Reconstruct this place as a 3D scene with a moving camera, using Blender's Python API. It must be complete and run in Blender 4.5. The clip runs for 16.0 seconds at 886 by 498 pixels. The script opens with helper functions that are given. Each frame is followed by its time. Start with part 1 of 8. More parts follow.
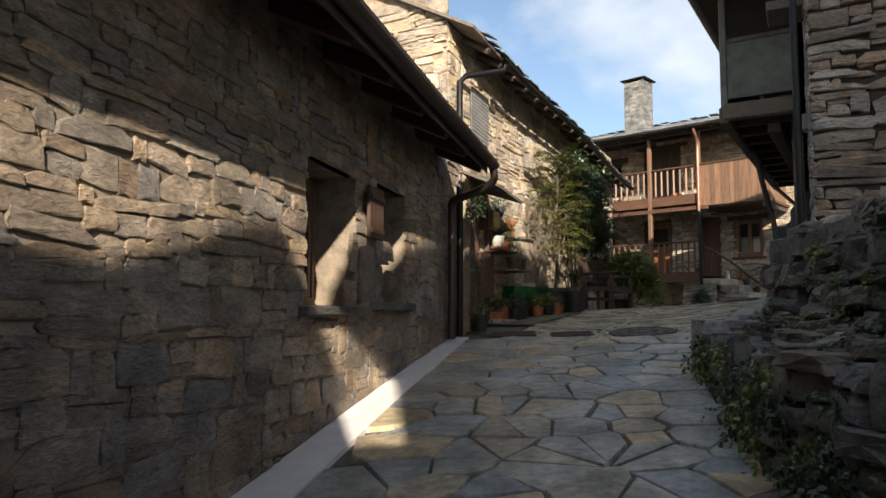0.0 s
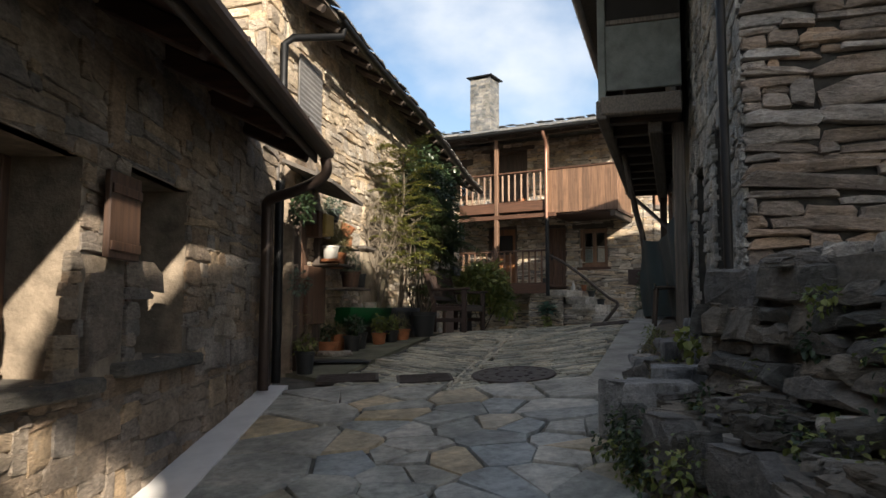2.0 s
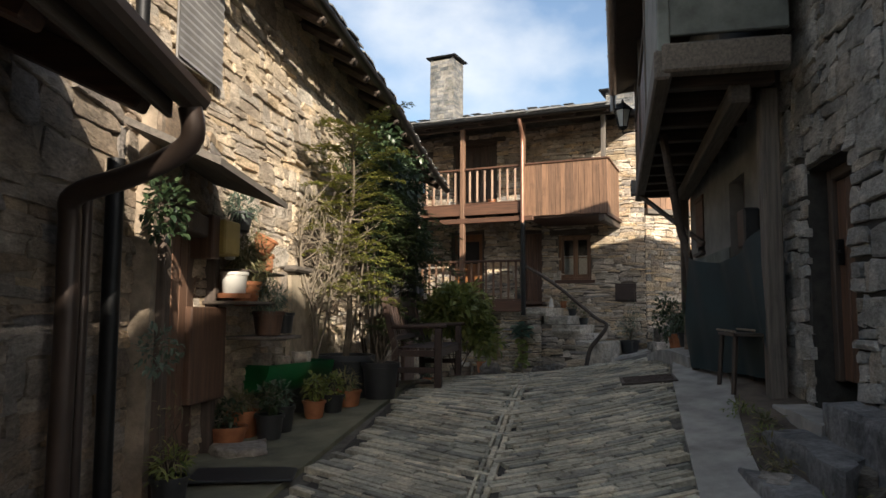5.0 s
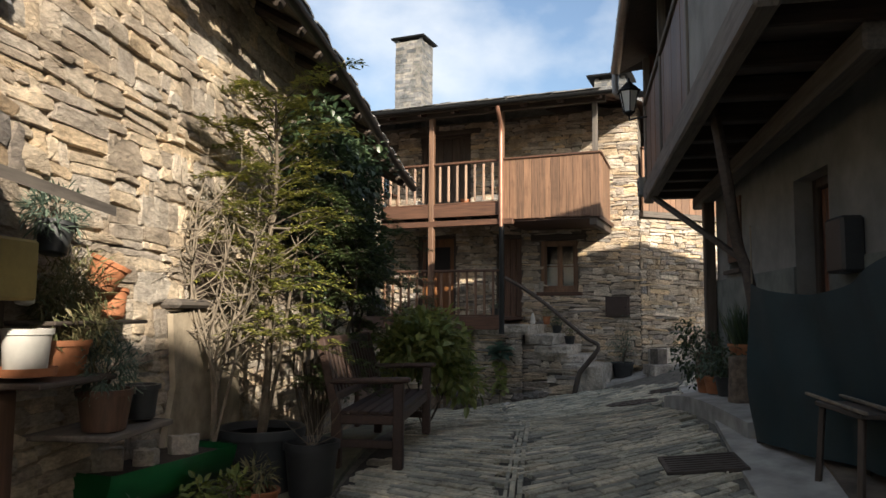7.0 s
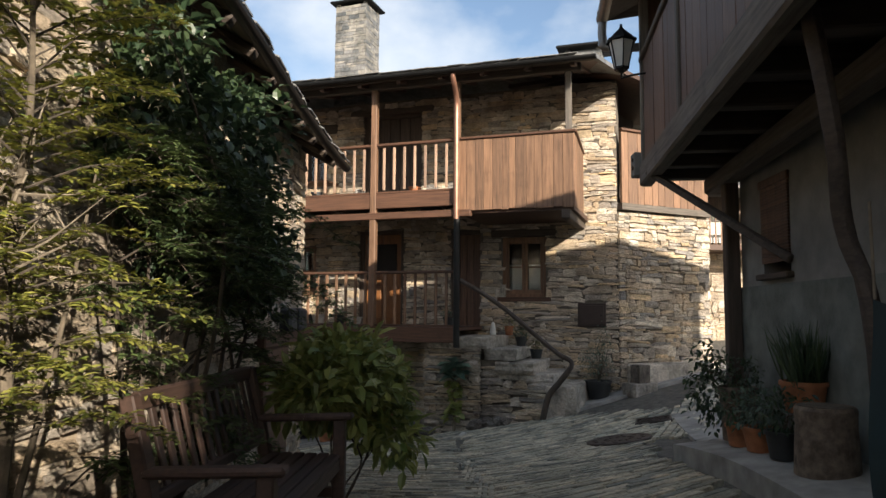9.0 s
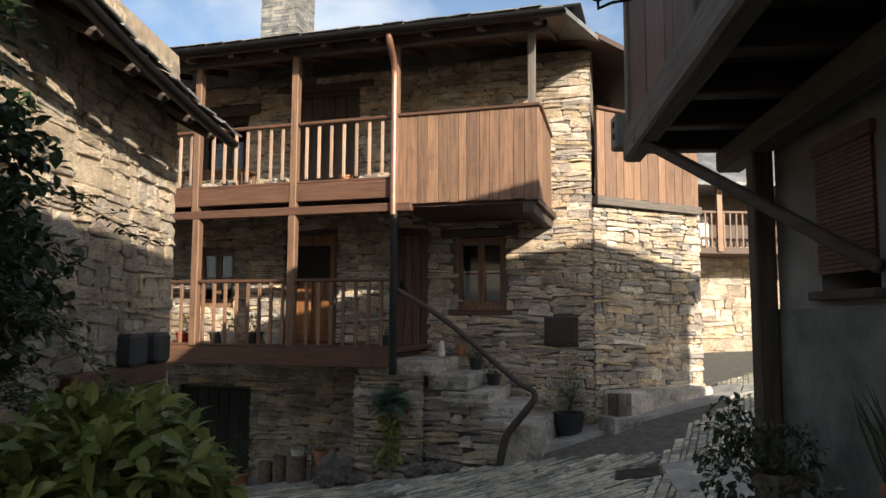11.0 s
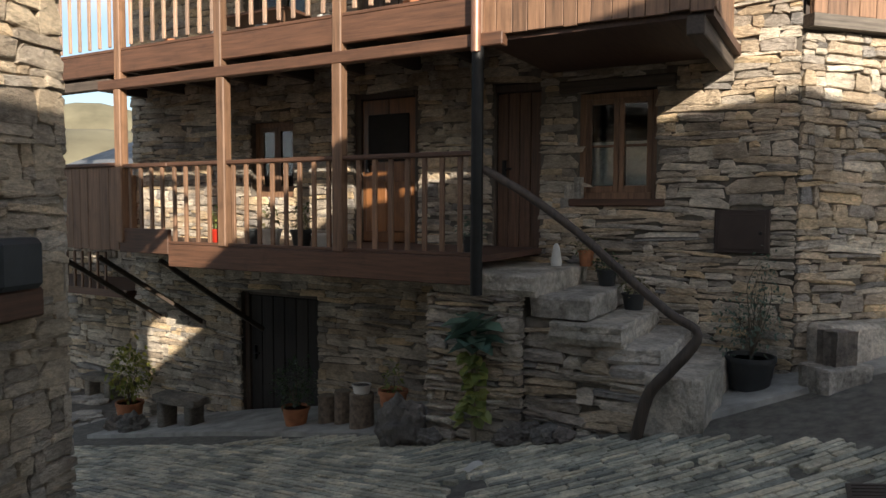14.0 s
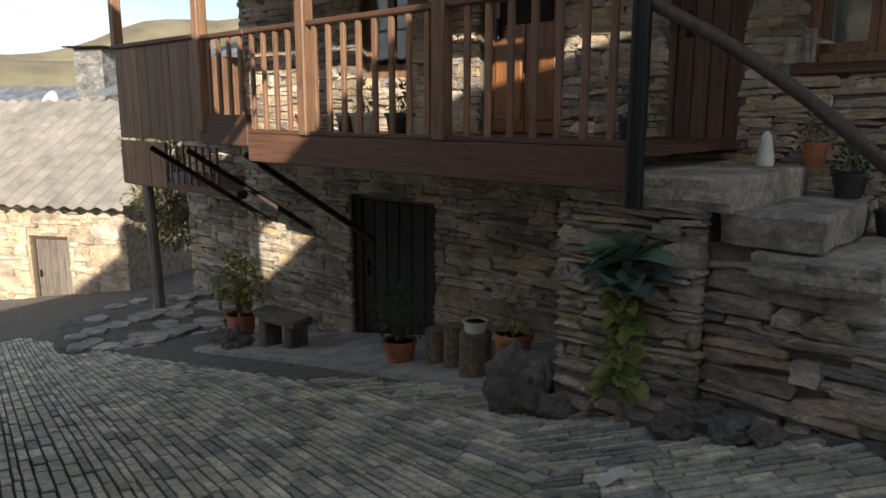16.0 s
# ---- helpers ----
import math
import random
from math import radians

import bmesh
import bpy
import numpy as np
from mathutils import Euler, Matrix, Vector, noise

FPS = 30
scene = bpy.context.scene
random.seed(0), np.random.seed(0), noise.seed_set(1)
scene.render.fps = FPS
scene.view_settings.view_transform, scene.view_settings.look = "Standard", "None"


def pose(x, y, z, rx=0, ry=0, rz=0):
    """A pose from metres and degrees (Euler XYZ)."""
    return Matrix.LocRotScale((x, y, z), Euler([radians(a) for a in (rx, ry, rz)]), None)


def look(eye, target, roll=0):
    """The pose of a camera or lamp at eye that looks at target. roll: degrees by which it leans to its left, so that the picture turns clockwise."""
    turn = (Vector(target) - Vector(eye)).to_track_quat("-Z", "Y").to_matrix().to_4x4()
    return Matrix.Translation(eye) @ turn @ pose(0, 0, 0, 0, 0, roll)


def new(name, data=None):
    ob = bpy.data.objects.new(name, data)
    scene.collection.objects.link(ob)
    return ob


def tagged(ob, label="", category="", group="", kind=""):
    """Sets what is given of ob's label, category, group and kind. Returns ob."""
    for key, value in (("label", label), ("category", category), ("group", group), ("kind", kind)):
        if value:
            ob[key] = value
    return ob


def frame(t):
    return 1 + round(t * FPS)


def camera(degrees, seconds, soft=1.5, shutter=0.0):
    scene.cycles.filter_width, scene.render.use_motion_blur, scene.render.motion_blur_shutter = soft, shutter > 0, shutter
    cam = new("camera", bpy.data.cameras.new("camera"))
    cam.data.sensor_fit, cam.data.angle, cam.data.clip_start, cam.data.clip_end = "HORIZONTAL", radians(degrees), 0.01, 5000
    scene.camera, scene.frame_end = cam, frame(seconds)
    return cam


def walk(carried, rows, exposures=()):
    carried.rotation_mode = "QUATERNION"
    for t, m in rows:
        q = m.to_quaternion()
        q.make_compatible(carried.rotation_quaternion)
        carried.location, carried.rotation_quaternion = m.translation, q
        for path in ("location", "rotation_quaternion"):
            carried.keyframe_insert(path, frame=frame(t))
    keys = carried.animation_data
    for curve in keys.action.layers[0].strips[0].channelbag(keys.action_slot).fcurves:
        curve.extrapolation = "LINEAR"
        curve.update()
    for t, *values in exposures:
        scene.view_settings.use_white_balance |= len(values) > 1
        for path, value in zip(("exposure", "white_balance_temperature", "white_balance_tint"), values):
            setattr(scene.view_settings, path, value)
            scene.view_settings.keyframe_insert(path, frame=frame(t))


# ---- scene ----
cam = camera(63.5, 16.0)
METRES, EYE, TILT, LEAN, TURN = 18.5, 1.5, 0.0, 0.0, 0.0
ROWS = [
    (0.0, 0.0, 0.0, 0.0, -0.03, 5.14, -0.29),
    (0.5, -0.0002, 0.0311, 0.0045, -2.87, 5.13, -0.23),
    (1.0, 0.0018, 0.0621, 0.0099, -6.2, 5.14, -0.22),
    (1.5, 0.0072, 0.0925, 0.0156, -9.79, 5.14, -0.17),
    (2.0, 0.0108, 0.1216, 0.0205, -13.19, 5.17, -0.19),
    (2.5, 0.0138, 0.1502, 0.025, -14.44, 5.2, -0.17),
    (3.0, 0.018, 0.1791, 0.0331, -15.07, 5.16, -0.17),
    (3.5, 0.0211, 0.208, 0.0388, -15.25, 5.14, -0.26),
    (4.0, 0.0257, 0.2378, 0.0423, -15.94, 5.14, -0.31),
    (6.5, 0.0698, 0.3891, 0.0642, -19.45, 5.08, -0.34),
    (7.0, 0.0802, 0.4192, 0.0703, -20.09, 5.07, -0.36),
    (7.5, 0.0915, 0.4501, 0.0737, -20.79, 5.07, -0.36),
    (8.0, 0.1058, 0.4804, 0.0747, -21.79, 5.04, -0.41),
    (8.5, 0.1201, 0.5104, 0.0768, -22.8, 5.07, -0.39),
    (9.0, 0.1368, 0.5381, 0.0792, -23.55, 5.09, -0.38),
    (9.5, 0.1571, 0.5627, 0.0824, -24.65, 5.11, -0.32),
    (10.0, 0.176, 0.5891, 0.085, -25.78, 5.12, -0.29),
    (12.5, 0.2716, 0.7168, 0.0945, -22.05, 5.87, -0.56),
    (13.0, 0.2867, 0.7417, 0.0938, -18.28, 3.57, -0.62),
    (13.5, 0.3005, 0.7686, 0.0934, -15.68, 0.05, -0.42),
    (14.0, 0.3119, 0.7965, 0.091, -13.44, -3.41, -0.22),
    (14.5, 0.3246, 0.8243, 0.0871, -11.71, -6.82, -0.11),
    (15.0, 0.3345, 0.8524, 0.083, -9.92, -8.77, -0.06),
    (15.5, 0.3434, 0.8804, 0.0791, -5.34, -10.2, -0.03),
    (16.0, 0.3497, 0.9072, 0.0768, 0.17, -10.77, -0.1),
]
walk_rows = [(t, pose(0, 0, EYE, TILT, LEAN, TURN) @ pose(METRES * x, METRES * y, METRES * z, 90 + pitch, roll, yaw)) for t, x, y, z, yaw, pitch, roll in ROWS]
walk(cam, walk_rows, exposures=[(0.0, 1.05), (16.0, 1.05)])

# ---- light ----
SUN_AZ = math.atan2(0.10, -0.995)          # horizontal direction towards the sun (x, y)
SUN_EL = radians(23.0)
to_sun = Vector((math.sin(SUN_AZ) * math.cos(SUN_EL), math.cos(SUN_AZ) * math.cos(SUN_EL), math.sin(SUN_EL)))
sun = new("sun", bpy.data.lights.new("sun", "SUN"))
sun.data.energy, sun.data.angle, sun.data.color = 5.0, radians(0.6), (1.0, 0.89, 0.75)
sun.matrix_world = look(to_sun * 60, (0, 0, 0))

world = bpy.data.worlds.new("sky")
scene.world = world
world.use_nodes = True
wn, wl = world.node_tree.nodes, world.node_tree.links
wn.clear()
sky = wn.new("ShaderNodeTexSky")
sky.sky_type, sky.sun_disc, sky.sun_elevation, sky.sun_rotation = "NISHITA", False, SUN_EL, SUN_AZ
sky.air_density, sky.dust_density = 1.0, 1.5
w_tc, w_map, w_cloud = wn.new("ShaderNodeTexCoord"), wn.new("ShaderNodeMapping"), wn.new("ShaderNodeTexNoise")
w_map.inputs["Scale"].default_value = (2.0, 2.0, 3.2)
w_map.inputs["Location"].default_value = (0.35, 0.1, 0.0)
w_cloud.inputs["Scale"].default_value, w_cloud.inputs["Detail"].default_value = 1.6, 7.0
w_ramp = wn.new("ShaderNodeValToRGB")
w_ramp.color_ramp.elements[0].position, w_ramp.color_ramp.elements[1].position = 0.47, 0.72
w_mix, w_bg, w_out = wn.new("ShaderNodeMixRGB"), wn.new("ShaderNodeBackground"), wn.new("ShaderNodeOutputWorld")
w_mix.inputs["Color2"].default_value = (5.6, 5.8, 6.0, 1)
w_bg.inputs["Strength"].default_value = 0.092
wl.new(w_tc.outputs["Generated"], w_map.inputs["Vector"])
wl.new(w_map.outputs["Vector"], w_cloud.inputs["Vector"])
wl.new(w_cloud.outputs["Fac"], w_ramp.inputs["Fac"])
wl.new(w_ramp.outputs["Color"], w_mix.inputs["Fac"])
wl.new(sky.outputs["Color"], w_mix.inputs["Color1"])
wl.new(w_mix.outputs["Color"], w_bg.inputs["Color"])
wl.new(w_bg.outputs["Background"], w_out.inputs["Surface"])


# ---- materials ----
def node_mat(name):
    m = bpy.data.materials.new(name)
    m.use_nodes = True
    n, l = m.node_tree.nodes, m.node_tree.links
    return m, n, l, n["Principled BSDF"]


def ramp(n, stops, mode="LINEAR"):
    r = n.new("ShaderNodeValToRGB")
    r.color_ramp.interpolation = mode
    while len(r.color_ramp.elements) < len(stops):
        r.color_ramp.elements.new(0.5)
    for e, (p, c) in zip(r.color_ramp.elements, stops):
        e.position, e.color = p, (*c, 1)
    return r


def noise_node(n, l, scale, detail=5.0, rough=0.6, vec=None, stretch=None):
    t = n.new("ShaderNodeTexNoise")
    t.inputs["Scale"].default_value, t.inputs["Detail"].default_value, t.inputs["Roughness"].default_value = scale, detail, rough
    if vec is None:
        vec = n.new("ShaderNodeNewGeometry").outputs["Position"]
    if stretch:
        mp = n.new("ShaderNodeMapping")
        mp.inputs["Scale"].default_value = stretch
        l.new(vec, mp.inputs["Vector"])
        vec = mp.outputs["Vector"]
    l.new(vec, t.inputs["Vector"])
    return t.outputs["Fac"]


def mixed(n, l, a, b, fac, mode="MULTIPLY"):
    m = n.new("ShaderNodeMixRGB")
    m.blend_type = mode
    for key, v in (("Color1", a), ("Color2", b), ("Fac", fac)):
        if isinstance(v, (int, float)):
            m.inputs[key].default_value = v
        elif isinstance(v, tuple):
            m.inputs[key].default_value = (*v, 1)
        else:
            l.new(v, m.inputs[key])
    return m.outputs["Color"]


def piece_random(n, l):
    """A random number for each piece: by object, and by island where pieces are joined."""
    a = n.new("ShaderNodeMath")
    a.operation = "ADD"
    l.new(n.new("ShaderNodeObjectInfo").outputs["Random"], a.inputs[0])
    l.new(n.new("ShaderNodeNewGeometry").outputs["Random Per Island"], a.inputs[1])
    f = n.new("ShaderNodeMath")
    f.operation = "FRACT"
    l.new(a.outputs[0], f.inputs[0])
    return f.outputs[0]


def bump(n, l, bsdf, height, strength, distance=0.02):
    b = n.new("ShaderNodeBump")
    b.inputs["Strength"].default_value, b.inputs["Distance"].default_value = strength, distance
    l.new(height, b.inputs["Height"])
    l.new(b.outputs["Normal"], bsdf.inputs["Normal"])


def mat_stone(name, colours, stain=(0.45, 0.45, 0.42), grain=22.0, rough=0.88, relief=0.7, streak=None, moss=None):
    m, n, l, b = node_mat(name)
    stops = [(i / len(colours), c) for i, c in enumerate(colours)]
    base = ramp(n, stops, "LINEAR")
    l.new(piece_random(n, l), base.inputs["Fac"])
    fine = noise_node(n, l, grain, 8.0, 0.72, stretch=streak)
    chips = noise_node(n, l, grain * 0.32, 6.0, 0.75, stretch=streak)
    broad = noise_node(n, l, 2.3, 4.0)
    f_r = ramp(n, [(0.3, (0.5, 0.5, 0.5)), (0.7, (1.32, 1.32, 1.32))])
    l.new(fine, f_r.inputs["Fac"])
    col = mixed(n, l, base.outputs["Color"], f_r.outputs["Color"], 0.85)
    c_r = ramp(n, [(0.34, (0.42, 0.41, 0.40)), (0.5, (1.0, 1.0, 1.0)), (0.68, (1.25, 1.22, 1.15))])
    l.new(chips, c_r.inputs["Fac"])
    col = mixed(n, l, col, c_r.outputs["Color"], 0.6)
    b_r = ramp(n, [(0.38, stain), (0.62, (1.12, 1.1, 1.06))])
    l.new(broad, b_r.inputs["Fac"])
    col = mixed(n, l, col, b_r.outputs["Color"], 0.75)
    lich = ramp(n, [(0.60, (0, 0, 0)), (0.72, (1, 1, 1))])
    l.new(noise_node(n, l, 9.0, 6.0, 0.7), lich.inputs["Fac"])
    fac = mixed(n, l, lich.outputs["Color"], (0.35, 0.35, 0.35), 1.0)
    col = mixed(n, l, col, moss or (0.42, 0.40, 0.35), fac, "MIX")
    l.new(col, b.inputs["Base Color"])
    b.inputs["Roughness"].default_value = rough
    add = n.new("ShaderNodeMath")
    add.operation = "MULTIPLY_ADD"
    l.new(chips, add.inputs[0])
    add.inputs[1].default_value = 1.6
    l.new(fine, add.inputs[2])
    bump(n, l, b, add.outputs[0], relief, 0.03)
    return m


def mat_plain(name, colour, rough=0.7, metal=0.0, vary=0.35, scale=6.0, relief=0.15, grain=60.0):
    m, n, l, b = node_mat(name)
    r = ramp(n, [(0.3, (1 - vary,) * 3), (0.7, (1 + vary * 0.5,) * 3)])
    l.new(noise_node(n, l, scale, 6.0), r.inputs["Fac"])
    l.new(mixed(n, l, colour, r.outputs["Color"], 1.0), b.inputs["Base Color"])
    b.inputs["Roughness"].default_value, b.inputs["Metallic"].default_value = rough, metal
    if relief:
        bump(n, l, b, noise_node(n, l, grain, 5.0), relief, 0.01)
    return m


def mat_wood(name, colour, axis="z", rough=0.6, vary=0.5, wear=0.3):
    m, n, l, b = node_mat(name)
    tc = n.new("ShaderNodeTexCoord").outputs["Object"]
    st = {"x": (1.2, 22, 22), "y": (22, 1.2, 22), "z": (22, 22, 1.2)}[axis]
    g = noise_node(n, l, 1.6, 7.0, 0.65, tc, st)
    r = ramp(n, [(0.3, tuple(c * (1 - vary) for c in colour)), (0.55, colour), (0.75, tuple(min(1, c * (1 + vary * 0.7)) for c in colour))])
    l.new(g, r.inputs["Fac"])
    tone = ramp(n, [(0.0, (0.72, 0.72, 0.72)), (1.0, (1.22, 1.2, 1.16))])
    l.new(piece_random(n, l), tone.inputs["Fac"])
    col = mixed(n, l, r.outputs["Color"], tone.outputs["Color"], 1.0)
    w = ramp(n, [(0.55, (1, 1, 1)), (0.75, (1 - wear,) * 3)])
    l.new(noise_node(n, l, 4.0, 5.0), w.inputs["Fac"])
    col = mixed(n, l, col, w.outputs["Color"], 1.0)
    l.new(col, b.inputs["Base Color"])
    b.inputs["Roughness"].default_value = rough
    bump(n, l, b, g, 0.35, 0.006)
    return m


def mat_leaf(name, a, c, gloss=0.5):
    m, n, l, b = node_mat(name)
    r = ramp(n, [(0.0, a), (1.0, c)])
    l.new(piece_random(n, l), r.inputs["Fac"])
    l.new(r.outputs["Color"], b.inputs["Base Color"])
    b.inputs["Roughness"].default_value = gloss
    tr = n.new("ShaderNodeBsdfTranslucent")
    l.new(r.outputs["Color"], tr.inputs["Color"])
    mx = n.new("ShaderNodeMixShader")
    mx.inputs["Fac"].default_value = 0.3
    l.new(b.outputs[0], mx.inputs[1])
    l.new(tr.outputs[0], mx.inputs[2])
    l.new(mx.outputs[0], n["Material Output"].inputs["Surface"])
    return m


BROWN = [(0.273, 0.217, 0.170), (0.469, 0.358, 0.256), (0.348, 0.302, 0.264), (0.608, 0.441, 0.277), (0.316, 0.284, 0.260), (0.509, 0.415, 0.319), (0.395, 0.284, 0.190)]
OCHRE = [(0.571, 0.470, 0.343), (0.751, 0.625, 0.465), (0.499, 0.441, 0.374), (0.675, 0.526, 0.354), (0.641, 0.583, 0.503), (0.438, 0.369, 0.291)]
HOUSE = [(0.375, 0.320, 0.258), (0.664, 0.523, 0.366), (0.436, 0.389, 0.340), (0.760, 0.579, 0.360), (0.326, 0.310, 0.295), (0.582, 0.504, 0.410), (0.716, 0.639, 0.528)]
GREY = [(0.425, 0.419, 0.388), (0.575, 0.562, 0.519), (0.350, 0.344, 0.325), (0.525, 0.463, 0.375), (0.463, 0.456, 0.425), (0.625, 0.600, 0.550)]
SLATE = [(0.294, 0.312, 0.300), (0.450, 0.450, 0.394), (0.312, 0.356, 0.375), (0.525, 0.500, 0.425), (0.237, 0.263, 0.263), (0.625, 0.500, 0.312), (0.375, 0.406, 0.400), (0.488, 0.475, 0.419)]
SETTS = [(0.458, 0.453, 0.368), (0.687, 0.636, 0.491), (0.369, 0.379, 0.318), (0.814, 0.747, 0.580), (0.534, 0.526, 0.430), (0.700, 0.624, 0.458), (0.305, 0.312, 0.268)]
M_WALL_A = mat_stone("brown rubble", BROWN, streak=(1, 1, 2.6), relief=0.95)
M_WALL_B = mat_stone("ochre rubble", OCHRE, streak=(1, 1, 2.6), relief=0.95, stain=(0.55, 0.52, 0.48))
M_WALL_C = mat_stone("house stone", HOUSE, streak=(1, 1, 2.6), relief=0.95, stain=(0.5, 0.48, 0.45))
M_WALL_E = mat_stone("grey stone", GREY, streak=(1, 1, 2.6), relief=0.95)
M_DRY = mat_stone("dark drystone", [(0.17, 0.155, 0.135), (0.26, 0.225, 0.18), (0.13, 0.13, 0.12), (0.32, 0.265, 0.20), (0.22, 0.21, 0.195)], moss=(0.07, 0.085, 0.04), relief=1.0, streak=(1, 1, 2.5))
M_SLABTOP = mat_stone("weathered slab", [(0.34, 0.345, 0.35), (0.44, 0.44, 0.43), (0.28, 0.285, 0.29)], stain=(0.35, 0.35, 0.34), relief=1.0, moss=(0.55, 0.55, 0.53))
M_FLAG = mat_stone("slate flag", SLATE, grain=14.0, rough=0.5, relief=0.5, moss=(0.20, 0.19, 0.16))
M_SETT = mat_stone("slate sett", SETTS, grain=26.0, rough=0.6, relief=0.6, moss=(0.15, 0.16, 0.10))
M_STEP = mat_stone("step stone", [(0.55, 0.495, 0.42), (0.64, 0.58, 0.50), (0.46, 0.42, 0.37)], relief=1.0, moss=(0.4, 0.4, 0.38))
M_ROCK = mat_stone("rock", [(0.16, 0.14, 0.125), (0.24, 0.2, 0.17), (0.2, 0.185, 0.17)], relief=1.0)
M_MORTAR_A = mat_plain("earth mortar", (0.27, 0.215, 0.155), 0.95, vary=0.5, scale=7, relief=0.8, grain=40)
M_MORTAR_B = mat_plain("pale mortar", (0.36, 0.285, 0.2), 0.95, vary=0.5, scale=7, relief=0.8, grain=40)
M_MORTAR_C = mat_plain("house mortar", (0.15, 0.13, 0.105), 0.95, vary=0.5, scale=7, relief=0.8, grain=40)
M_JOINT = mat_plain("gravel joint", (0.13, 0.12, 0.10), 0.95, vary=0.5, scale=9, relief=0.9, grain=90)
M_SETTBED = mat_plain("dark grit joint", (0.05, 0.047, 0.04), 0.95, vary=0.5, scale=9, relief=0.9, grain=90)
M_CONC = mat_plain("worn concrete", (0.33, 0.32, 0.29), 0.9, vary=0.45, scale=3.5, relief=0.5, grain=70)
M_MOSSCONC = mat_plain("mossy concrete", (0.17, 0.165, 0.11), 0.92, vary=0.5, scale=3.0, relief=0.6, grain=60)
M_PLASTER = mat_plain("grey render", (0.22, 0.215, 0.195), 0.92, vary=0.35, scale=2.4, relief=0.4, grain=45)
M_PLASTER_D = mat_plain("green-grey render", (0.17, 0.185, 0.165), 0.92, vary=0.5, scale=3.2, relief=0.6, grain=40)
M_WHITE = mat_plain("white paint", (0.72, 0.70, 0.67), 0.8, vary=0.12, scale=5, relief=0.3, grain=70)
M_RED_V = mat_wood("red brown board", (0.20, 0.112, 0.065), "z")
M_RED_H = mat_wood("red brown beam", (0.10, 0.048, 0.027), "x")
M_DARK_V = mat_wood("dark timber post", (0.075, 0.055, 0.042), "z", 0.7)
M_DARK_H = mat_wood("dark timber beam", (0.075, 0.058, 0.045), "x", 0.75)
M_DARK_Y = mat_wood("dark timber joist", (0.06, 0.045, 0.035), "y", 0.75)
M_GREYWOOD = mat_wood("weathered timber", (0.14, 0.12, 0.10), "x", 0.85)
M_GREYWOOD_V = mat_wood("weathered upright", (0.15, 0.13, 0.11), "z", 0.85)
M_DOOR = mat_wood("brown door board", (0.12, 0.065, 0.04), "z", 0.6)
M_ORANGE = mat_wood("varnished door", (0.24, 0.10, 0.035), "z", 0.35)
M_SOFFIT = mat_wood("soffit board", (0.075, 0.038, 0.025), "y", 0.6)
M_PIPE = mat_plain("brown metal pipe", (0.06, 0.042, 0.033), 0.42, 0.4, 0.25, 5, 0)
M_COPPER = mat_plain("copper pipe", (0.36, 0.19, 0.13), 0.42, 0.6, 0.3, 5, 0)
M_BLACKMETAL = mat_plain("black iron", (0.02, 0.02, 0.02), 0.5, 0.7, 0.3, 8, 0.1)
M_COVER = mat_plain("rusty iron cover", (0.085, 0.07, 0.06), 0.6, 0.5, 0.4, 8, 0.4, 120)
M_ROOF = mat_stone("roof slate", [(0.16, 0.165, 0.17), (0.23, 0.23, 0.23), (0.12, 0.13, 0.14), (0.27, 0.26, 0.24)], grain=14, rough=0.55, relief=0.3)
# near black: the lack of light inside rooms is put into the colour
M_ROOM_SHADE = mat_plain("painted room shade", (0.02, 0.018, 0.016), 0.9, vary=0.2, relief=0)
M_GRASS = mat_plain("hillside grass", (0.15, 0.135, 0.085), 0.95, vary=0.5, scale=0.03, relief=0)


def mat_glass():
    m, n, l, b = node_mat("window glass")
    b.inputs["Base Color"].default_value = (0.75, 0.8, 0.8, 1)
    b.inputs["Roughness"].default_value, b.inputs["Transmission Weight"].default_value = 0.03, 1.0
    return m


M_GLASS = mat_glass()

# ---- mesh helpers ----


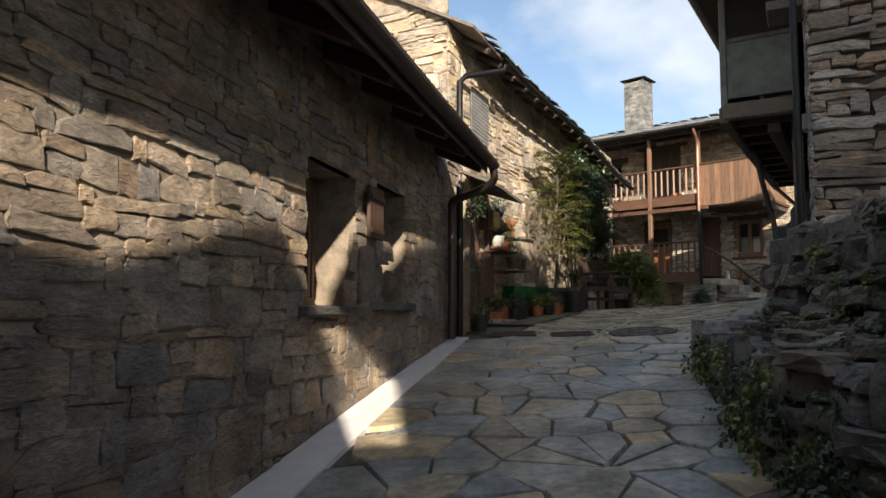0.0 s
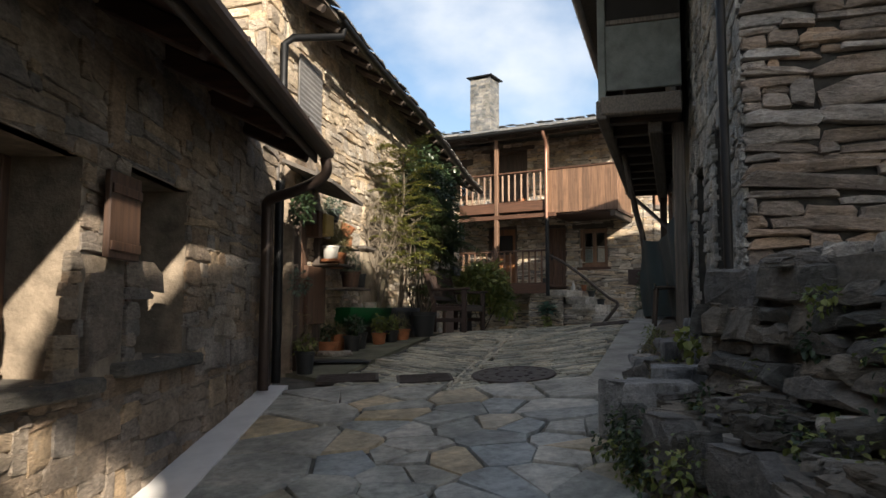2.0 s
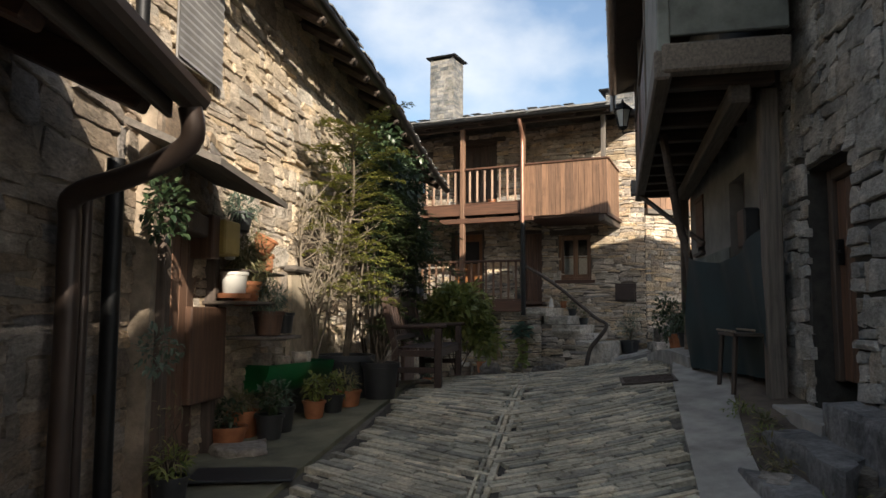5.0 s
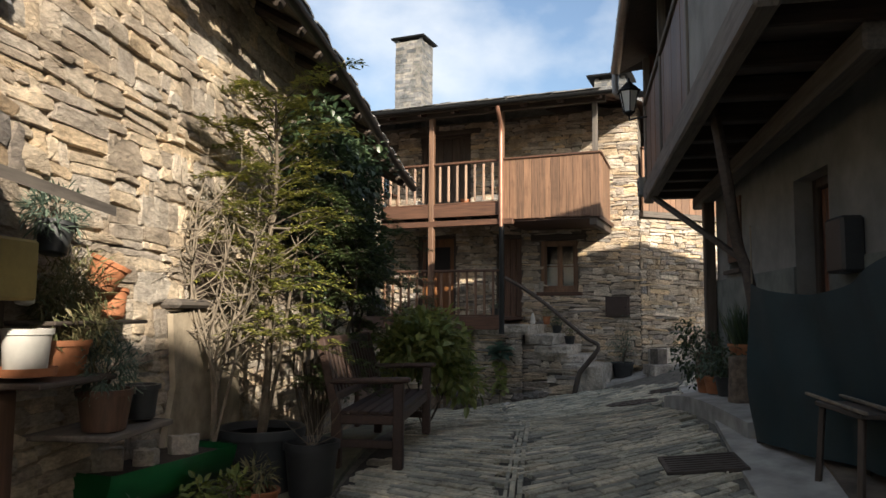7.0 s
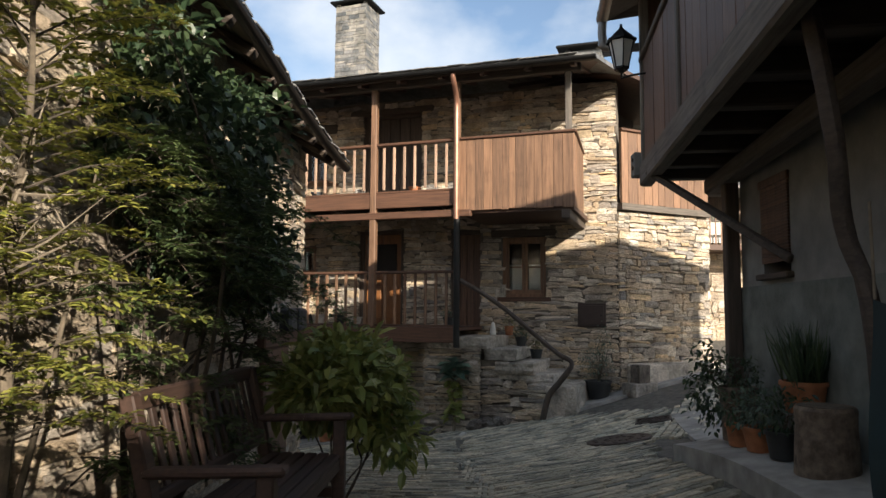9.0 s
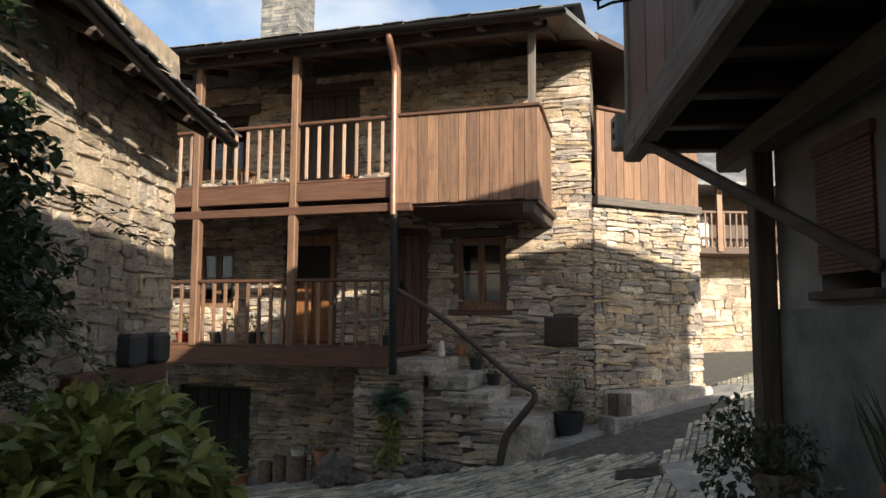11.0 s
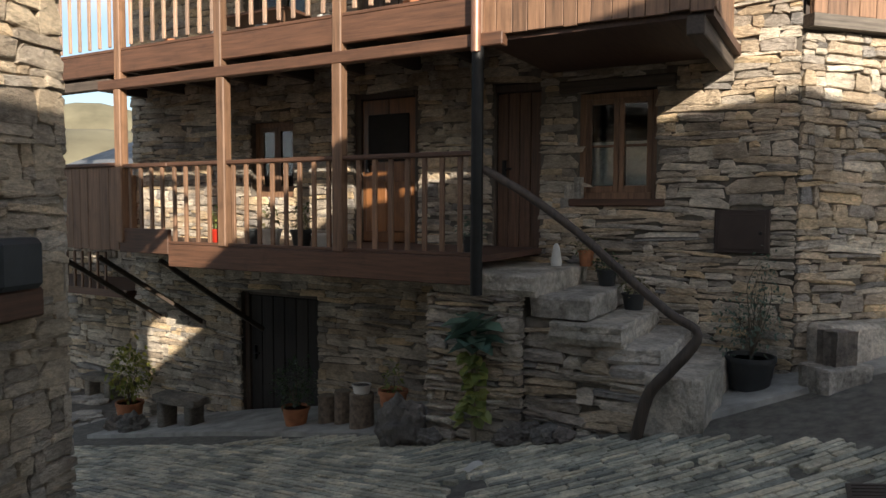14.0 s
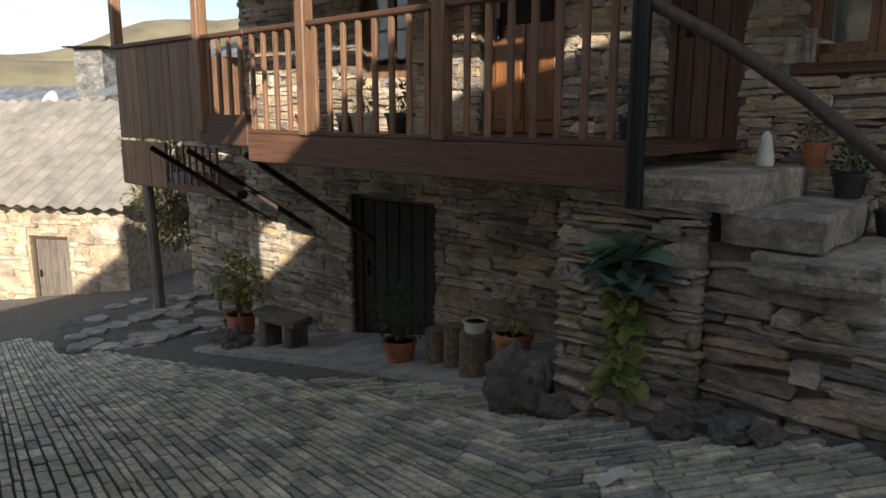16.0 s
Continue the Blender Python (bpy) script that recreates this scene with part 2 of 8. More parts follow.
class MB:
    """A list of vertices and faces that grows shape by shape."""

    def __init__(self):
        self.v, self.f = [], []

    def add(self, verts, faces, m=None):
        k = len(self.v)
        self.v += [tuple(m @ Vector(p)) for p in verts] if m is not None else [tuple(p) for p in verts]
        self.f += [tuple(i + k for i in f) for f in faces]
        return self

    def box(self, x0, x1, y0, y1, z0, z1, c=0.0, m=None):
        if c <= 0:
            v = [(x, y, z) for x in (x0, x1) for y in (y0, y1) for z in (z0, z1)]
            f = [(0, 1, 3, 2), (4, 6, 7, 5), (0, 4, 5, 1), (2, 3, 7, 6), (0, 2, 6, 4), (1, 5, 7, 3)]
            return self.add(v, f, m)
        c = min(c, 0.45 * min(x1 - x0, y1 - y0, z1 - z0))
        v, at = [], {}
        for ix, x in enumerate((x0, x1)):
            for iy, y in enumerate((y0, y1)):
                for iz, z in enumerate((z0, z1)):
                    ins = [(x, (c, -c)[ix]), (y, (c, -c)[iy]), (z, (c, -c)[iz])]
                    for ax in range(3):
                        at[ix, iy, iz, ax] = len(v)
                        v.append(tuple(p if a == ax else p + o for a, (p, o) in enumerate(ins)))
        f = []
        for ax in range(3):
            o = [a for a in range(3) if a != ax]
            for s in (0, 1):
                q = []
                for p, r in ((0, 0), (1, 0), (1, 1), (0, 1)):
                    k = [0, 0, 0]
                    k[ax], k[o[0]], k[o[1]] = s, p, r
                    q.append(at[(*k, ax)])
                f.append(tuple(q))
            for p in (0, 1):
                for r in (0, 1):
                    k = [0, 0, 0]
                    k[o[0]], k[o[1]] = p, r
                    k2 = list(k)
                    k2[ax] = 1
                    f.append((at[(*k, o[0])], at[(*k2, o[0])], at[(*k2, o[1])], at[(*k, o[1])]))
        for ix in (0, 1):
            for iy in (0, 1):
                for iz in (0, 1):
                    f.append(tuple(at[ix, iy, iz, a] for a in range(3)))
        return self.add(v, f, m)

    def beam(self, a, b, w, h, c=0.006, roll=0.0):
        a, b = Vector(a), Vector(b)
        d = b - a
        m = Matrix.Translation(a) @ d.to_track_quat("X", "Z").to_matrix().to_4x4() @ Matrix.Rotation(roll, 4, "X")
        return self.box(0, d.length, -w / 2, w / 2, -h / 2, h / 2, c, m)

    def tube(self, pts, radii, n=10, cap=True, wob=0.0):
        pts = [Vector(p) for p in pts]
        if isinstance(radii, (int, float)):
            radii = [radii] * len(pts)
        rings, side = [], None
        for i, p in enumerate(pts):
            d = (pts[min(i + 1, len(pts) - 1)] - pts[max(i - 1, 0)]).normalized()
            if side is None:
                side = d.cross(Vector((0.31, 0.17, 0.93)) if abs(d.z) < 0.9 else Vector((0.93, 0.3, 0.1)))
            side = (side - d * side.dot(d)).normalized()
            t = d.cross(side)
            rings.append([p + (side * math.cos(q) + t * math.sin(q)) * radii[i] * (1 + wob * random.uniform(-1, 1)) for q in [2 * math.pi * k / n for k in range(n)]])
        v = [p for r in rings for p in r]
        f = [(i * n + k, i * n + (k + 1) % n, (i + 1) * n + (k + 1) % n, (i + 1) * n + k) for i in range(len(rings) - 1) for k in range(n)]
        if cap:
            f += [tuple(reversed(range(n))), tuple((len(rings) - 1) * n + k for k in range(n))]
        return self.add(v, f)

    def lathe(self, profile, n=24, m=None):
        v = [(r * math.cos(2 * math.pi * k / n), r * math.sin(2 * math.pi * k / n), z) for r, z in profile for k in range(n)]
        f = [(i * n + k, i * n + (k + 1) % n, (i + 1) * n + (k + 1) % n, (i + 1) * n + k) for i in range(len(profile) - 1) for k in range(n)]
        f += [tuple(reversed(range(n))), tuple((len(profile) - 1) * n + k for k in range(n))]
        return self.add(v, f, m)

    def prism(self, poly, z0, z1, m=None):
        n = len(poly)
        v = [(x, y, z0) for x, y in poly] + [(x, y, z1) for x, y in poly]
        f = [tuple(reversed(range(n))), tuple(range(n, 2 * n))] + [(k, (k + 1) % n, n + (k + 1) % n, n + k) for k in range(n)]
        return self.add(v, f, m)

    def mesh(self, name, mat, smooth=False):
        me = bpy.data.meshes.new(name)
        me.from_pydata(self.v, [], self.f)
        me.materials.append(mat)
        if smooth:
            me.polygons.foreach_set("use_smooth", [True] * len(me.polygons))
            me.update()
            me.set_sharp_from_angle(angle=radians(40))
        me.update()
        return me


def part(name, mb, mat, parent=None, label="", smooth=False, m=None):
    """Links a shape as one mesh object under a thing or a part."""
    ob = new(name, mb.mesh(name, mat, smooth) if isinstance(mb, MB) else mb)
    if parent is not None:
        ob.parent = parent
    if m is not None:
        ob.matrix_basis = m
    return tagged(ob, label)


def thing(name, m, label, category, group="", kind=""):
    ob = new(name)
    ob.empty_display_size = 0.2
    ob.matrix_basis = m
    return tagged(ob, label, category, group, kind)


def axes(origin, ux, uy):
    """A frame on a wall: x along it, y into it, z up."""
    k = math.hypot(ux, uy)
    ux, uy = ux / k, uy / k
    return Matrix(((ux, -uy, 0, origin[0]), (uy, ux, 0, origin[1]), (0, 0, 1, origin[2] if len(origin) > 2 else 0), (0, 0, 0, 1)))


# ---- lie of the land: spot levels joined by a thin plate ----
SPOTS = np.array([
    (0.0, -6.0, -1.0), (0.0, 0.0, -0.08), (1.5, 0.0, -0.06), (1.2, 4.5, 0.64), (1.7, 5.3, 0.80), (2.0, 6.9, 1.02),
    (1.3, 8.4, 1.13), (1.2, 9.5, 1.22), (2.6, 9.0, 1.27), (0.4, 10.4, 1.30), (1.3, 12.0, 1.42), (3.0, 12.9, 1.60),
    (3.3, 10.9, 1.45), (5.2, 11.9, 1.78), (5.0, 13.3, 1.66), (4.1, 15.1, 1.55), (7.0, 13.6, 1.92), (6.5, 16.8, 1.32),
    (7.4, 20.2, 1.08), (6.6, 21.3, 0.81), (9.7, 18.4, 1.50), (11.2, 19.5, 1.80), (12.6, 20.0, 1.95), (5.3, 24.9, 0.25),
    (4.1, 25.9, -0.06), (4.3, 20.0, 0.95), (0.0, 31.5, -1.15), (-3.0, 24.0, -0.6), (16.0, 16.0, 2.4)])


def plate():
    p, z = SPOTS[:, :2], SPOTS[:, 2]
    r2 = ((p[:, None] - p[None]) ** 2).sum(-1)
    k = np.where(r2 > 0, 0.5 * r2 * np.log(r2 + 1e-12), 0) + np.eye(len(p)) * 1.5
    q = np.c_[np.ones(len(p)), p]
    a = np.block([[k, q], [q.T, np.zeros((3, 3))]])
    return np.linalg.solve(a, np.r_[z, 0, 0, 0])


PLATE = plate()


def gz(x, y):
    """Height of the ground."""
    x, y = min(max(x, -8.0), 20.0), min(max(y, -8.0), 36.0)
    r2 = (SPOTS[:, 0] - x) ** 2 + (SPOTS[:, 1] - y) ** 2
    w = np.where(r2 > 0, 0.5 * r2 * np.log(r2 + 1e-12), 0)
    return float(w @ PLATE[:-3] + PLATE[-3] + PLATE[-2] * x + PLATE[-1] * y)


def on(x, y, rz=0.0, dz=0.0):
    return pose(x, y, gz(x, y) + dz, 0, 0, rz)


# ---- stones ----
def stone_shape(seed, n=10):
    """One rough, angular stone in a unit cell: x and z from -0.5 to 0.5, its face at y = -1, its back at y = 0.5."""
    r = random.Random(seed)
    j = lambda k: r.uniform(-k, k)
    cut = r.uniform(0.0, 0.4)
    out = [(0.5 + j(0.05), -0.5 + j(0.09)), (0.52 + j(0.05), j(0.2)), (0.5 - cut * r.random() + j(0.03), 0.5 + j(0.08)), (0.18 + j(0.14), 0.5 + j(0.07)), (-0.2 + j(0.14), 0.5 + j(0.07)),
           (-0.5 + cut * r.random(), 0.5 + j(0.09)), (-0.52 + j(0.05), j(0.2)), (-0.5 + j(0.05), -0.5 + j(0.09)), (-0.18 + j(0.14), -0.5 + j(0.07)), (0.2 + j(0.14), -0.5 + j(0.07))]
    n = len(out)
    v = [(x, 0.5, z) for x, z in out] + [(x, -0.62 - r.uniform(0, 0.28), z) for x, z in out]
    ty, tz = r.uniform(-0.28, 0.28), r.uniform(-0.3, 0.3)
    v += [(x * 0.94, -0.92 + x * ty + z * tz + r.uniform(-0.16, 0.16), z * 0.86) for x, z in out]
    v.append((r.uniform(-0.25, 0.25), -1.0 + r.uniform(-0.3, 0.2), r.uniform(-0.2, 0.2)))
    f = [(k, (k + 1) % n, n + (k + 1) % n, n + k) for k in range(n)] + [(n + k, n + (k + 1) % n, 2 * n + (k + 1) % n, 2 * n + k) for k in range(n)]
    f += [(2 * n + k, 2 * n + (k + 1) % n, 3 * n) for k in range(n)]
    return v, [tuple(reversed(q)) for q in f]


POOL = [stone_shape(i) for i in range(40)]


def stone_meshes(mat):
    out = []
    for v, f in POOL:
        me = bpy.data.meshes.new("stone")
        me.from_pydata(v, [], [tuple(reversed(q)) for q in f])
        me.materials.append(mat)
        out.append(me)
    return out


def lay_stones(parent, x0, x1, z0, z1, mat, holes=(), row=0.14, wide=0.3, proud=0.045, near=None, seed=1, top=None, bottom=None, limit=290, gap=0.012):
    """Rough courses over the face y = 0 of a wall (in the parent's frame), round the holes. Stones whose middle lies in the stretch
    near = (x0, x1, z0, z1) are single objects; the rest are joined."""
    r = random.Random(seed)
    pool, rest, singles = stone_meshes(mat), MB(), 0
    z = z0
    ph = r.uniform(0, 9)
    while z < z1:
        h = row * r.choice((0.5, 0.65, 0.85, 1.0, 1.2, 1.55, 2.0))
        x = x0 - r.uniform(0, wide)
        while x < x1:
            w = wide * r.choice((0.35, 0.5, 0.7, 0.9, 1.2, 1.6, 2.0)) * r.uniform(0.85, 1.15)
            xa, xb = max(x, x0), min(x + w, x1)
            x += w
            if xb - xa < 0.05:
                continue
            wob = 0.35 * row * (math.sin(xa * 1.7 + z * 2.1 + ph) + 0.6 * math.sin(xa * 4.3 - z * 3 + ph))
            cells = [(xa, xb, z + wob, z + h + wob)]
            if h > row * 1.1 and r.random() < 0.45:
                k = r.uniform(0.35, 0.65)
                cells = [(xa, xb, z + wob, z + wob + h * k), (xa, xb, z + wob + h * k, z + h + wob)]
            elif r.random() < 0.12 and xb - xa > wide * 0.6:
                k = xa + (xb - xa) * r.uniform(0.35, 0.65)
                cells = [(xa, k, z + wob, z + wob + h), (k, xb, z + wob - 0.02, z + wob + h * 0.92)]
            for a, b, lo, hi in cells:
                cx, cz = (a + b) / 2, (lo + hi) / 2
                if top is not None and hi > top(cx) or hi > z1 + 0.03 or lo < z0 - 0.06:
                    continue
                if bottom is not None and hi < bottom(cx):
                    continue
                if any(a < hx1 - 0.01 and b > hx0 + 0.01 and lo < hz1 - 0.01 and hi > hz0 + 0.01 for hx0, hx1, hz0, hz1 in holes):
                    fit_in = None
                    for hx0, hx1, hz0, hz1 in holes:
                        if a < hx1 and b > hx0 and lo < hz1 and hi > hz0:
                            if a < hx0 - 0.07:
                                fit_in = (a, hx0)
                            elif b > hx1 + 0.07:
                                fit_in = (hx1, b)
                            elif hi > hz1 + 0.05:
                                lo, fit_in = hz1, (a, b)
                            elif lo < hz0 - 0.05:
                                hi, fit_in = hz0, (a, b)
                    if fit_in is None:
                        continue
                    a, b = fit_in
                    cx, cz = (a + b) / 2, (lo + hi) / 2
                m = Matrix.Translation((cx, 0, cz)) @ Matrix.Rotation(r.uniform(-0.09, 0.09), 4, "Y") @ Matrix.Diagonal((max(b - a - gap, 0.03), proud * r.uniform(0.55, 1.35), max(hi - lo - gap, 0.025), 1))
                k = r.randrange(len(POOL))
                if near and singles < limit and near[0] <= cx <= near[1] and near[2] <= cz <= near[3]:
                    s = new("stone", pool[k])
                    s.parent, s.matrix_basis = parent, m
                    singles += 1
                else:
                    v, f = POOL[k]
                    rest.add(v, [tuple(reversed(q)) for q in f], m)
        z += h
    if rest.f:
        tagged(part("stonework", rest, mat, parent), kind="stuff")


def wall_core(x0, x1, z0, z1, y0, y1, holes=()):
    """A wall with openings right through it."""
    xs = sorted({x0, x1, *(min(max(h[0], x0), x1) for h in holes), *(min(max(h[1], x0), x1) for h in holes)})
    zs = sorted({z0, z1, *(min(max(h[2], z0), z1) for h in holes), *(min(max(h[3], z0), z1) for h in holes)})
    mb = MB()
    for a, b in zip(xs, xs[1:]):
        for c, d in zip(zs, zs[1:]):
            cx, cz = (a + b) / 2, (c + d) / 2
            if not any(h[0] < cx < h[1] and h[2] < cz < h[3] for h in holes):
                mb.box(a, b, y0, y1, c, d)
    # weld the cells into one body: shared corners joined, inner faces dropped
    at, verts, faces = {}, [], {}
    for f in mb.f:
        idx = []
        for i in f:
            key = tuple(round(q, 4) for q in mb.v[i])
            if key not in at:
                at[key] = len(verts)
                verts.append(key)
            idx.append(at[key])
        k = frozenset(idx)
        faces[k] = None if k in faces else tuple(idx)
    mb.v, mb.f = verts, [f for f in faces.values() if f]
    return mb


# ---- ground ----
def ground_sheet():
    xs = [-900, -300, -120, -60, -30, -15] + [-10 + 0.5 * i for i in range(61)] + [26, 40, 80, 200, 900]
    ys = [-900, -300, -100, -40, -20] + [-10 + 0.5 * i for i in range(93)] + [42, 60, 90, 150, 300, 900]
    v = [(x, y, gz(x, y) - 0.035 - max(0, math.hypot(x - 4, y - 14) - 30) * (0.02 if y > 0 else 0.0)) for y in ys for x in xs]
    n = len(xs)
    f = [(j * n + i, j * n + i + 1, (j + 1) * n + i + 1, (j + 1) * n + i) for j in range(len(ys) - 1) for i in range(n - 1)]
    return MB().add(v, f)


ground = tagged(part("ground", ground_sheet(), M_JOINT), "sloping bed of grit and earth under the paving", "ground", kind="structure")

A = axes((-2.30, 0.0), 0.253, 1.0)
B = axes((0.05, 10.13), 0.443, 0.897)
C = axes((7.55, 21.05), 0.737, -0.676)
EW = axes((7.80, 15.0), -0.457, -0.889)
ES = axes((3.65, 6.95), 0.889, -0.457)


def level(m, x, y=0.0):
    """Ground height under a place of a wall's frame."""
    p = m @ Vector((x, y, 0))
    return gz(p.x, p.y)


def slab(mb, poly, thick=0.05, lift=0.0, shrink=0.0, steps=1):
    """A flat stone on the ground, its edges a little rounded, following the slope."""
    cx, cy = sum(p[0] for p in poly) / len(poly), sum(p[1] for p in poly) / len(poly)
    n = len(poly)
    out = [(cx + (x - cx) * k, cy + (y - cy) * k) for k in (1.0, 0.985, 0.955) for x, y in poly]
    z = [gz(x, y) + lift for x, y in out]
    v = [(*p, q - d) for p, q, d in zip(out, z, [thick] * n + [0.012] * n + [0.0] * n)]
    f = [(k, (k + 1) % n, n + (k + 1) % n, n + k) for k in range(n)] + [(n + k, n + (k + 1) % n, 2 * n + (k + 1) % n, 2 * n + k) for k in range(n)]
    f.append(tuple(range(2 * n, 3 * n)))
    return mb.add(v, f)


def strip_sheet(left, right, n=24, lift=0.0, thick=0.12):
    """A band of paving between two lines, laid on the slope."""
    mb, rows = MB(), []
    along = lambda line, t: Vector(line[0]).lerp(Vector(line[1]), t) if len(line) == 2 else (Vector(line[0]).lerp(Vector(line[1]), t * 2) if t < 0.5 else Vector(line[1]).lerp(Vector(line[2]), t * 2 - 1))
    for i in range(n + 1):
        a, b = along(left, i / n), along(right, i / n)
        rows.append([a.lerp(b, j / 4) for j in range(5)])
    v = [(p.x, p.y, gz(p.x, p.y) + lift) for r in rows for p in r] + [(p.x, p.y, gz(p.x, p.y) - thick) for r in rows for p in r]
    k, m = len(rows) * 5, 5
    f = [(i * m + j, i * m + j + 1, (i + 1) * m + j + 1, (i + 1) * m + j) for i in range(n) for j in range(4)]
    f += [(i * m, (i + 1) * m, k + (i + 1) * m, k + i * m) for i in range(n)] + [(i * m + 4, k + i * m + 4, k + (i + 1) * m + 4, (i + 1) * m + 4) for i in range(n)]
    f += [(j, k + j, k + j + 1, j + 1) for j in range(4)]
    return mb.add(v, f)


def arc(pts, n=6):
    """A smooth line through points."""
    p = [Vector(q) for q in pts]
    out = []
    for i in range(len(p) - 1):
        a, b, c, d = p[max(i - 1, 0)], p[i], p[i + 1], p[min(i + 2, len(p) - 1)]
        for k in range(n):
            t = k / n
            out.append(0.5 * ((2 * b) + (c - a) * t + (2 * a - 5 * b + 4 * c - d) * t * t + (3 * b - a - 3 * c + d) * t ** 3))
    return out + [p[-1]]


# ================= house A: low house with two windows =================
house_a = thing("low_stone_house", A, "low brown rubble stone house with deep-set windows and dark eaves", "house")
WIN_A = [(5.31, 6.30, 1.55, 2.66), (6.80, 7.70, 1.60, 2.72)]
DOOR_A = (10.55, 11.75, 1.2, 3.02)
HOLES_A = WIN_A + [DOOR_A]
wall_a = part("wall", wall_core(-9, 10.4, -1.2, 3.75, 0, 0.55, WIN_A), M_MORTAR_A, house_a, "brown rubble wall with earth mortar")
door_wall = part("door_wall", wall_core(10.4, 11.95, 0.8, 3.75, -0.12, 0.4, [DOOR_A]), M_MORTAR_A, house_a, "rubble wall round the door")
part("wall_end", MB().box(-9, -8.5, 0.6, 6, -2, 3.7), M_MORTAR_A, house_a)
part("wall_end", MB().box(9.75, 10.25, 0.6, 6, -2, 3.7), M_MORTAR_A, house_a)
part("wall_back", MB().box(-9, 10.25, 5.6, 6, -2, 3.7), M_MORTAR_A, house_a)
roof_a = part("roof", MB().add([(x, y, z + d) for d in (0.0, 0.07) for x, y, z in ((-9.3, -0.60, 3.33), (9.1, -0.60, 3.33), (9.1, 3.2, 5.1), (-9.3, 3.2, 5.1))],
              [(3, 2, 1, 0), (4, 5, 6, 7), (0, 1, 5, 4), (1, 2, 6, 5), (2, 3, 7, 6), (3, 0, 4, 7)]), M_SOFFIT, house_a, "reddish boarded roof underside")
part("roof_back", MB().add([(x, y, z + d) for d in (0.0, 0.07) for x, y, z in ((-9.3, 3.2, 5.1), (9.1, 3.2, 5.1), (9.1, 6.5, 3.6), (-9.3, 6.5, 3.6))],
     [(3, 2, 1, 0), (4, 5, 6, 7), (0, 1, 5, 4), (1, 2, 6, 5), (2, 3, 7, 6), (3, 0, 4, 7)]), M_ROOF, house_a)
rafter_a = MB().beam((0, -0.58, 3.26), (0, 0.35, 3.69), 0.12, 0.13, 0.01).mesh("rafter", M_SOFFIT)
for i in range(22):
    part("rafter", rafter_a, None, roof_a, m=pose(-8.9 + 0.85 * i, 0, 0))
part("fascia", MB().box(-9.3, 9.1, -0.63, -0.605, 3.22, 3.42, 0.004), M_DARK_H, roof_a)


def half_pipe(x0, x1, y, z, r, sag=0.0, n=24):
    mb, k = MB(), 9
    for rr in (r, r - 0.012):
        base = len(mb.v)
        for i in range(n + 1):
            x = x0 + (x1 - x0) * i / n
            zz = z(x) if callable(z) else z
            for j in range(k):
                q = math.pi + math.pi * j / (k - 1)
                mb.v.append((x, y + rr * math.cos(q), zz + rr * math.sin(q)))
        mb.f += [(base + i * k + j, base + i * k + j + 1, base + (i + 1) * k + j + 1, base + (i + 1) * k + j) for i in range(n) for j in range(k - 1)]
    for i in range(0, n, 2):
        x = x0 + (x1 - x0) * (i + 0.5) / n
        zz = z(x) if callable(z) else z
        mb.box(x - 0.012, x + 0.012, y - r - 0.006, y + r + 0.006, zz - 0.015, zz + 0.01)
    return mb


gutter_a = part("gutter", half_pipe(-9.3, 9.15, -0.70, 3.33, 0.075), M_PIPE, roof_a, "brown metal half-round gutter")
part("downpipe", MB().tube(arc([(9.1, -0.70, 3.27), (9.14, -0.69, 3.12), (9.2, -0.45, 3.0), (9.3, -0.16, 2.92), (9.35, -0.12, 2.8), (9.36, -0.12, 2.5)], 5) + [Vector((9.36, -0.12, 1.18))], 0.05, 12), M_PIPE, roof_a, "brown drainpipe", smooth=True)
part("downpipe", MB().tube([(9.85, -0.11, 3.2), (9.87, -0.11, 1.2)], 0.045, 12), M_BLACKMETAL, roof_a, "dark drainpipe", smooth=True)
part("downpipe", MB().tube([(9.55, -0.10, 3.0), (9.56, -0.10, 1.2)], 0.03, 10), M_PIPE, roof_a, smooth=True)


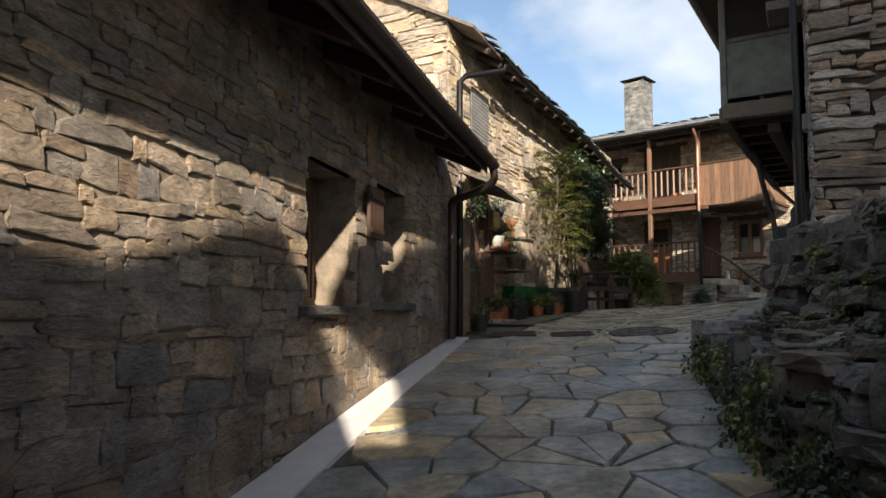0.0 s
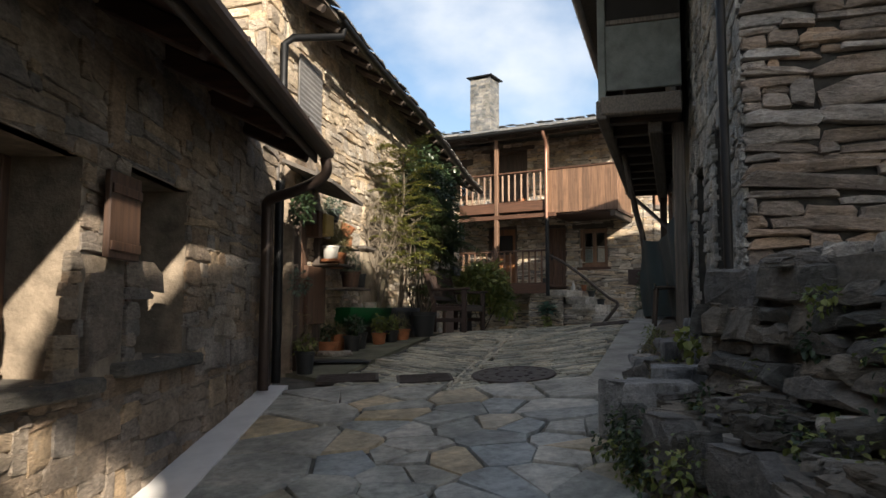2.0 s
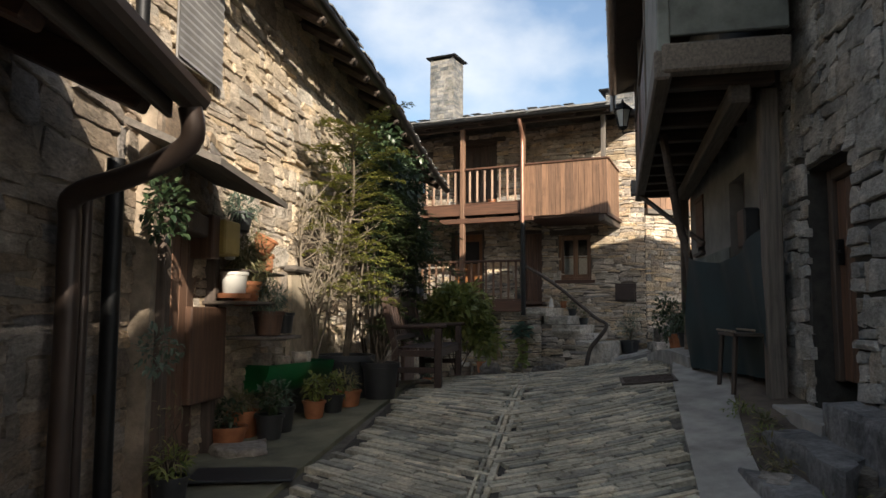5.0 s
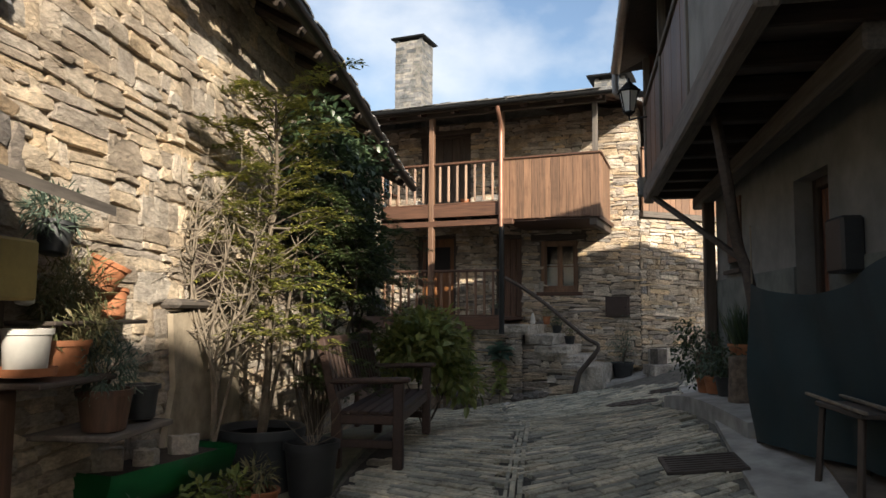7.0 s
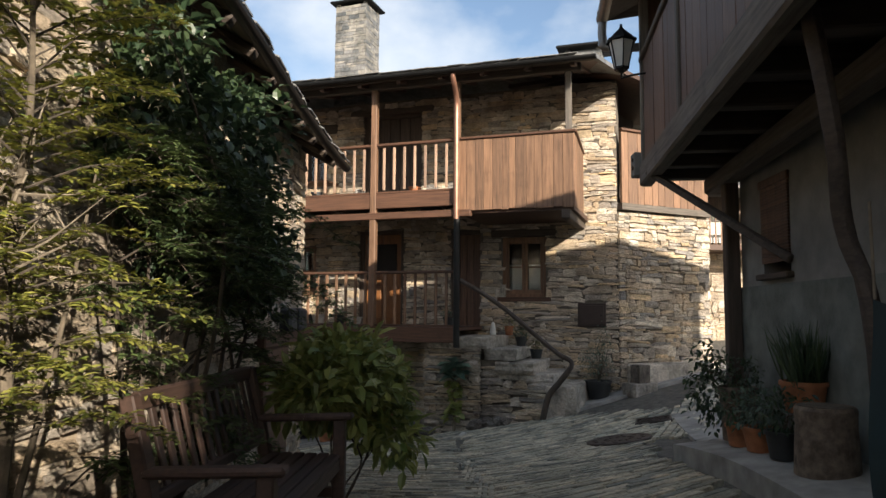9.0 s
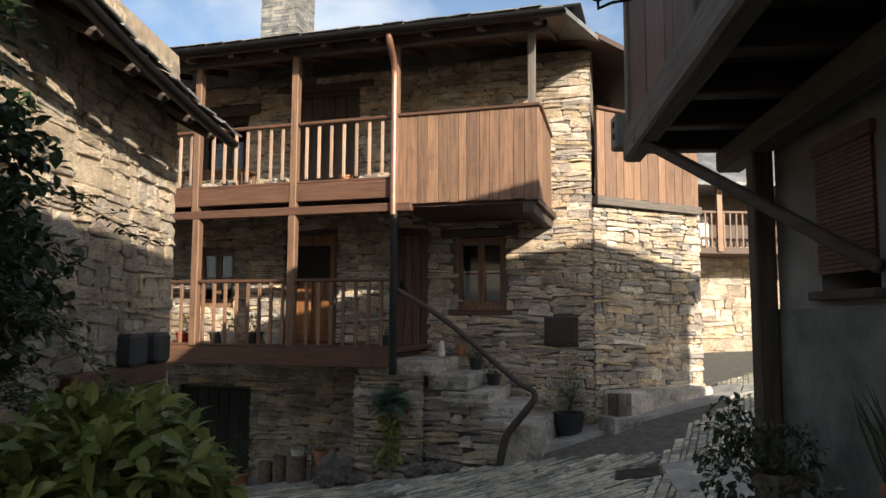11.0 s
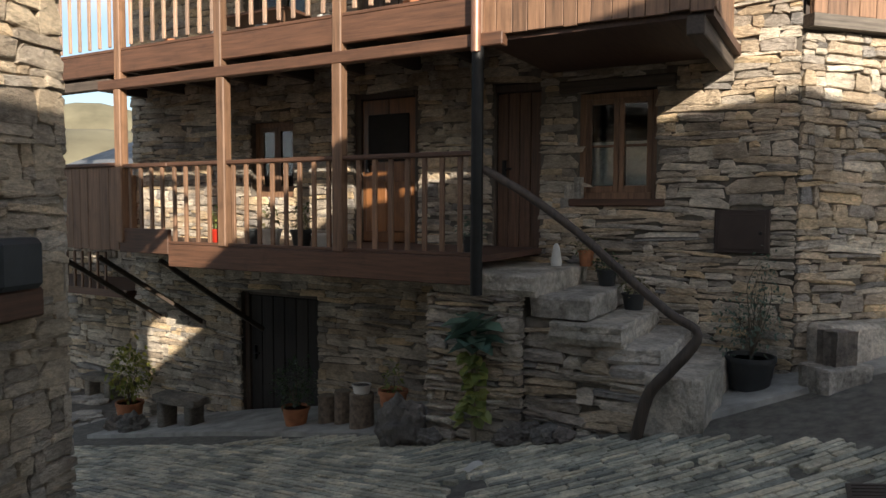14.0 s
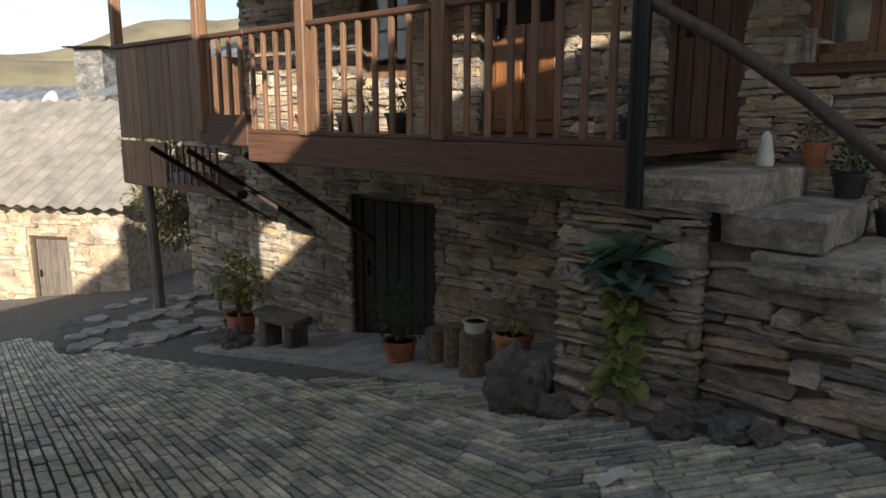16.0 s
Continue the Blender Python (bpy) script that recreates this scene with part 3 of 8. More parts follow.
def casement(parent, x0, x1, z0, z1, y, mat_f, mat_h, bars=1, cross=1, glass_mat=None):
    """A window of two leaves: frame, leaves with panes."""
    w = part("window", MB().box(x0, x0 + 0.07, y, y + 0.08, z0, z1, 0.006).box(x1 - 0.07, x1, y, y + 0.08, z0, z1, 0.006)
             .box(x0 + 0.07, x1 - 0.07, y, y + 0.08, z1 - 0.07, z1, 0.006).box(x0 + 0.07, x1 - 0.07, y - 0.01, y + 0.08, z0, z0 + 0.08, 0.006), mat_f, parent, "brown wooden casement window")
    mid, ix0, ix1, iz0, iz1 = (x0 + x1) / 2, x0 + 0.07, x1 - 0.07, z0 + 0.08, z1 - 0.07
    for a, b in ((ix0 + 0.004, mid - 0.002), (mid + 0.002, ix1 - 0.004)):
        leaf = MB()
        t = 0.055
        leaf.box(a, a + t, y + 0.012, y + 0.06, iz0, iz1, 0.004).box(b - t, b, y + 0.012, y + 0.06, iz0, iz1, 0.004)
        leaf.box(a + t, b - t, y + 0.012, y + 0.06, iz1 - t, iz1, 0.004).box(a + t, b - t, y + 0.012, y + 0.06, iz0, iz0 + t + 0.02, 0.004)
        for k in range(cross):
            zz = iz0 + (iz1 - iz0) * (k + 1) / (cross + 1)
            leaf.box(a + t, b - t, y + 0.02, y + 0.05, zz - 0.014, zz + 0.014, 0.003)
        part("window_frame", leaf, mat_f, w)
        for k in range(cross + 1):
            za, zb = iz0 + (iz1 - iz0) * k / (cross + 1), iz0 + (iz1 - iz0) * (k + 1) / (cross + 1)
            part("pane", MB().box(a + t - 0.01, b - t + 0.01, y + 0.033, y + 0.038, za, zb), M_GLASS, w)
    return w


def rough_slab_flat(x0, x1, z0, z1):
    """An uneven dressed stone set almost flush in the wall."""
    r = random.Random(int(x0 * 100 + z0 * 10))
    v, f = stone_shape(int(x0 * 37 + z0 * 11), 14)
    m = Matrix.Translation(((x0 + x1) / 2, 0, (z0 + z1) / 2)) @ Matrix.Diagonal((x1 - x0, 0.04, z1 - z0, 1))
    return MB().add(v, [tuple(reversed(q)) for q in f], m)


M_LACE = mat_plain("lace curtain", (0.62, 0.62, 0.58), 0.9, vary=0.3, scale=30, relief=0.3)
for hx0, hx1, hz0, hz1 in WIN_A:
    casement(wall_a, hx0, hx1, hz0, hz1, 0.36, M_DOOR, M_DOOR, cross=2)
    part("sill", MB().box(hx0 - 0.12, hx1 + 0.16, -0.10, 0.40, hz0 - 0.075, hz0 + 0.004, 0.015), M_DRY, wall_a, "rough dark stone window sill")
    part("lintel", MB().box(hx0 - 0.15, hx1 + 0.15, -0.012, 0.10, hz1, hz1 + 0.2, 0.02), M_WALL_A, wall_a, "rough stone lintel")
    part("curtain", MB().box(hx0 + 0.1, hx1 - 0.1, 0.47, 0.475, hz0 + 0.05, hz1 - 0.05), M_LACE, wall_a)
part("quoin", rough_slab_flat(6.36, 6.72, 1.62, 2.12), M_WALL_A, wall_a, "pale dressed stone between the windows")
part("quoin", rough_slab_flat(6.50, 6.66, 2.80, 3.20), M_WALL_A, wall_a, "pale narrow dressed stone")
shutter = part("shutter", MB().box(6.40, 6.76, -0.10, -0.065, 2.16, 2.62, 0.006), M_DOOR, wall_a, "brown boarded shutter on iron hinges")
for z in (2.2, 2.5):
    part("batten", MB().box(6.41, 6.75, -0.113, -0.101, z, z + 0.05, 0.003), M_DOOR, shutter)
part("hinge", MB().box(6.74, 6.80, -0.09, -0.03, 2.22, 2.27, 0.004), M_BLACKMETAL, shutter)
part("hinge", MB().box(6.74, 6.80, -0.09, -0.03, 2.5, 2.55, 0.004), M_BLACKMETAL, shutter)

# the boarded door beyond the pipes
door_a = part("door", MB().box(10.62, 11.68, -0.03, 0.01, 1.2, 2.95), M_DOOR, house_a, "dark brown boarded door")
for i in range(6):
    part("board", MB().box(10.62 + 0.1767 * i + 0.004, 10.62 + 0.1767 * (i + 1) - 0.004, -0.06, -0.03, 1.25, 2.93, 0.006), M_DOOR, door_a)
part("door_handle", MB().box(11.45, 11.49, -0.1, -0.06, 1.95, 2.2, 0.008), M_BLACKMETAL, door_a)
part("door_frame", MB().box(10.5, 10.62, -0.17, 0.02, 1.15, 2.95, 0.01).box(11.68, 11.8, -0.17, 0.02, 1.15, 2.95, 0.01).box(10.46, 11.84, -0.19, 0.02, 2.95, 3.1, 0.012), M_DARK_V, house_a)
part("canopy", MB().add([(9.95, -0.62, 3.20), (11.45, -0.74, 3.18), (11.6, -0.1, 3.40), (9.95, -0.1, 3.42), (9.95, -0.62, 3.24), (11.45, -0.74, 3.22), (11.6, -0.1, 3.44), (9.95, -0.1, 3.46)],
     [(3, 2, 1, 0), (4, 5, 6, 7), (0, 1, 5, 4), (1, 2, 6, 5), (2, 3, 7, 6), (3, 0, 4, 7)]), M_GREYWOOD, house_a, "weathered plank canopy over the door")

white_strip = tagged(part("white_strip", strip_sheet([A @ Vector((-3, -0.02, 0)), A @ Vector((9.75, -0.02, 0))], [A @ Vector((-3, -0.56, 0)), A @ Vector((9.7, -0.27, 0))], 30, 0.025), M_WHITE),
                     "white-painted concrete strip along the stone wall", "strip", kind="structure")

# ================= house B: tall ochre house =================
house_b = thing("ochre_stone_house", B, "tall ochre rubble house with sagging eaves and worn gutter", "house")
BL = 10.25
wall_b = part("wall", wall_core(0, BL, -0.8, 5.75, 0, 0.6), M_MORTAR_B, house_b, "ochre rubble wall in thick mortar")
gable_b = part("gable", MB().box(0.0, 0.5, 0.6, 5.5, 1.0, 6.4), M_MORTAR_B, house_b)
end_b = part("end_wall", MB().box(BL - 0.5, BL, 0.6, 5.5, -1, 5.8), M_MORTAR_B, house_b)
GUT_B = lambda x: 5.45 - 0.055 * x - 0.05 * math.sin(x * 0.9)
OV = -0.48
nb = 36
rb = MB()
for d in (0.0, 0.05):
    for i in range(nb + 1):
        x = -0.14 + (BL + 0.64) * i / nb
        rb.v += [(x, OV, GUT_B(x) + 0.06 + d), (x, 1.2, GUT_B(x) + 0.95 + d), (x, 3.0, GUT_B(x) + 1.9 + d)]
k = 3 * (nb + 1)
rb.f += [(3 * i + j, 3 * i + j + 1, 3 * i + j + 4, 3 * i + j + 3) for i in range(nb) for j in (0, 1)]
rb.f += [(k + 3 * i + j, k + 3 * i + j + 3, k + 3 * i + j + 4, k + 3 * i + j + 1) for i in range(nb) for j in (0, 1)]
rb.f += [(3 * i, 3 * i + 3, k + 3 * i + 3, k + 3 * i) for i in range(nb)] + [(0, k, k + 1, 1), (1, k + 1, k + 2, 2), (3 * nb, 3 * nb + 1, k + 3 * nb + 1, k + 3 * nb), (3 * nb + 1, 3 * nb + 2, k + 3 * nb + 2, k + 3 * nb + 1)]
roof_b = part("roof", rb, M_GREYWOOD, house_b, "old boarded eaves under slates")
rr = random.Random(11)
for i in range(18):
    x = 0.5 + 0.56 * i
    part("rafter", MB().tube([(x, OV + 0.03, GUT_B(x) - 0.0), (x + rr.uniform(-0.03, 0.03), 0.5, GUT_B(x) + 0.53)], [0.055, 0.06], 7, True, 0.12), M_DARK_Y, roof_b)
sl_v = [[MB().box(-0.17, 0.17, -0.02, 0.42, 0.0, 0.02, 0.005), MB().add([(-0.16, -0.02, 0), (0.15, 0.01, 0), (0.17, 0.4, 0.0), (-0.15, 0.42, 0), (-0.15, -0.01, 0.02), (0.14, 0.02, 0.02), (0.16, 0.39, 0.02), (-0.14, 0.41, 0.02)],
         [(3, 2, 1, 0), (4, 5, 6, 7), (0, 1, 5, 4), (1, 2, 6, 5), (2, 3, 7, 6), (3, 0, 4, 7)])][j].mesh("slate", M_ROOF) for j in (0, 1)]
for r_ in range(3):
    for i in range(34):
        x = 0.35 + 0.307 * i + 0.15 * (r_ % 2)
        if x < BL + 0.4:
            part("slate", sl_v[(i + r_) % 2], None, roof_b, m=pose(x, OV - 0.06 + 0.26 * r_, GUT_B(x) + 0.125 + 0.14 * r_ + rr.uniform(-0.012, 0.02), 27 + rr.uniform(-3, 3), rr.uniform(-3, 3), rr.uniform(-5, 5)))
part("gutter", half_pipe(0.8, BL + 0.1, OV - 0.06, lambda x: GUT_B(x) + 0.02, 0.06), M_BLACKMETAL, roof_b, "dark worn half-round gutter")
part("downpipe", MB().tube([(0.95, OV - 0.05, GUT_B(0.9)), (0.93, OV - 0.03, GUT_B(0.9) - 0.14), (0.35, -0.14, 5.02), (0.22, -0.1, 4.9), (0.22, -0.1, 3.5)], 0.045, 12), M_BLACKMETAL, roof_b, "dark metal drainpipe with an elbow", smooth=True)
# corrugated sheet on the wall
cs = MB()
for i in range(27):
    z = 4.2 + 0.03 * i
    cs.v += [(0.70, -0.09 + 0.012 * (i % 2), z), (1.36, -0.09 + 0.012 * (i % 2), z - 0.05)]
cs.f = [(2 * i, 2 * i + 1, 2 * i + 3, 2 * i + 2) for i in range(26)]
cs.box(0.70, 1.36, -0.074, -0.06, 4.17, 4.97)
part("panel", cs, mat_plain("galvanised sheet", (0.34, 0.33, 0.32), 0.5, 0.5, 0.3, 4, 0), house_b, "ribbed galvanised sheet panel")
part("lintel", MB().box(2.95, 4.2, -0.14, 0.05, 2.82, 2.88, 0.02), M_GREYWOOD, house_b, "thin weathered plank shelf")
part("plaster_patch", MB().prism([(2.95, 1.3), (4.15, 1.3), (4.2, 1.7), (4.12, 2.2), (4.18, 2.8), (3.5, 2.82), (2.98, 2.78), (3.05, 2.3), (2.92, 1.9)], 0.0, 0.04, Matrix(((1, 0, 0, 0), (0, 0, -1, -0.04), (0, 1, 0, 0), (0, 0, 0, 1)))), mat_plain("ochre render", (0.36, 0.30, 0.215), 0.9, vary=0.5, scale=5, relief=0.5), house_b, "stained ochre render patch")
part("beam", MB().box(8.3, 9.96, -0.12, 0.05, 2.58, 2.74, 0.015), M_RED_H, house_b, "red-brown timber beam")
part("niche", MB().box(3.36, 3.9, -0.055, -0.01, 2.9, 3.3, 0.01), M_DARK_V, house_b, "dark boarded hatch")

# ================= house C: house with two balconies =================
house_c = thing("balcony_house", C, "two-storey stone house with reddish wooden balconies and slate roof", "house")
D = 1.75
WIN_C = (0.40, 1.26, 3.26, 4.42)
DOOR_LC, WIN_LC = (-2.60, -1.62, 2.7, 4.62), (-4.40, -3.60, 3.3, 4.35)
DOOR_MC = (-0.62, -0.02, 2.62, 4.6)
DOOR_UC, WIN_UC = (-2.55, -1.25, 5.1, 7.05), (-4.5, -3.4, 5.6, 6.75)
CELLAR = (-4.62, -3.2, 0.0, 1.95)
HOLES_C = [WIN_C, DOOR_LC, WIN_LC, DOOR_UC, WIN_UC, CELLAR, DOOR_MC]
wall_c = part("wall", wall_core(-6.9, 2.58, -0.8, 7.3, D, D + 0.5, HOLES_C), M_MORTAR_C, house_c, "coursed brown and ochre stone wall")
# black sheet behind the openings, painted to stand for unlit rooms
part("inside", MB().box(-5.7, 2.5, D + 0.9, D + 0.95, -0.8, 7.2), M_ROOM_SHADE, house_c)
part("end_wall", MB().box(-6.9, -6.4, D + 0.5, D + 6, -1, 7.3), M_MORTAR_C, house_c)
part("back_wall", MB().box(-6.9, 4.0, D + 6, D + 6.4, -1, 7.3), M_MORTAR_C, house_c)
casement(wall_c, WIN_C[0], WIN_C[1], WIN_C[2], WIN_C[3], D + 0.10, M_RED_V, M_RED_H, cross=1)
part("window_sill", MB().box(0.33, 1.36, D - 0.06, D + 0.2, 3.19, 3.27, 0.01), M_RED_H, wall_c)
part("lintel", MB().box(0.2, 1.45, D - 0.05, D + 0.15, 4.42, 4.55, 0.015), M_DARK_H, wall_c)
part("curtain", MB().box(0.5, 0.78, D + 0.24, D + 0.245, 3.36, 3.9), M_LACE, wall_c)
part("curtain", MB().box(0.88, 1.16, D + 0.24, D + 0.245, 3.36, 3.9), M_LACE, wall_c)
casement(wall_c, WIN_LC[0], WIN_LC[1], WIN_LC[2], WIN_LC[3], D + 0.10, M_RED_V, M_RED_H, cross=1)
casement(wall_c, WIN_UC[0], WIN_UC[1], WIN_UC[2], WIN_UC[3], D + 0.20, M_DARK_V, M_DARK_H, cross=1)
part("lintel", MB().box(-4.9, -3.15, D - 0.05, D + 0.15, 6.72, 6.92, 0.03), M_DARK_H, wall_c, "charred timber lintel")
part("lintel", MB().box(-2.85, -1.0, D - 0.05, D + 0.15, 7.03, 7.15, 0.02), M_DARK_H, wall_c)


def plank_door(parent, x0, x1, z0, z1, y, mat, n, label):
    d = part("door", MB().box(x0, x1, y + 0.04, y + 0.08, z0, z1), mat, parent, label)
    for i in range(n):
        w = (x1 - x0) / n
        part("board", MB().box(x0 + w * i + 0.004, x0 + w * (i + 1) - 0.004, y, y + 0.038, z0 + 0.01, z1 - 0.01, 0.008), mat, d)
    part("door_frame", MB().box(x0 - 0.09, x0, y - 0.04, y + 0.1, z0, z1 + 0.09, 0.01).box(x1, x1 + 0.09, y - 0.04, y + 0.1, z0, z1 + 0.09, 0.01).box(x0, x1, y - 0.04, y + 0.1, z1, z1 + 0.09, 0.01), M_DARK_V, d)
    part("door_handle", MB().tube([(x0 + 0.1, y - 0.05, z0 + 1.0), (x0 + 0.2, y - 0.05, z0 + 1.0)], 0.012, 8).box(x0 + 0.08, x0 + 0.12, y - 0.05, y, z0 + 0.9, z0 + 1.1, 0.005), M_BLACKMETAL, d)
    return d


dlc = plank_door(wall_c, -2.52, -1.70, 2.72, 4.55, D + 0.08, M_ORANGE, 2, "varnished orange-brown panelled door")
part("door_panel", MB().box(-2.46, -2.14, D + 0.06, D + 0.09, 2.85, 3.5, 0.012), M_ORANGE, dlc)
part("door_panel", MB().box(-2.08, -1.76, D + 0.06, D + 0.09, 2.85, 3.5, 0.012), M_ORANGE, dlc)
part("pane", MB().box(-2.42, -1.80, D + 0.06, D + 0.085, 3.75, 4.35, 0.01), M_ROOM_SHADE, dlc)
plank_door(wall_c, -2.45, -1.35, 5.1, 6.98, D + 0.15, M_DARK_V, 5, "dark boarded door")
plank_door(wall_c, -0.60, -0.04, 2.62, 4.5, D + 0.1, M_DOOR, 4, "dark brown narrow door")
# cellar door near black: the deep shade under the balcony is in its colour
plank_door(wall_c, -4.55, -3.27, 0.05, 1.9, D + 0.12, mat_wood("shade-darkened door board", (0.02, 0.016, 0.013), "z", 0.8), 6, "dark cellar door")
meter = part("meter_cover", MB().box(1.85, 2.36, D - 0.05, D + 0.02, 2.73, 3.16, 0.01).box(1.89, 2.32, D - 0.06, D - 0.05, 2.77, 3.12, 0.006), mat_plain("brown sheet metal", (0.055, 0.04, 0.035), 0.45, 0.5, 0.2, 4, 0), house_c, "dark brown metal meter cover")
part("knob", MB().box(2.26, 2.29, D - 0.075, D - 0.06, 2.92, 2.95, 0.004), M_BLACKMETAL, meter)


def board_panel(parent, name, pts, z0, z1, n, mat, label, y_at=0.0, seed=3, lowcut=0.0):
    """Upright boards along a line from a to b."""
    a, b = Vector(pts[0]), Vector(pts[1])
    d = b - a
    nrm = Vector((d.y, -d.x, 0)).normalized()
    back = MB().beam((*(a + d * 0.0 - nrm * 0.03).xy, (z0 + z1) / 2), (*(b - nrm * 0.03).xy, (z0 + z1) / 2), 0.02, z1 - z0 - 0.02, 0)
    p = part(name, back, mat, parent, label)
    r = random.Random(seed)
    cuts = [0.0]
    for i in range(n):
        cuts.append(cuts[-1] + r.uniform(0.75, 1.25))
    cuts = [c / cuts[-1] for c in cuts]
    ang = math.atan2(d.y, d.x)
    for c0, c1 in zip(cuts, cuts[1:]):
        q0, q1 = a + d * c0, a + d * c1
        w = (q1 - q0).length
        m = Matrix.Translation((q0.x, q0.y, 0)) @ Matrix.Rotation(ang, 4, "Z")
        part("board", MB().box(0.003, w - 0.003, -0.012 - r.uniform(0, 0.006), 0.012, z0 + r.uniform(-0.012, 0.012), z1, 0.004, m), mat, p)
    return p


# balconies
def balcony(name, label, segments, deck_z, fascia, rail_z, x0, x1, y0=0.0, bars=(), posts=(), post_top=0.0):
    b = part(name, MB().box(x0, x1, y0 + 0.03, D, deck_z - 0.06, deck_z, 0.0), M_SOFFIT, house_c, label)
    part("fascia", MB().box(x0, x1, y0 - 0.03, y0 + 0.03, fascia[0], fascia[1], 0.008), M_RED_H, b)
    part("handrail", MB().box(x0, x1, y0 - 0.035, y0 + 0.04, rail_z - 0.05, rail_z, 0.012), M_RED_H, b, "reddish handrail")
    part("bottom_rail", MB().box(x0, x1, y0 - 0.025, y0 + 0.03, fascia[1] + 0.003, fascia[1] + 0.04, 0.006), M_RED_H, b)
    return b


bar_u = MB().box(-0.022, 0.022, -0.014, 0.014, 5.13, 5.89, 0.004).mesh("baluster", mat_wood("pale worn baluster", (0.40, 0.27, 0.19), "z", 0.6))
bar_l = MB().box(-0.024, 0.024, -0.016, 0.016, 2.74, 3.64, 0.004).mesh("baluster", M_RED_V)
upper = balcony("upper_balcony", "reddish wooden upper balcony", (), 5.08, (4.80, 5.06), 5.97, -6.75, 0.02)
x = -6.6
while x < -0.05:
    if all(abs(x - p) > 0.09 for p in (-6.7, -4.82, -3.15, -1.5)):
        part("baluster", bar_u, None, upper, m=pose(x, 0.0, 0))
    x += 0.196
for px in (-6.7, -4.85, -3.15, -1.5, 0.06):
    part("post", MB().box(px - 0.055, px + 0.055, -0.05, 0.06, 4.66, 7.0, 0.01), M_RED_V, upper)
part("wall_plate", MB().box(-6.9, 2.2, -0.06, 0.06, 6.95, 7.08, 0.01), M_DARK_H, upper)
for i in range(9):
    part("joist", MB().box(-6.6 + 0.82 * i, -6.5 + 0.82 * i, 0.04, D, 4.84, 5.0, 0.006), M_DARK_Y, upper)
part("lower_beam", MB().box(-5.2, 0.32, -0.07, 0.05, 4.60, 4.72, 0.01), M_RED_H, upper, "reddish beam under the balcony")
box_c = board_panel(house_c, "boarded_balcony", ((0.10, 0, 0), (2.06, 0, 0)), 4.70, 5.93, 13, M_RED_V, "boarded reddish balcony front")
side = board_panel(box_c, "side_boards", ((2.06, 0, 0), (1.96, D, 0)), 4.72, 5.93, 8, M_RED_V, "")
part("handrail", MB().box(0.08, 2.10, -0.05, 0.05, 5.93, 5.975, 0.01), M_RED_H, box_c)
part("handrail", MB().beam((2.07, 0.0, 5.952), (1.96, D, 5.952), 0.09, 0.045, 0.008), M_RED_H, box_c)
part("floor", MB().box(0.08, 2.05, 0.05, D, 4.66, 4.74, 0.0), M_SOFFIT, box_c)
part("joist", MB().box(1.85, 1.99, 0.02, D, 4.52, 4.68, 0.01), M_DARK_Y, box_c)
part("post", MB().box(1.93, 2.03, -0.02, 0.07, 5.97, 7.0, 0.008), M_GREYWOOD_V, box_c, "greyed balcony post")

lower = balcony("lower_balcony", "reddish wooden lower balcony", (), 2.72, (2.46, 2.72), 3.69, -4.02, 0.02)
x = -3.92
while x < -0.02:
    if all(abs(x - p) > 0.09 for p in (-3.11, -1.5)):
        part("baluster", bar_l, None, lower, m=pose(x, 0.0, 0))
    x += 0.19
for px in (-4.86, -3.11, -1.5):
    part("post", MB().box(px - 0.06, px + 0.06, -0.06, 0.06, 2.72, 4.62, 0.012), M_RED_V, lower)
part("iron_post", MB().tube([(0.08, -0.06, 2.38), (0.08, -0.06, 4.6)], 0.055, 14), M_BLACKMETAL, lower, "dark round iron post", smooth=True)
part("downpipe", MB().tube(arc([(0.12, -0.42, 7.05), (0.12, -0.42, 6.9), (0.1, -0.2, 6.7), (0.08, -0.10, 6.55), (0.08, -0.10, 6.3)], 4) + [Vector((0.08, -0.10, 4.55))], 0.045, 12), M_COPPER, house_c, "copper drainpipe", smooth=True)
# stepped left part of the lower balcony
part("fascia", MB().box(-4.9, -4.02, -0.03, 0.03, 2.60, 2.90, 0.008).box(-4.9, -4.02, 0.03, D, 2.66, 2.72), M_RED_H, lower)
part("handrail", MB().box(-4.9, -4.02, -0.035, 0.04, 3.64, 3.69, 0.01), M_RED_H, lower)
bar_s = MB().box(-0.024, 0.024, -0.016, 0.016, 2.9, 3.64, 0.004).mesh("baluster", M_RED_V)
for i in range(4):
    part("baluster", bar_s, None, lower, m=pose(-4.7 + 0.19 * i, 0, 0))
lp = board_panel(lower, "boarded_front", ((-6.85, 0, 0), (-4.92, 0, 0)), 2.62, 3.66, 10, M_RED_V, "boarded balcony front")
part("handrail", MB().box(-6.9, -4.9, -0.045, 0.045, 3.66, 3.71, 0.01), M_RED_H, lp)
board_panel(lp, "side_boards", ((-6.85, D, 0), (-6.85, 0, 0)), 2.62, 3.66, 8, M_RED_V, "")
part("floor", MB().box(-6.85, -4.9, 0.03, D, 2.62, 2.70), M_SOFFIT, lp)
part("post", MB().box(-6.86, -6.75, -0.05, 0.06, 3.7, 4.66, 0.01), M_RED_V, lp)
part("wall_beam", MB().box(-6.9, -5.0, -0.06, 0.05, 4.62, 4.74, 0.01), M_DARK_H, lp)
for px in (-6.3, -5.4, -4.2):
    part("brace", MB().beam((px - 0.25, 0.2, 2.5), (px, D, 1.42), 0.06, 0.065, 0.01), M_DARK_Y, lower)

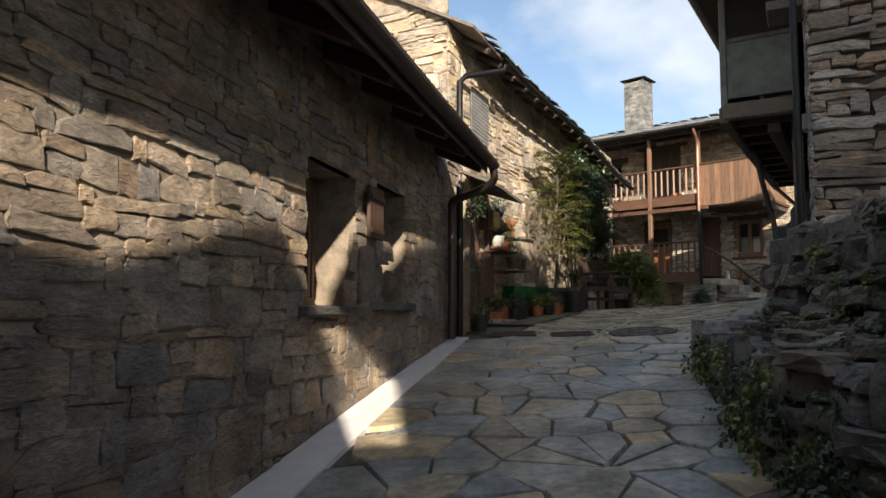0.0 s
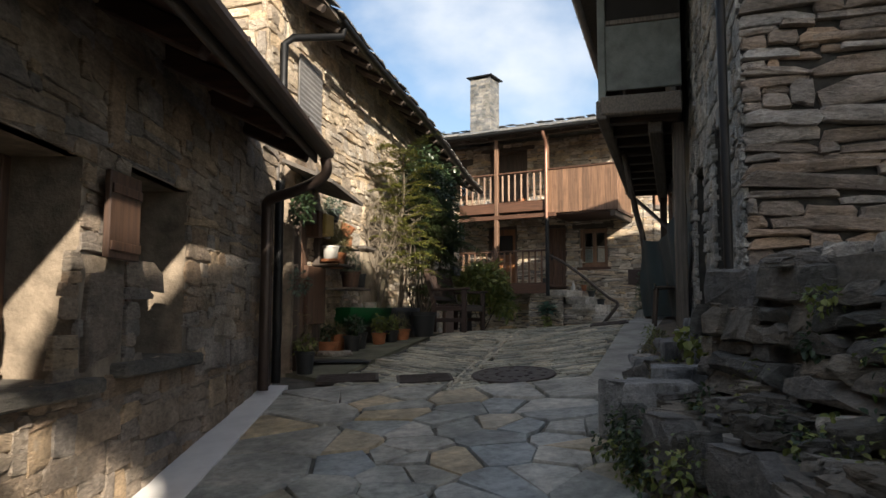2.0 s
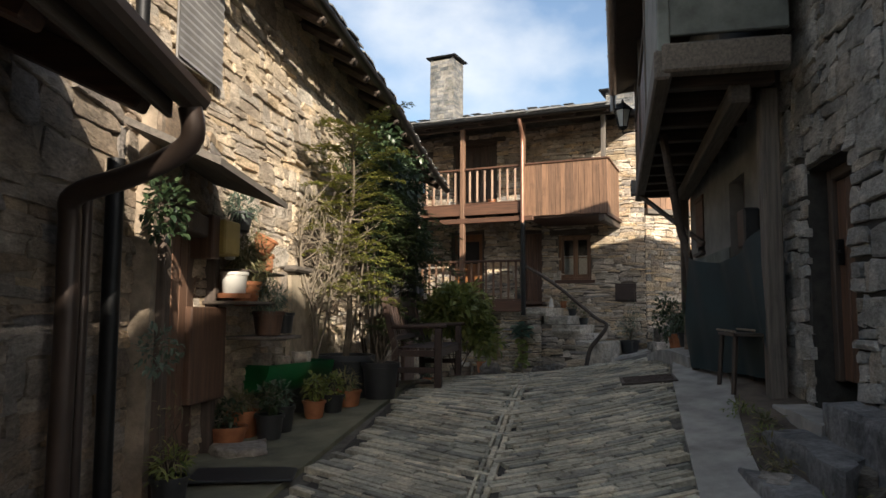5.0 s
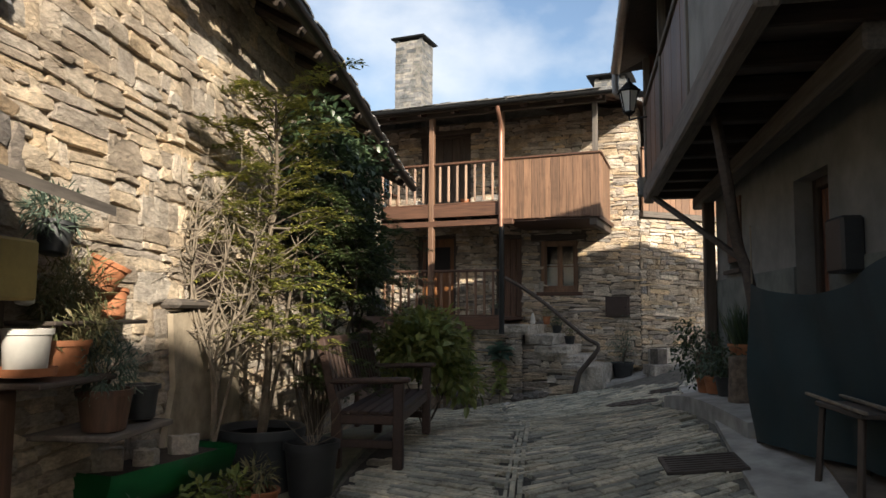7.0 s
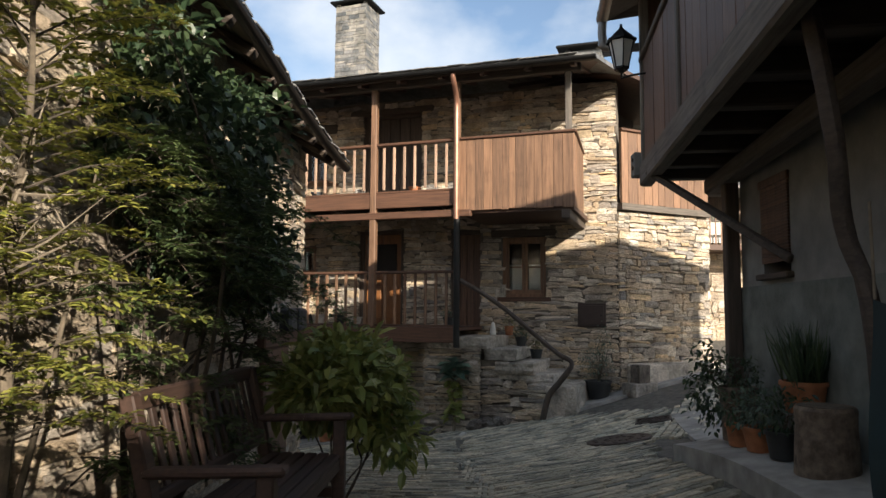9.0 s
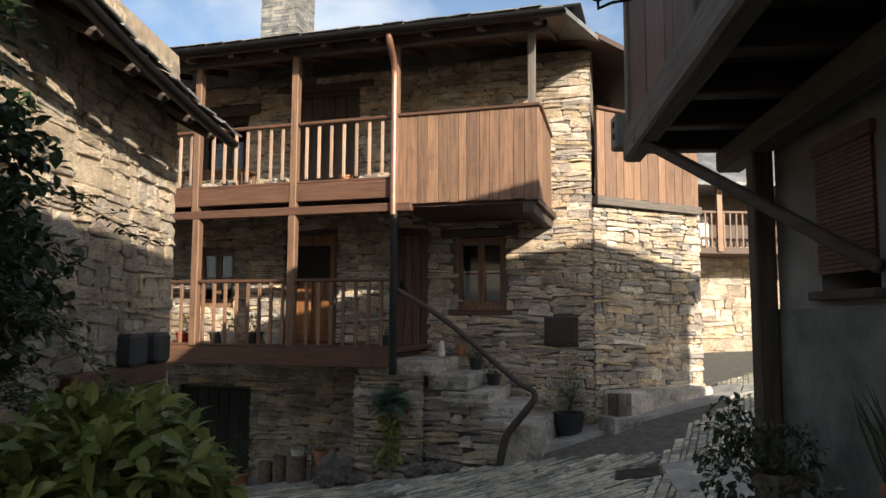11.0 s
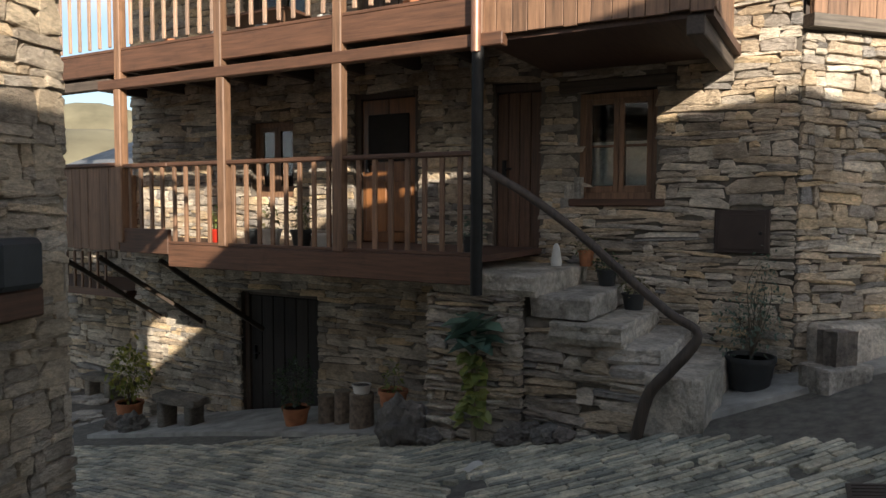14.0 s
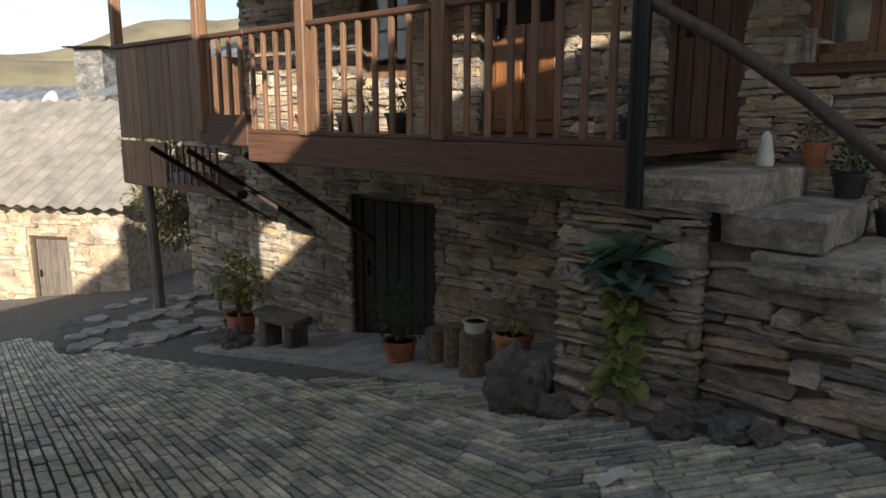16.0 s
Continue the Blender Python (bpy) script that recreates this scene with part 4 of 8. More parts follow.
# slate roof with chimney
rc = MB()
roof_c = part("roof", rc.add([(-7.1, -0.42, 7.10), (2.45, -0.42, 7.02), (3.2, 3.6, 7.5), (0.6, 3.6, 8.25), (-7.1, 3.6, 8.35), (-7.1, -0.42, 7.17), (2.45, -0.42, 7.09), (3.2, 3.6, 7.57), (0.6, 3.6, 8.32), (-7.1, 3.6, 8.42), (-7.1, 8.5, 7.0), (3.2, 8.5, 7.0)],
              [(4, 3, 1, 0), (3, 2, 1), (5, 6, 8, 9), (6, 7, 8), (0, 1, 6, 5), (1, 2, 7, 6), (9, 8, 11, 10), (8, 7, 11)]), M_ROOF, house_c, "grey slate roof")
rs = random.Random(4)
slate_c = MB().box(-0.15, 0.15, -0.02, 0.30, 0, 0.014, 0.004).mesh("slate", M_ROOF)
slope_c = math.degrees(math.atan2(1.2, 4.02))
for r_ in range(9):
    for i in range(31):
        x = -6.95 + 0.31 * i + 0.15 * (r_ % 2)
        yy = -0.46 + 0.22 * r_
        lim = 2.45 - 0.35 * r_ * 0.22
        if x < 2.3:
            part("slate", slate_c, None, roof_c, m=pose(x, yy, 7.16 + (yy + 0.42) * 0.298 - 0.0083 * (x + 7.1) * (1 - (yy + 0.42) / 4) + rs.uniform(0.004, 0.02), slope_c + rs.uniform(-2, 2), 0, rs.uniform(-3, 3)))
# stacked slates along the ridge
for i in range(20):
    part("slate", slate_c, None, roof_c, m=pose(-6.6 + 0.36 * i, 3.5, 8.36 + rs.uniform(0, 0.05), 4 + rs.uniform(-4, 4), 0, rs.uniform(-12, 12)))
part("eave_board", MB().box(-7.1, 2.45, -0.40, -0.36, 6.97, 7.10, 0.006), M_DARK_H, roof_c)
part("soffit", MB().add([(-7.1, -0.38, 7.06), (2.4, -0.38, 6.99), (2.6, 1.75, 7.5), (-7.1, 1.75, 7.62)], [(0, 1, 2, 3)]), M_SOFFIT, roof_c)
for i in range(13):
    x = -6.9 + 0.75 * i
    part("rafter", MB().beam((x, -0.36, 6.98), (x, 1.75, 7.52), 0.09, 0.11, 0.006), M_SOFFIT, roof_c)
part("gutter", half_pipe(-7.1, 2.5, -0.49, lambda x: 7.09 - 0.0085 * (x + 7.1), 0.065, n=30), M_BLACKMETAL, roof_c, "dark metal gutter")


def slate_stack(parent, x0, x1, y0, y1, z0, z1, cap, label, seed):
    c = part("chimney", MB().box(x0 + 0.02, x1 - 0.02, y0 + 0.02, y1 - 0.02, z0, z1), M_ROOF, parent, label)
    r = random.Random(seed)
    z = z0
    rest = MB()
    while z < z1 - 0.02:
        h = r.uniform(0.05, 0.10)
        for a, b, ax in ((x0, x1, 0), (y0, y1, 1)):
            q = a
            while q < b - 0.03:
                w = min(r.uniform(0.12, 0.3), b - q)
                j = r.uniform(0, 0.012)
                if ax == 0:
                    rest.box(q + 0.003, q + w - 0.003, y0 - j, y0 + 0.05, z + 0.003, z + h - 0.003)
                else:
                    rest.box(x1 - 0.05, x1 + j, q + 0.003, q + w - 0.003, z + 0.003, z + h - 0.003)
                    rest.box(x0 - j, x0 + 0.05, q + 0.003, q + w - 0.003, z + 0.003, z + h - 0.003)
                q += w
        z += h
    tagged(part("stonework", rest, M_ROOF, c), kind="stuff")
    part("cap", MB().box(x0 - cap, x1 + cap, y0 - cap, y1 + cap, z1 + 0.08, z1 + 0.13, 0.01), M_BLACKMETAL, c, "dark slate cap")
    for qx in (x0 + 0.05, x1 - 0.05):
        for qy in (y0 + 0.05, y1 - 0.05):
            part("leg", MB().box(qx - 0.04, qx + 0.04, qy - 0.04, qy + 0.04, z1 - 0.01, z1 + 0.09), M_ROOF, c)
    return c


slate_stack(house_c, -3.52, -2.78, 2.25, 2.95, 7.3, 9.72, 0.10, "tall chimney of grey slate", 5)
slate_stack(house_c, 1.55, 2.25, 2.4, 2.9, 7.5, 8.15, 0.16, "low slate chimney with overhanging slab", 6)

# second part of the house: wall turned away, with a boarded loggia above
C2 = C @ axes((2.58, D), 1.0, 1.05)
wing = thing("house_wing", C2, "stone house wing with a boarded loggia under the roof", "house")
wall_c2 = part("wall", wall_core(0, 2.3, 0.2, 5.0, 0, 0.5), M_MORTAR_C, wing, "coursed brown stone wall")
part("end_wall", MB().box(1.85, 2.3, 0.5, 5, 0.2, 5.0), M_MORTAR_C, wing)
lg = board_panel(wing, "loggia_front", ((0.02, -0.10, 0), (2.2, -0.10, 0)), 4.98, 6.32, 12, M_RED_V, "reddish boarded loggia front", seed=8)
part("handrail", MB().box(0.0, 2.24, -0.16, -0.05, 6.32, 6.37, 0.01), M_RED_H, lg)
board_panel(lg, "side_boards", ((2.2, -0.10, 0), (2.2, 2.5, 0)), 4.98, 6.32, 10, M_RED_V, "")
part("floor", MB().box(0, 2.24, -0.14, 3, 4.86, 4.98), M_GREYWOOD, wing)
part("back_boards", MB().box(0, 2.25, 2.0, 2.1, 4.9, 7.6), M_DARK_V, wing)
part("cheek_wall", MB().box(-0.12, 0.0, 0.55, 2.0, 4.9, 7.4), M_MORTAR_C, wing)
part("roof", MB().add([(-0.3, -0.5, 7.25), (2.55, -0.45, 6.72), (2.55, 3.2, 7.5), (-0.3, 3.2, 8.0), (-0.3, -0.5, 7.33), (2.55, -0.45, 6.80), (2.55, 3.2, 7.58), (-0.3, 3.2, 8.08)],
     [(3, 2, 1, 0), (4, 5, 6, 7), (0, 1, 5, 4), (1, 2, 6, 5), (2, 3, 7, 6), (3, 0, 4, 7)]), M_SOFFIT, wing, "boarded roof underside")
part("post", MB().box(2.1, 2.2, -0.1, 0.0, 6.37, 6.85, 0.008), M_RED_V, wing)
plinth = part("plinth", MB().box(0.15, 2.2, -0.32, 0.02, 0.8, 2.08, 0.04), M_STEP, wing, "low stone plinth bench")

# stairs
stairs = thing("stone_stairs", C, "rough grey stone stairs up to the balcony", "stairs")
base = part("base", MB().box(-0.55, 0.40, 0.22, D, 0.5, 2.36), M_MORTAR_C, stairs, "drystone flank of the stairs")
for x0, x1, y0, z1 in ((0.40, 0.98, 0.34, 2.16), (0.98, 1.32, 0.34, 1.95), (1.32, 1.72, 0.36, 1.76)):
    part("base", MB().box(x0, x1, y0, D, 0.5, z1), M_MORTAR_C, stairs)


def rough_slab(x0, x1, y0, y1, z0, z1, seed, j=0.03):
    r = random.Random(seed)
    n = 20
    out = []
    for k in range(n):
        q = 2 * math.pi * (k + 0.5) / n
        c, s = math.cos(q), math.sin(q)
        e = 1 / max(abs(c) ** 16 + abs(s) ** 16, 1e-6) ** 0.0625
        out.append((x0 + (x1 - x0) * (0.5 + 0.5 * c * e) + r.uniform(-j, j), y0 + (y1 - y0) * (0.5 + 0.5 * s * e) + r.uniform(-j, j)))
    cx, cy = (x0 + x1) / 2, (y0 + y1) / 2
    h = z1 - z0
    rings = [(0.97, z0), (1.0 + r.uniform(-0.03, 0.02), z0 + h * 0.3), (1.0 + r.uniform(-0.02, 0.01), z0 + h * 0.6), (1.0, z1 - 0.02), (0.97, z1)]
    v = [(cx + (x - cx) * k + r.uniform(-j, j) * 0.3, cy + (y - cy) * k + r.uniform(-j, j) * 0.3, z + r.uniform(-0.006, 0.006)) for k, z in rings for x, y in out]
    f = [(i * n + k, i * n + (k + 1) % n, (i + 1) * n + (k + 1) % n, (i + 1) * n + k) for i in range(len(rings) - 1) for k in range(n)]
    f += [tuple(reversed(range(n))), tuple(range((len(rings) - 1) * n, len(rings) * n))]
    return MB().add(v, f)


for i, (x0, x1, y0, z0, z1) in enumerate([(-0.52, 0.05, 0.16, 2.36, 2.56), (0.02, 0.58, 0.14, 2.36, 2.56), (0.42, 1.02, 0.24, 2.17, 2.37), (0.62, 1.34, 0.22, 1.96, 2.15), (1.14, 1.68, 0.30, 1.80, 1.96), (1.52, 2.05, 0.20, 1.05, 1.78)]):
    part("step", rough_slab(x0, x1, y0, D - 0.02, z0, z1, 20 + i), M_STEP, stairs, "rough grey stone tread")
handrail = tagged(part("handrail", MB().tube([C @ Vector(p) for p in arc([(0.12, 0.0, 3.52), (0.5, 0.05, 3.3), (0.95, 0.1, 2.98), (1.4, 0.12, 2.6), (1.75, 0.12, 2.32), (1.98, 0.12, 2.16), (1.78, 0.10, 1.86), (1.6, 0.10, 1.62), (1.5, 0.10, 1.2)], 5)], [0.038] * 26 + [0.042, 0.046, 0.048, 0.048, 0.046, 0.05, 0.05, 0.05, 0.05, 0.05, 0.05, 0.05, 0.05, 0.05, 0.05][:15], 10, True, 0.06), M_DARK_V, smooth=True), "dark crooked branch handrail beside the stairs", "handrail")

# ================= house E: jettied house =================
house_e = thing("jettied_house", EW, "old jettied house with wooden gallery on crooked props", "house")
DOORS_E = [(7.35, 8.2, 1.6, 3.74), (5.5, 6.4, 1.6, 3.58), (2.7, 3.45, 1.8, 3.98)]
WIN_E = (0.54, 1.1, 3.30, 4.08)
wall_e = part("wall", wall_core(0, 4.9, 0.5, 6.7, 0, 0.5, [DOORS_E[2], WIN_E]), M_PLASTER, house_e, "stained grey rendered wall")
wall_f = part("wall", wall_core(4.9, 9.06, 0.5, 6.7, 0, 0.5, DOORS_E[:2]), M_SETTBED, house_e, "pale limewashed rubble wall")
# unlit rooms behind the doors and window, given as a black sheet
part("inside", MB().box(0.1, 8.9, 0.9, 0.95, 0.5, 6.8), M_ROOM_SHADE, house_e)
part("far_end_wall", MB().box(0, 0.5, 0.5, 6.2, 0.5, 6.95), M_PLASTER, house_e)
part("back_wall", MB().box(0, 9, 6.0, 6.4, 0.5, 7.1), M_PLASTER, house_e)
part("render_band", wall_core(0.0, 4.9, 1.4, 3.22, -0.02, 0.0, [DOORS_E[2]]), M_PLASTER_D, house_e, "greenish patched render band")
for x0, x1, z0, z1 in DOORS_E[:2]:
    plank_door(wall_f, x0 + 0.1, x1 - 0.1, z0 + 0.3, z1 - 0.1, 0.18, M_DOOR, 4, "brown boarded door in a stone surround")
M_CURTAIN = mat_wood("beaded curtain", (0.22, 0.09, 0.05), "z", 0.5, 0.8)
plank_door(wall_e, 2.78, 3.37, 1.8, 3.9, 0.2, M_CURTAIN, 9, "red-brown slatted door curtain")
blind = part("blind", MB().box(WIN_E[0] - 0.02, WIN_E[1] + 0.02, -0.03, 0.0, 4.05, 4.12, 0.006), M_DOOR, wall_e, "brown roller blind half lowered")
for i in range(26):
    part("slat", MB().box(WIN_E[0], WIN_E[1], -0.018, 0.0, 3.40 + 0.025 * i, 3.421 + 0.025 * i), M_DOOR, blind)
part("sill", MB().box(WIN_E[0] - 0.05, WIN_E[1] + 0.05, -0.06, 0.2, 3.26, 3.31, 0.008), M_DARK_H, wall_e)
gal = thing("wooden_gallery", EW @ pose(-0.85, -0.70, 0, 0, 0, -3.9) @ pose(0.85, 0.98, 0), "old jettied wooden gallery under dark eaves", "gallery")
# jetty: floor, edge beam, gallery
JD, J0, J1 = -0.98, -0.85, 5.7
jetty = part("jetty_floor", MB().box(J0, J1, JD + 0.06, 0.0, 4.52, 4.60), M_DARK_Y, gal, "dark old jetty floor boards")
part("edge_beam", MB().box(J0, J1 + 0.05, JD - 0.06, JD + 0.08, 4.33, 4.58, 0.02), M_GREYWOOD, jetty, "weathered edge beam")
part("end_beam", MB().box(J1 - 0.1, J1 + 0.08, JD, 0.0, 4.38, 4.62, 0.02), M_GREYWOOD, jetty, "weathered end beam")
for i in range(10):
    part("joist", MB().box(J0 + 0.15 + 0.66 * i, J0 + 0.29 + 0.66 * i, JD + 0.08, -0.05, 4.36, 4.52, 0.012), M_DARK_Y, jetty)
part("cross_beam", MB().box(J0 + 0.2, J1 - 0.3, -0.42, -0.24, 4.2, 4.36, 0.02), M_GREYWOOD, jetty)
pan = part("gallery_panel", MB().box(J1 - 0.04, J1 + 0.02, JD + 0.02, 0.0, 4.70, 5.55, 0.01), M_PLASTER_D, gal, "greenish rendered gallery panel")
part("corner_post", MB().box(J1 - 0.06, J1 + 0.04, JD - 0.03, JD + 0.07, 4.55, 6.4, 0.01), M_PLASTER_D, gal, "green-grey gallery post")
part("rail", MB().box(J1 - 0.05, J1 + 0.03, JD + 0.07, 0.0, 5.555, 5.62, 0.01), M_GREYWOOD_V, gal)
part("front_panel", MB().box(3.3, J1 - 0.06, JD - 0.02, JD + 0.03, 4.60, 6.55, 0.01), M_PLASTER, gal, "pale rendered gallery front")
# black sheet closing the gallery's open end; its colour stands for the shade within
part("upper_infill", MB().box(J1 - 0.02, J1, JD + 0.07, 0.0, 5.62, 6.6), M_ROOM_SHADE, gal)
bp = board_panel(gal, "boarded_front", ((J0 + 0.02, JD, 0), (3.28, JD, 0)), 4.60, 5.70, 18, M_DOOR, "brown boarded gallery front", seed=12)
part("handrail", MB().box(J0, 3.3, JD - 0.05, JD + 0.05, 5.70, 5.76, 0.01), M_DARK_H, bp)
for q in (J0 + 0.05, 1.2, 3.3):
    part("post", MB().box(q - 0.05, q + 0.05, JD - 0.04, JD + 0.05, 4.58, 6.4, 0.01), M_GREYWOOD_V, gal)
part("gallery_inside", MB().box(J0 + 0.1, J1 - 0.2, -0.06, -0.01, 4.6, 6.6), M_DARK_V, gal)
part("gallery_end", MB().box(J0 + 0.0, J0 + 0.04, JD + 0.05, 0.0, 4.6, 6.6), M_DOOR, gal)
e0, e1, ew = J0 - 0.3, 9.4, JD - 0.35
roof_e = part("roof", MB().add([(x, y, z + d) for d in (0.0, 0.1) for x, y, z in ((e0, ew, 6.32), (9.2, ew, 6.32), (9.2, -0.3, 6.71), (e1, -0.3, 6.71), (e1, 3.2, 7.95), (1.0, 3.2, 7.95), (e0, 6.5, 7.2), (e1, 6.5, 7.2))],
              [(5, 4, 3, 2, 1, 0), (0, 6, 5), (5, 6, 7, 4), (8, 9, 10, 11, 12, 13), (13, 14, 8), (12, 15, 14, 13), (0, 1, 9, 8), (1, 2, 10, 9), (2, 3, 11, 10), (3, 4, 12, 11), (6, 0, 8, 14), (4, 7, 15, 12), (7, 6, 14, 15)]), M_DARK_Y, gal, "dark boarded eaves under slates")
part("gutter", half_pipe(J0 - 0.35, 9.2, JD - 0.40, 6.36, 0.07), mat_plain("grey zinc", (0.22, 0.21, 0.20), 0.45, 0.6, 0.25, 5, 0), roof_e, "grey zinc gutter")
part("downpipe", MB().tube(arc([(J0 - 0.3, JD - 0.40, 6.32), (J0 - 0.3, JD - 0.40, 6.1), (J0 - 0.3, JD - 0.3, 6.0), (J0 - 0.3, -0.4, 6.0)], 4), 0.05, 12), mat_plain("grey zinc pipe", (0.2, 0.19, 0.18), 0.45, 0.6, 0.25, 5, 0), roof_e, "grey zinc drainpipe", smooth=True)
# props
prop = tagged(part("prop", MB().tube([EW @ Vector(p) for p in arc([(3.46, -0.55, level(EW, 3.46, -0.55) - 0.05), (3.44, -0.57, 2.4), (3.41, -0.60, 3.04), (3.36, -0.68, 3.4), (3.48, -0.76, 3.8), (3.5, -0.86, 4.42)], 4)], 0.045, 9, True, 0.1), M_DARK_Y, smooth=True), "crooked dark timber prop under the jetty", "prop")
part("prop_bracket", MB().beam((J0 + 0.5, JD + 0.2, 4.40), (J0 + 2.0, -0.02, 3.4), 0.06, 0.07, 0.012), M_DARK_H, house_e, "slanting dark brace")
part("prop_post", MB().box(5.0, 5.16, -0.25, -0.1, 1.5, 4.4, 0.015), M_GREYWOOD_V, house_e)
part("corner_pipe", MB().tube([(9.02, -0.14, 6.5), (9.03, -0.14, 1.6)], 0.035, 12), M_BLACKMETAL, house_e, "dark pipe at the corner", smooth=True)
part("iron_balcony", MB().box(8.3, 8.8, -0.4, 0.0, 4.72, 4.82, 0.01), M_GREYWOOD, house_e)

gable = thing("stone_gable_house", ES, "tall gable wall of long warm grey stones", "house")
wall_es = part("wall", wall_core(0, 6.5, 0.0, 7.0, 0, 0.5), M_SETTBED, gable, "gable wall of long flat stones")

# unseen block added behind the start of the walk to shade the near wall A
side_caster = thing("house_annex", A, "unseen shade caster added at the end of the low house", "house")
part("wall", MB().box(-9, -2.6, -1.25, 0.0, -2, 5.2), M_MORTAR_A, side_caster)
part("roof", MB().add([(-9.2, -1.5, 5.15), (-2.3, -1.5, 5.15), (-2.3, 0.3, 6.2), (-9.2, 0.3, 6.2), (-9.2, -1.5, 5.25), (-2.3, -1.5, 5.25), (-2.3, 0.3, 6.3), (-9.2, 0.3, 6.3)], [(3, 2, 1, 0), (4, 5, 6, 7), (0, 1, 5, 4), (1, 2, 6, 5), (2, 3, 7, 6), (3, 0, 4, 7)]), M_ROOF, side_caster)

# ================= unseen shade casters behind the camera ===
def along(profile, y0, y1):
    """A body with one outline in x and z, drawn out along y."""
    return MB().prism(profile, y0, y1, Matrix(((1, 0, 0, 0), (0, 0, 1, 0), (0, 1, 0, 0), (0, 0, 0, 1))))


# invented gabled body; its outline cuts the sun on the wall of house A
barn = thing("barn_behind", pose(0, 0, 0), "unseen gabled shade caster added behind the start of the lane", "barn")
part("wall", along([(-1.7, -3.0), (-1.7, 3.9), (-0.73, 4.85), (-0.17, 5.9), (0.2, 5.2), (0.36, 4.6), (0.36, -3.0)], -9, -4.5), M_MORTAR_C, barn)
part("roof", along([(-1.8, 3.95), (-0.73, 4.96), (-0.17, 6.05), (0.25, 5.28), (0.21, 5.2), (-0.17, 5.92), (-0.70, 4.87), (-1.75, 3.87)], -9.1, -4.45), M_ROOF, barn)
# invented tall body; its sloping top shades house A, the lane and lower wall B
back = thing("house_behind", pose(0, 0, 0), "unseen tall shade caster added behind the start of the lane", "house")
part("wall", along([(0.72, -3.0), (0.72, 6.3), (1.3, 7.9), (1.3, -3.0)], -4.8, -4.5), M_MORTAR_C, back)
part("wall", along([(1.3, -3.0), (1.3, 7.9), (3.1, 9.75), (7.0, 10.0), (7.0, -3.0)], -9, -4.5), M_MORTAR_C, back)
part("roof", along([(0.10, 5.95), (0.10, 6.2), (0.31, 6.62), (0.79, 7.25), (1.3, 8.1), (1.3, 7.9), (0.72, 6.3), (0.72, 5.9)], -4.85, -4.45), M_ROOF, back)
part("roof", along([(1.3, 7.9), (1.3, 8.1), (3.1, 10.0), (7.2, 10.25), (7.2, 10.05), (3.1, 9.8)], -9.2, -4.45), M_ROOF, back)
# added to stop sun low in the slot between the two casters
part("yard_wall", MB().box(0.38, 0.70, -4.8, -4.6, -3, 4.7), M_MORTAR_C, back)


# ================= plants =================
M_LEAF_Y = mat_leaf("yellow-green leaf", (0.11, 0.14, 0.028), (0.34, 0.32, 0.07))
M_LEAF_D = mat_leaf("dark glossy leaf", (0.024, 0.046, 0.024), (0.07, 0.105, 0.045), 0.36)
M_LEAF_M = mat_leaf("mid green leaf", (0.11, 0.16, 0.04), (0.30, 0.31, 0.09), 0.4)
M_LEAF_G = mat_leaf("grey-green leaf", (0.08, 0.12, 0.09), (0.16, 0.21, 0.15))
M_LEAF_T = mat_leaf("straw and green tuft", (0.10, 0.12, 0.05), (0.26, 0.22, 0.11))
M_LEAF_F = mat_leaf("conifer spray", (0.03, 0.055, 0.018), (0.10, 0.135, 0.042), 0.6)
M_DARKBARK = mat_plain("dark bark", (0.07, 0.055, 0.04), 0.9, vary=0.5, scale=14, relief=0.6, grain=50)
M_BARK = mat_plain("grey bark", (0.12, 0.095, 0.065), 0.9, vary=0.5, scale=14, relief=0.8, grain=50)
M_TWIG = mat_plain("pale twig", (0.20, 0.165, 0.12), 0.9, vary=0.4, scale=14, relief=0.3)


def add_leaf(mb, p, d, up, length, width):
    """A leaf of two folded halves, along d."""
    d = d.normalized()
    s = d.cross(up)
    s = s.normalized() if s.length > 1e-3 else Vector((1, 0, 0))
    n = s.cross(d)
    q = p + d * length - n * length * 0.12
    a, b = p + d * length * 0.28, p + d * length * 0.66 - n * length * 0.03
    k = len(mb.v)
    w = s * width / 2 + n * width * 0.18
    v = s * width / 2 - n * width * 0.18
    mb.v += [tuple(p), tuple(a + w), tuple(b + w * 0.85), tuple(q), tuple(b - v * 0.85), tuple(a - v), tuple(a), tuple(b)]
    mb.f += [(k, k + 6, k + 1), (k + 6, k + 7, k + 2, k + 1), (k + 7, k + 3, k + 2), (k, k + 5, k + 6), (k + 5, k + 4, k + 7, k + 6), (k + 4, k + 3, k + 7)]


def rand_dir(r):
    while True:
        v = Vector((r.uniform(-1, 1), r.uniform(-1, 1), r.uniform(-1, 1)))
        if 0.05 < v.length < 1:
            return v.normalized()


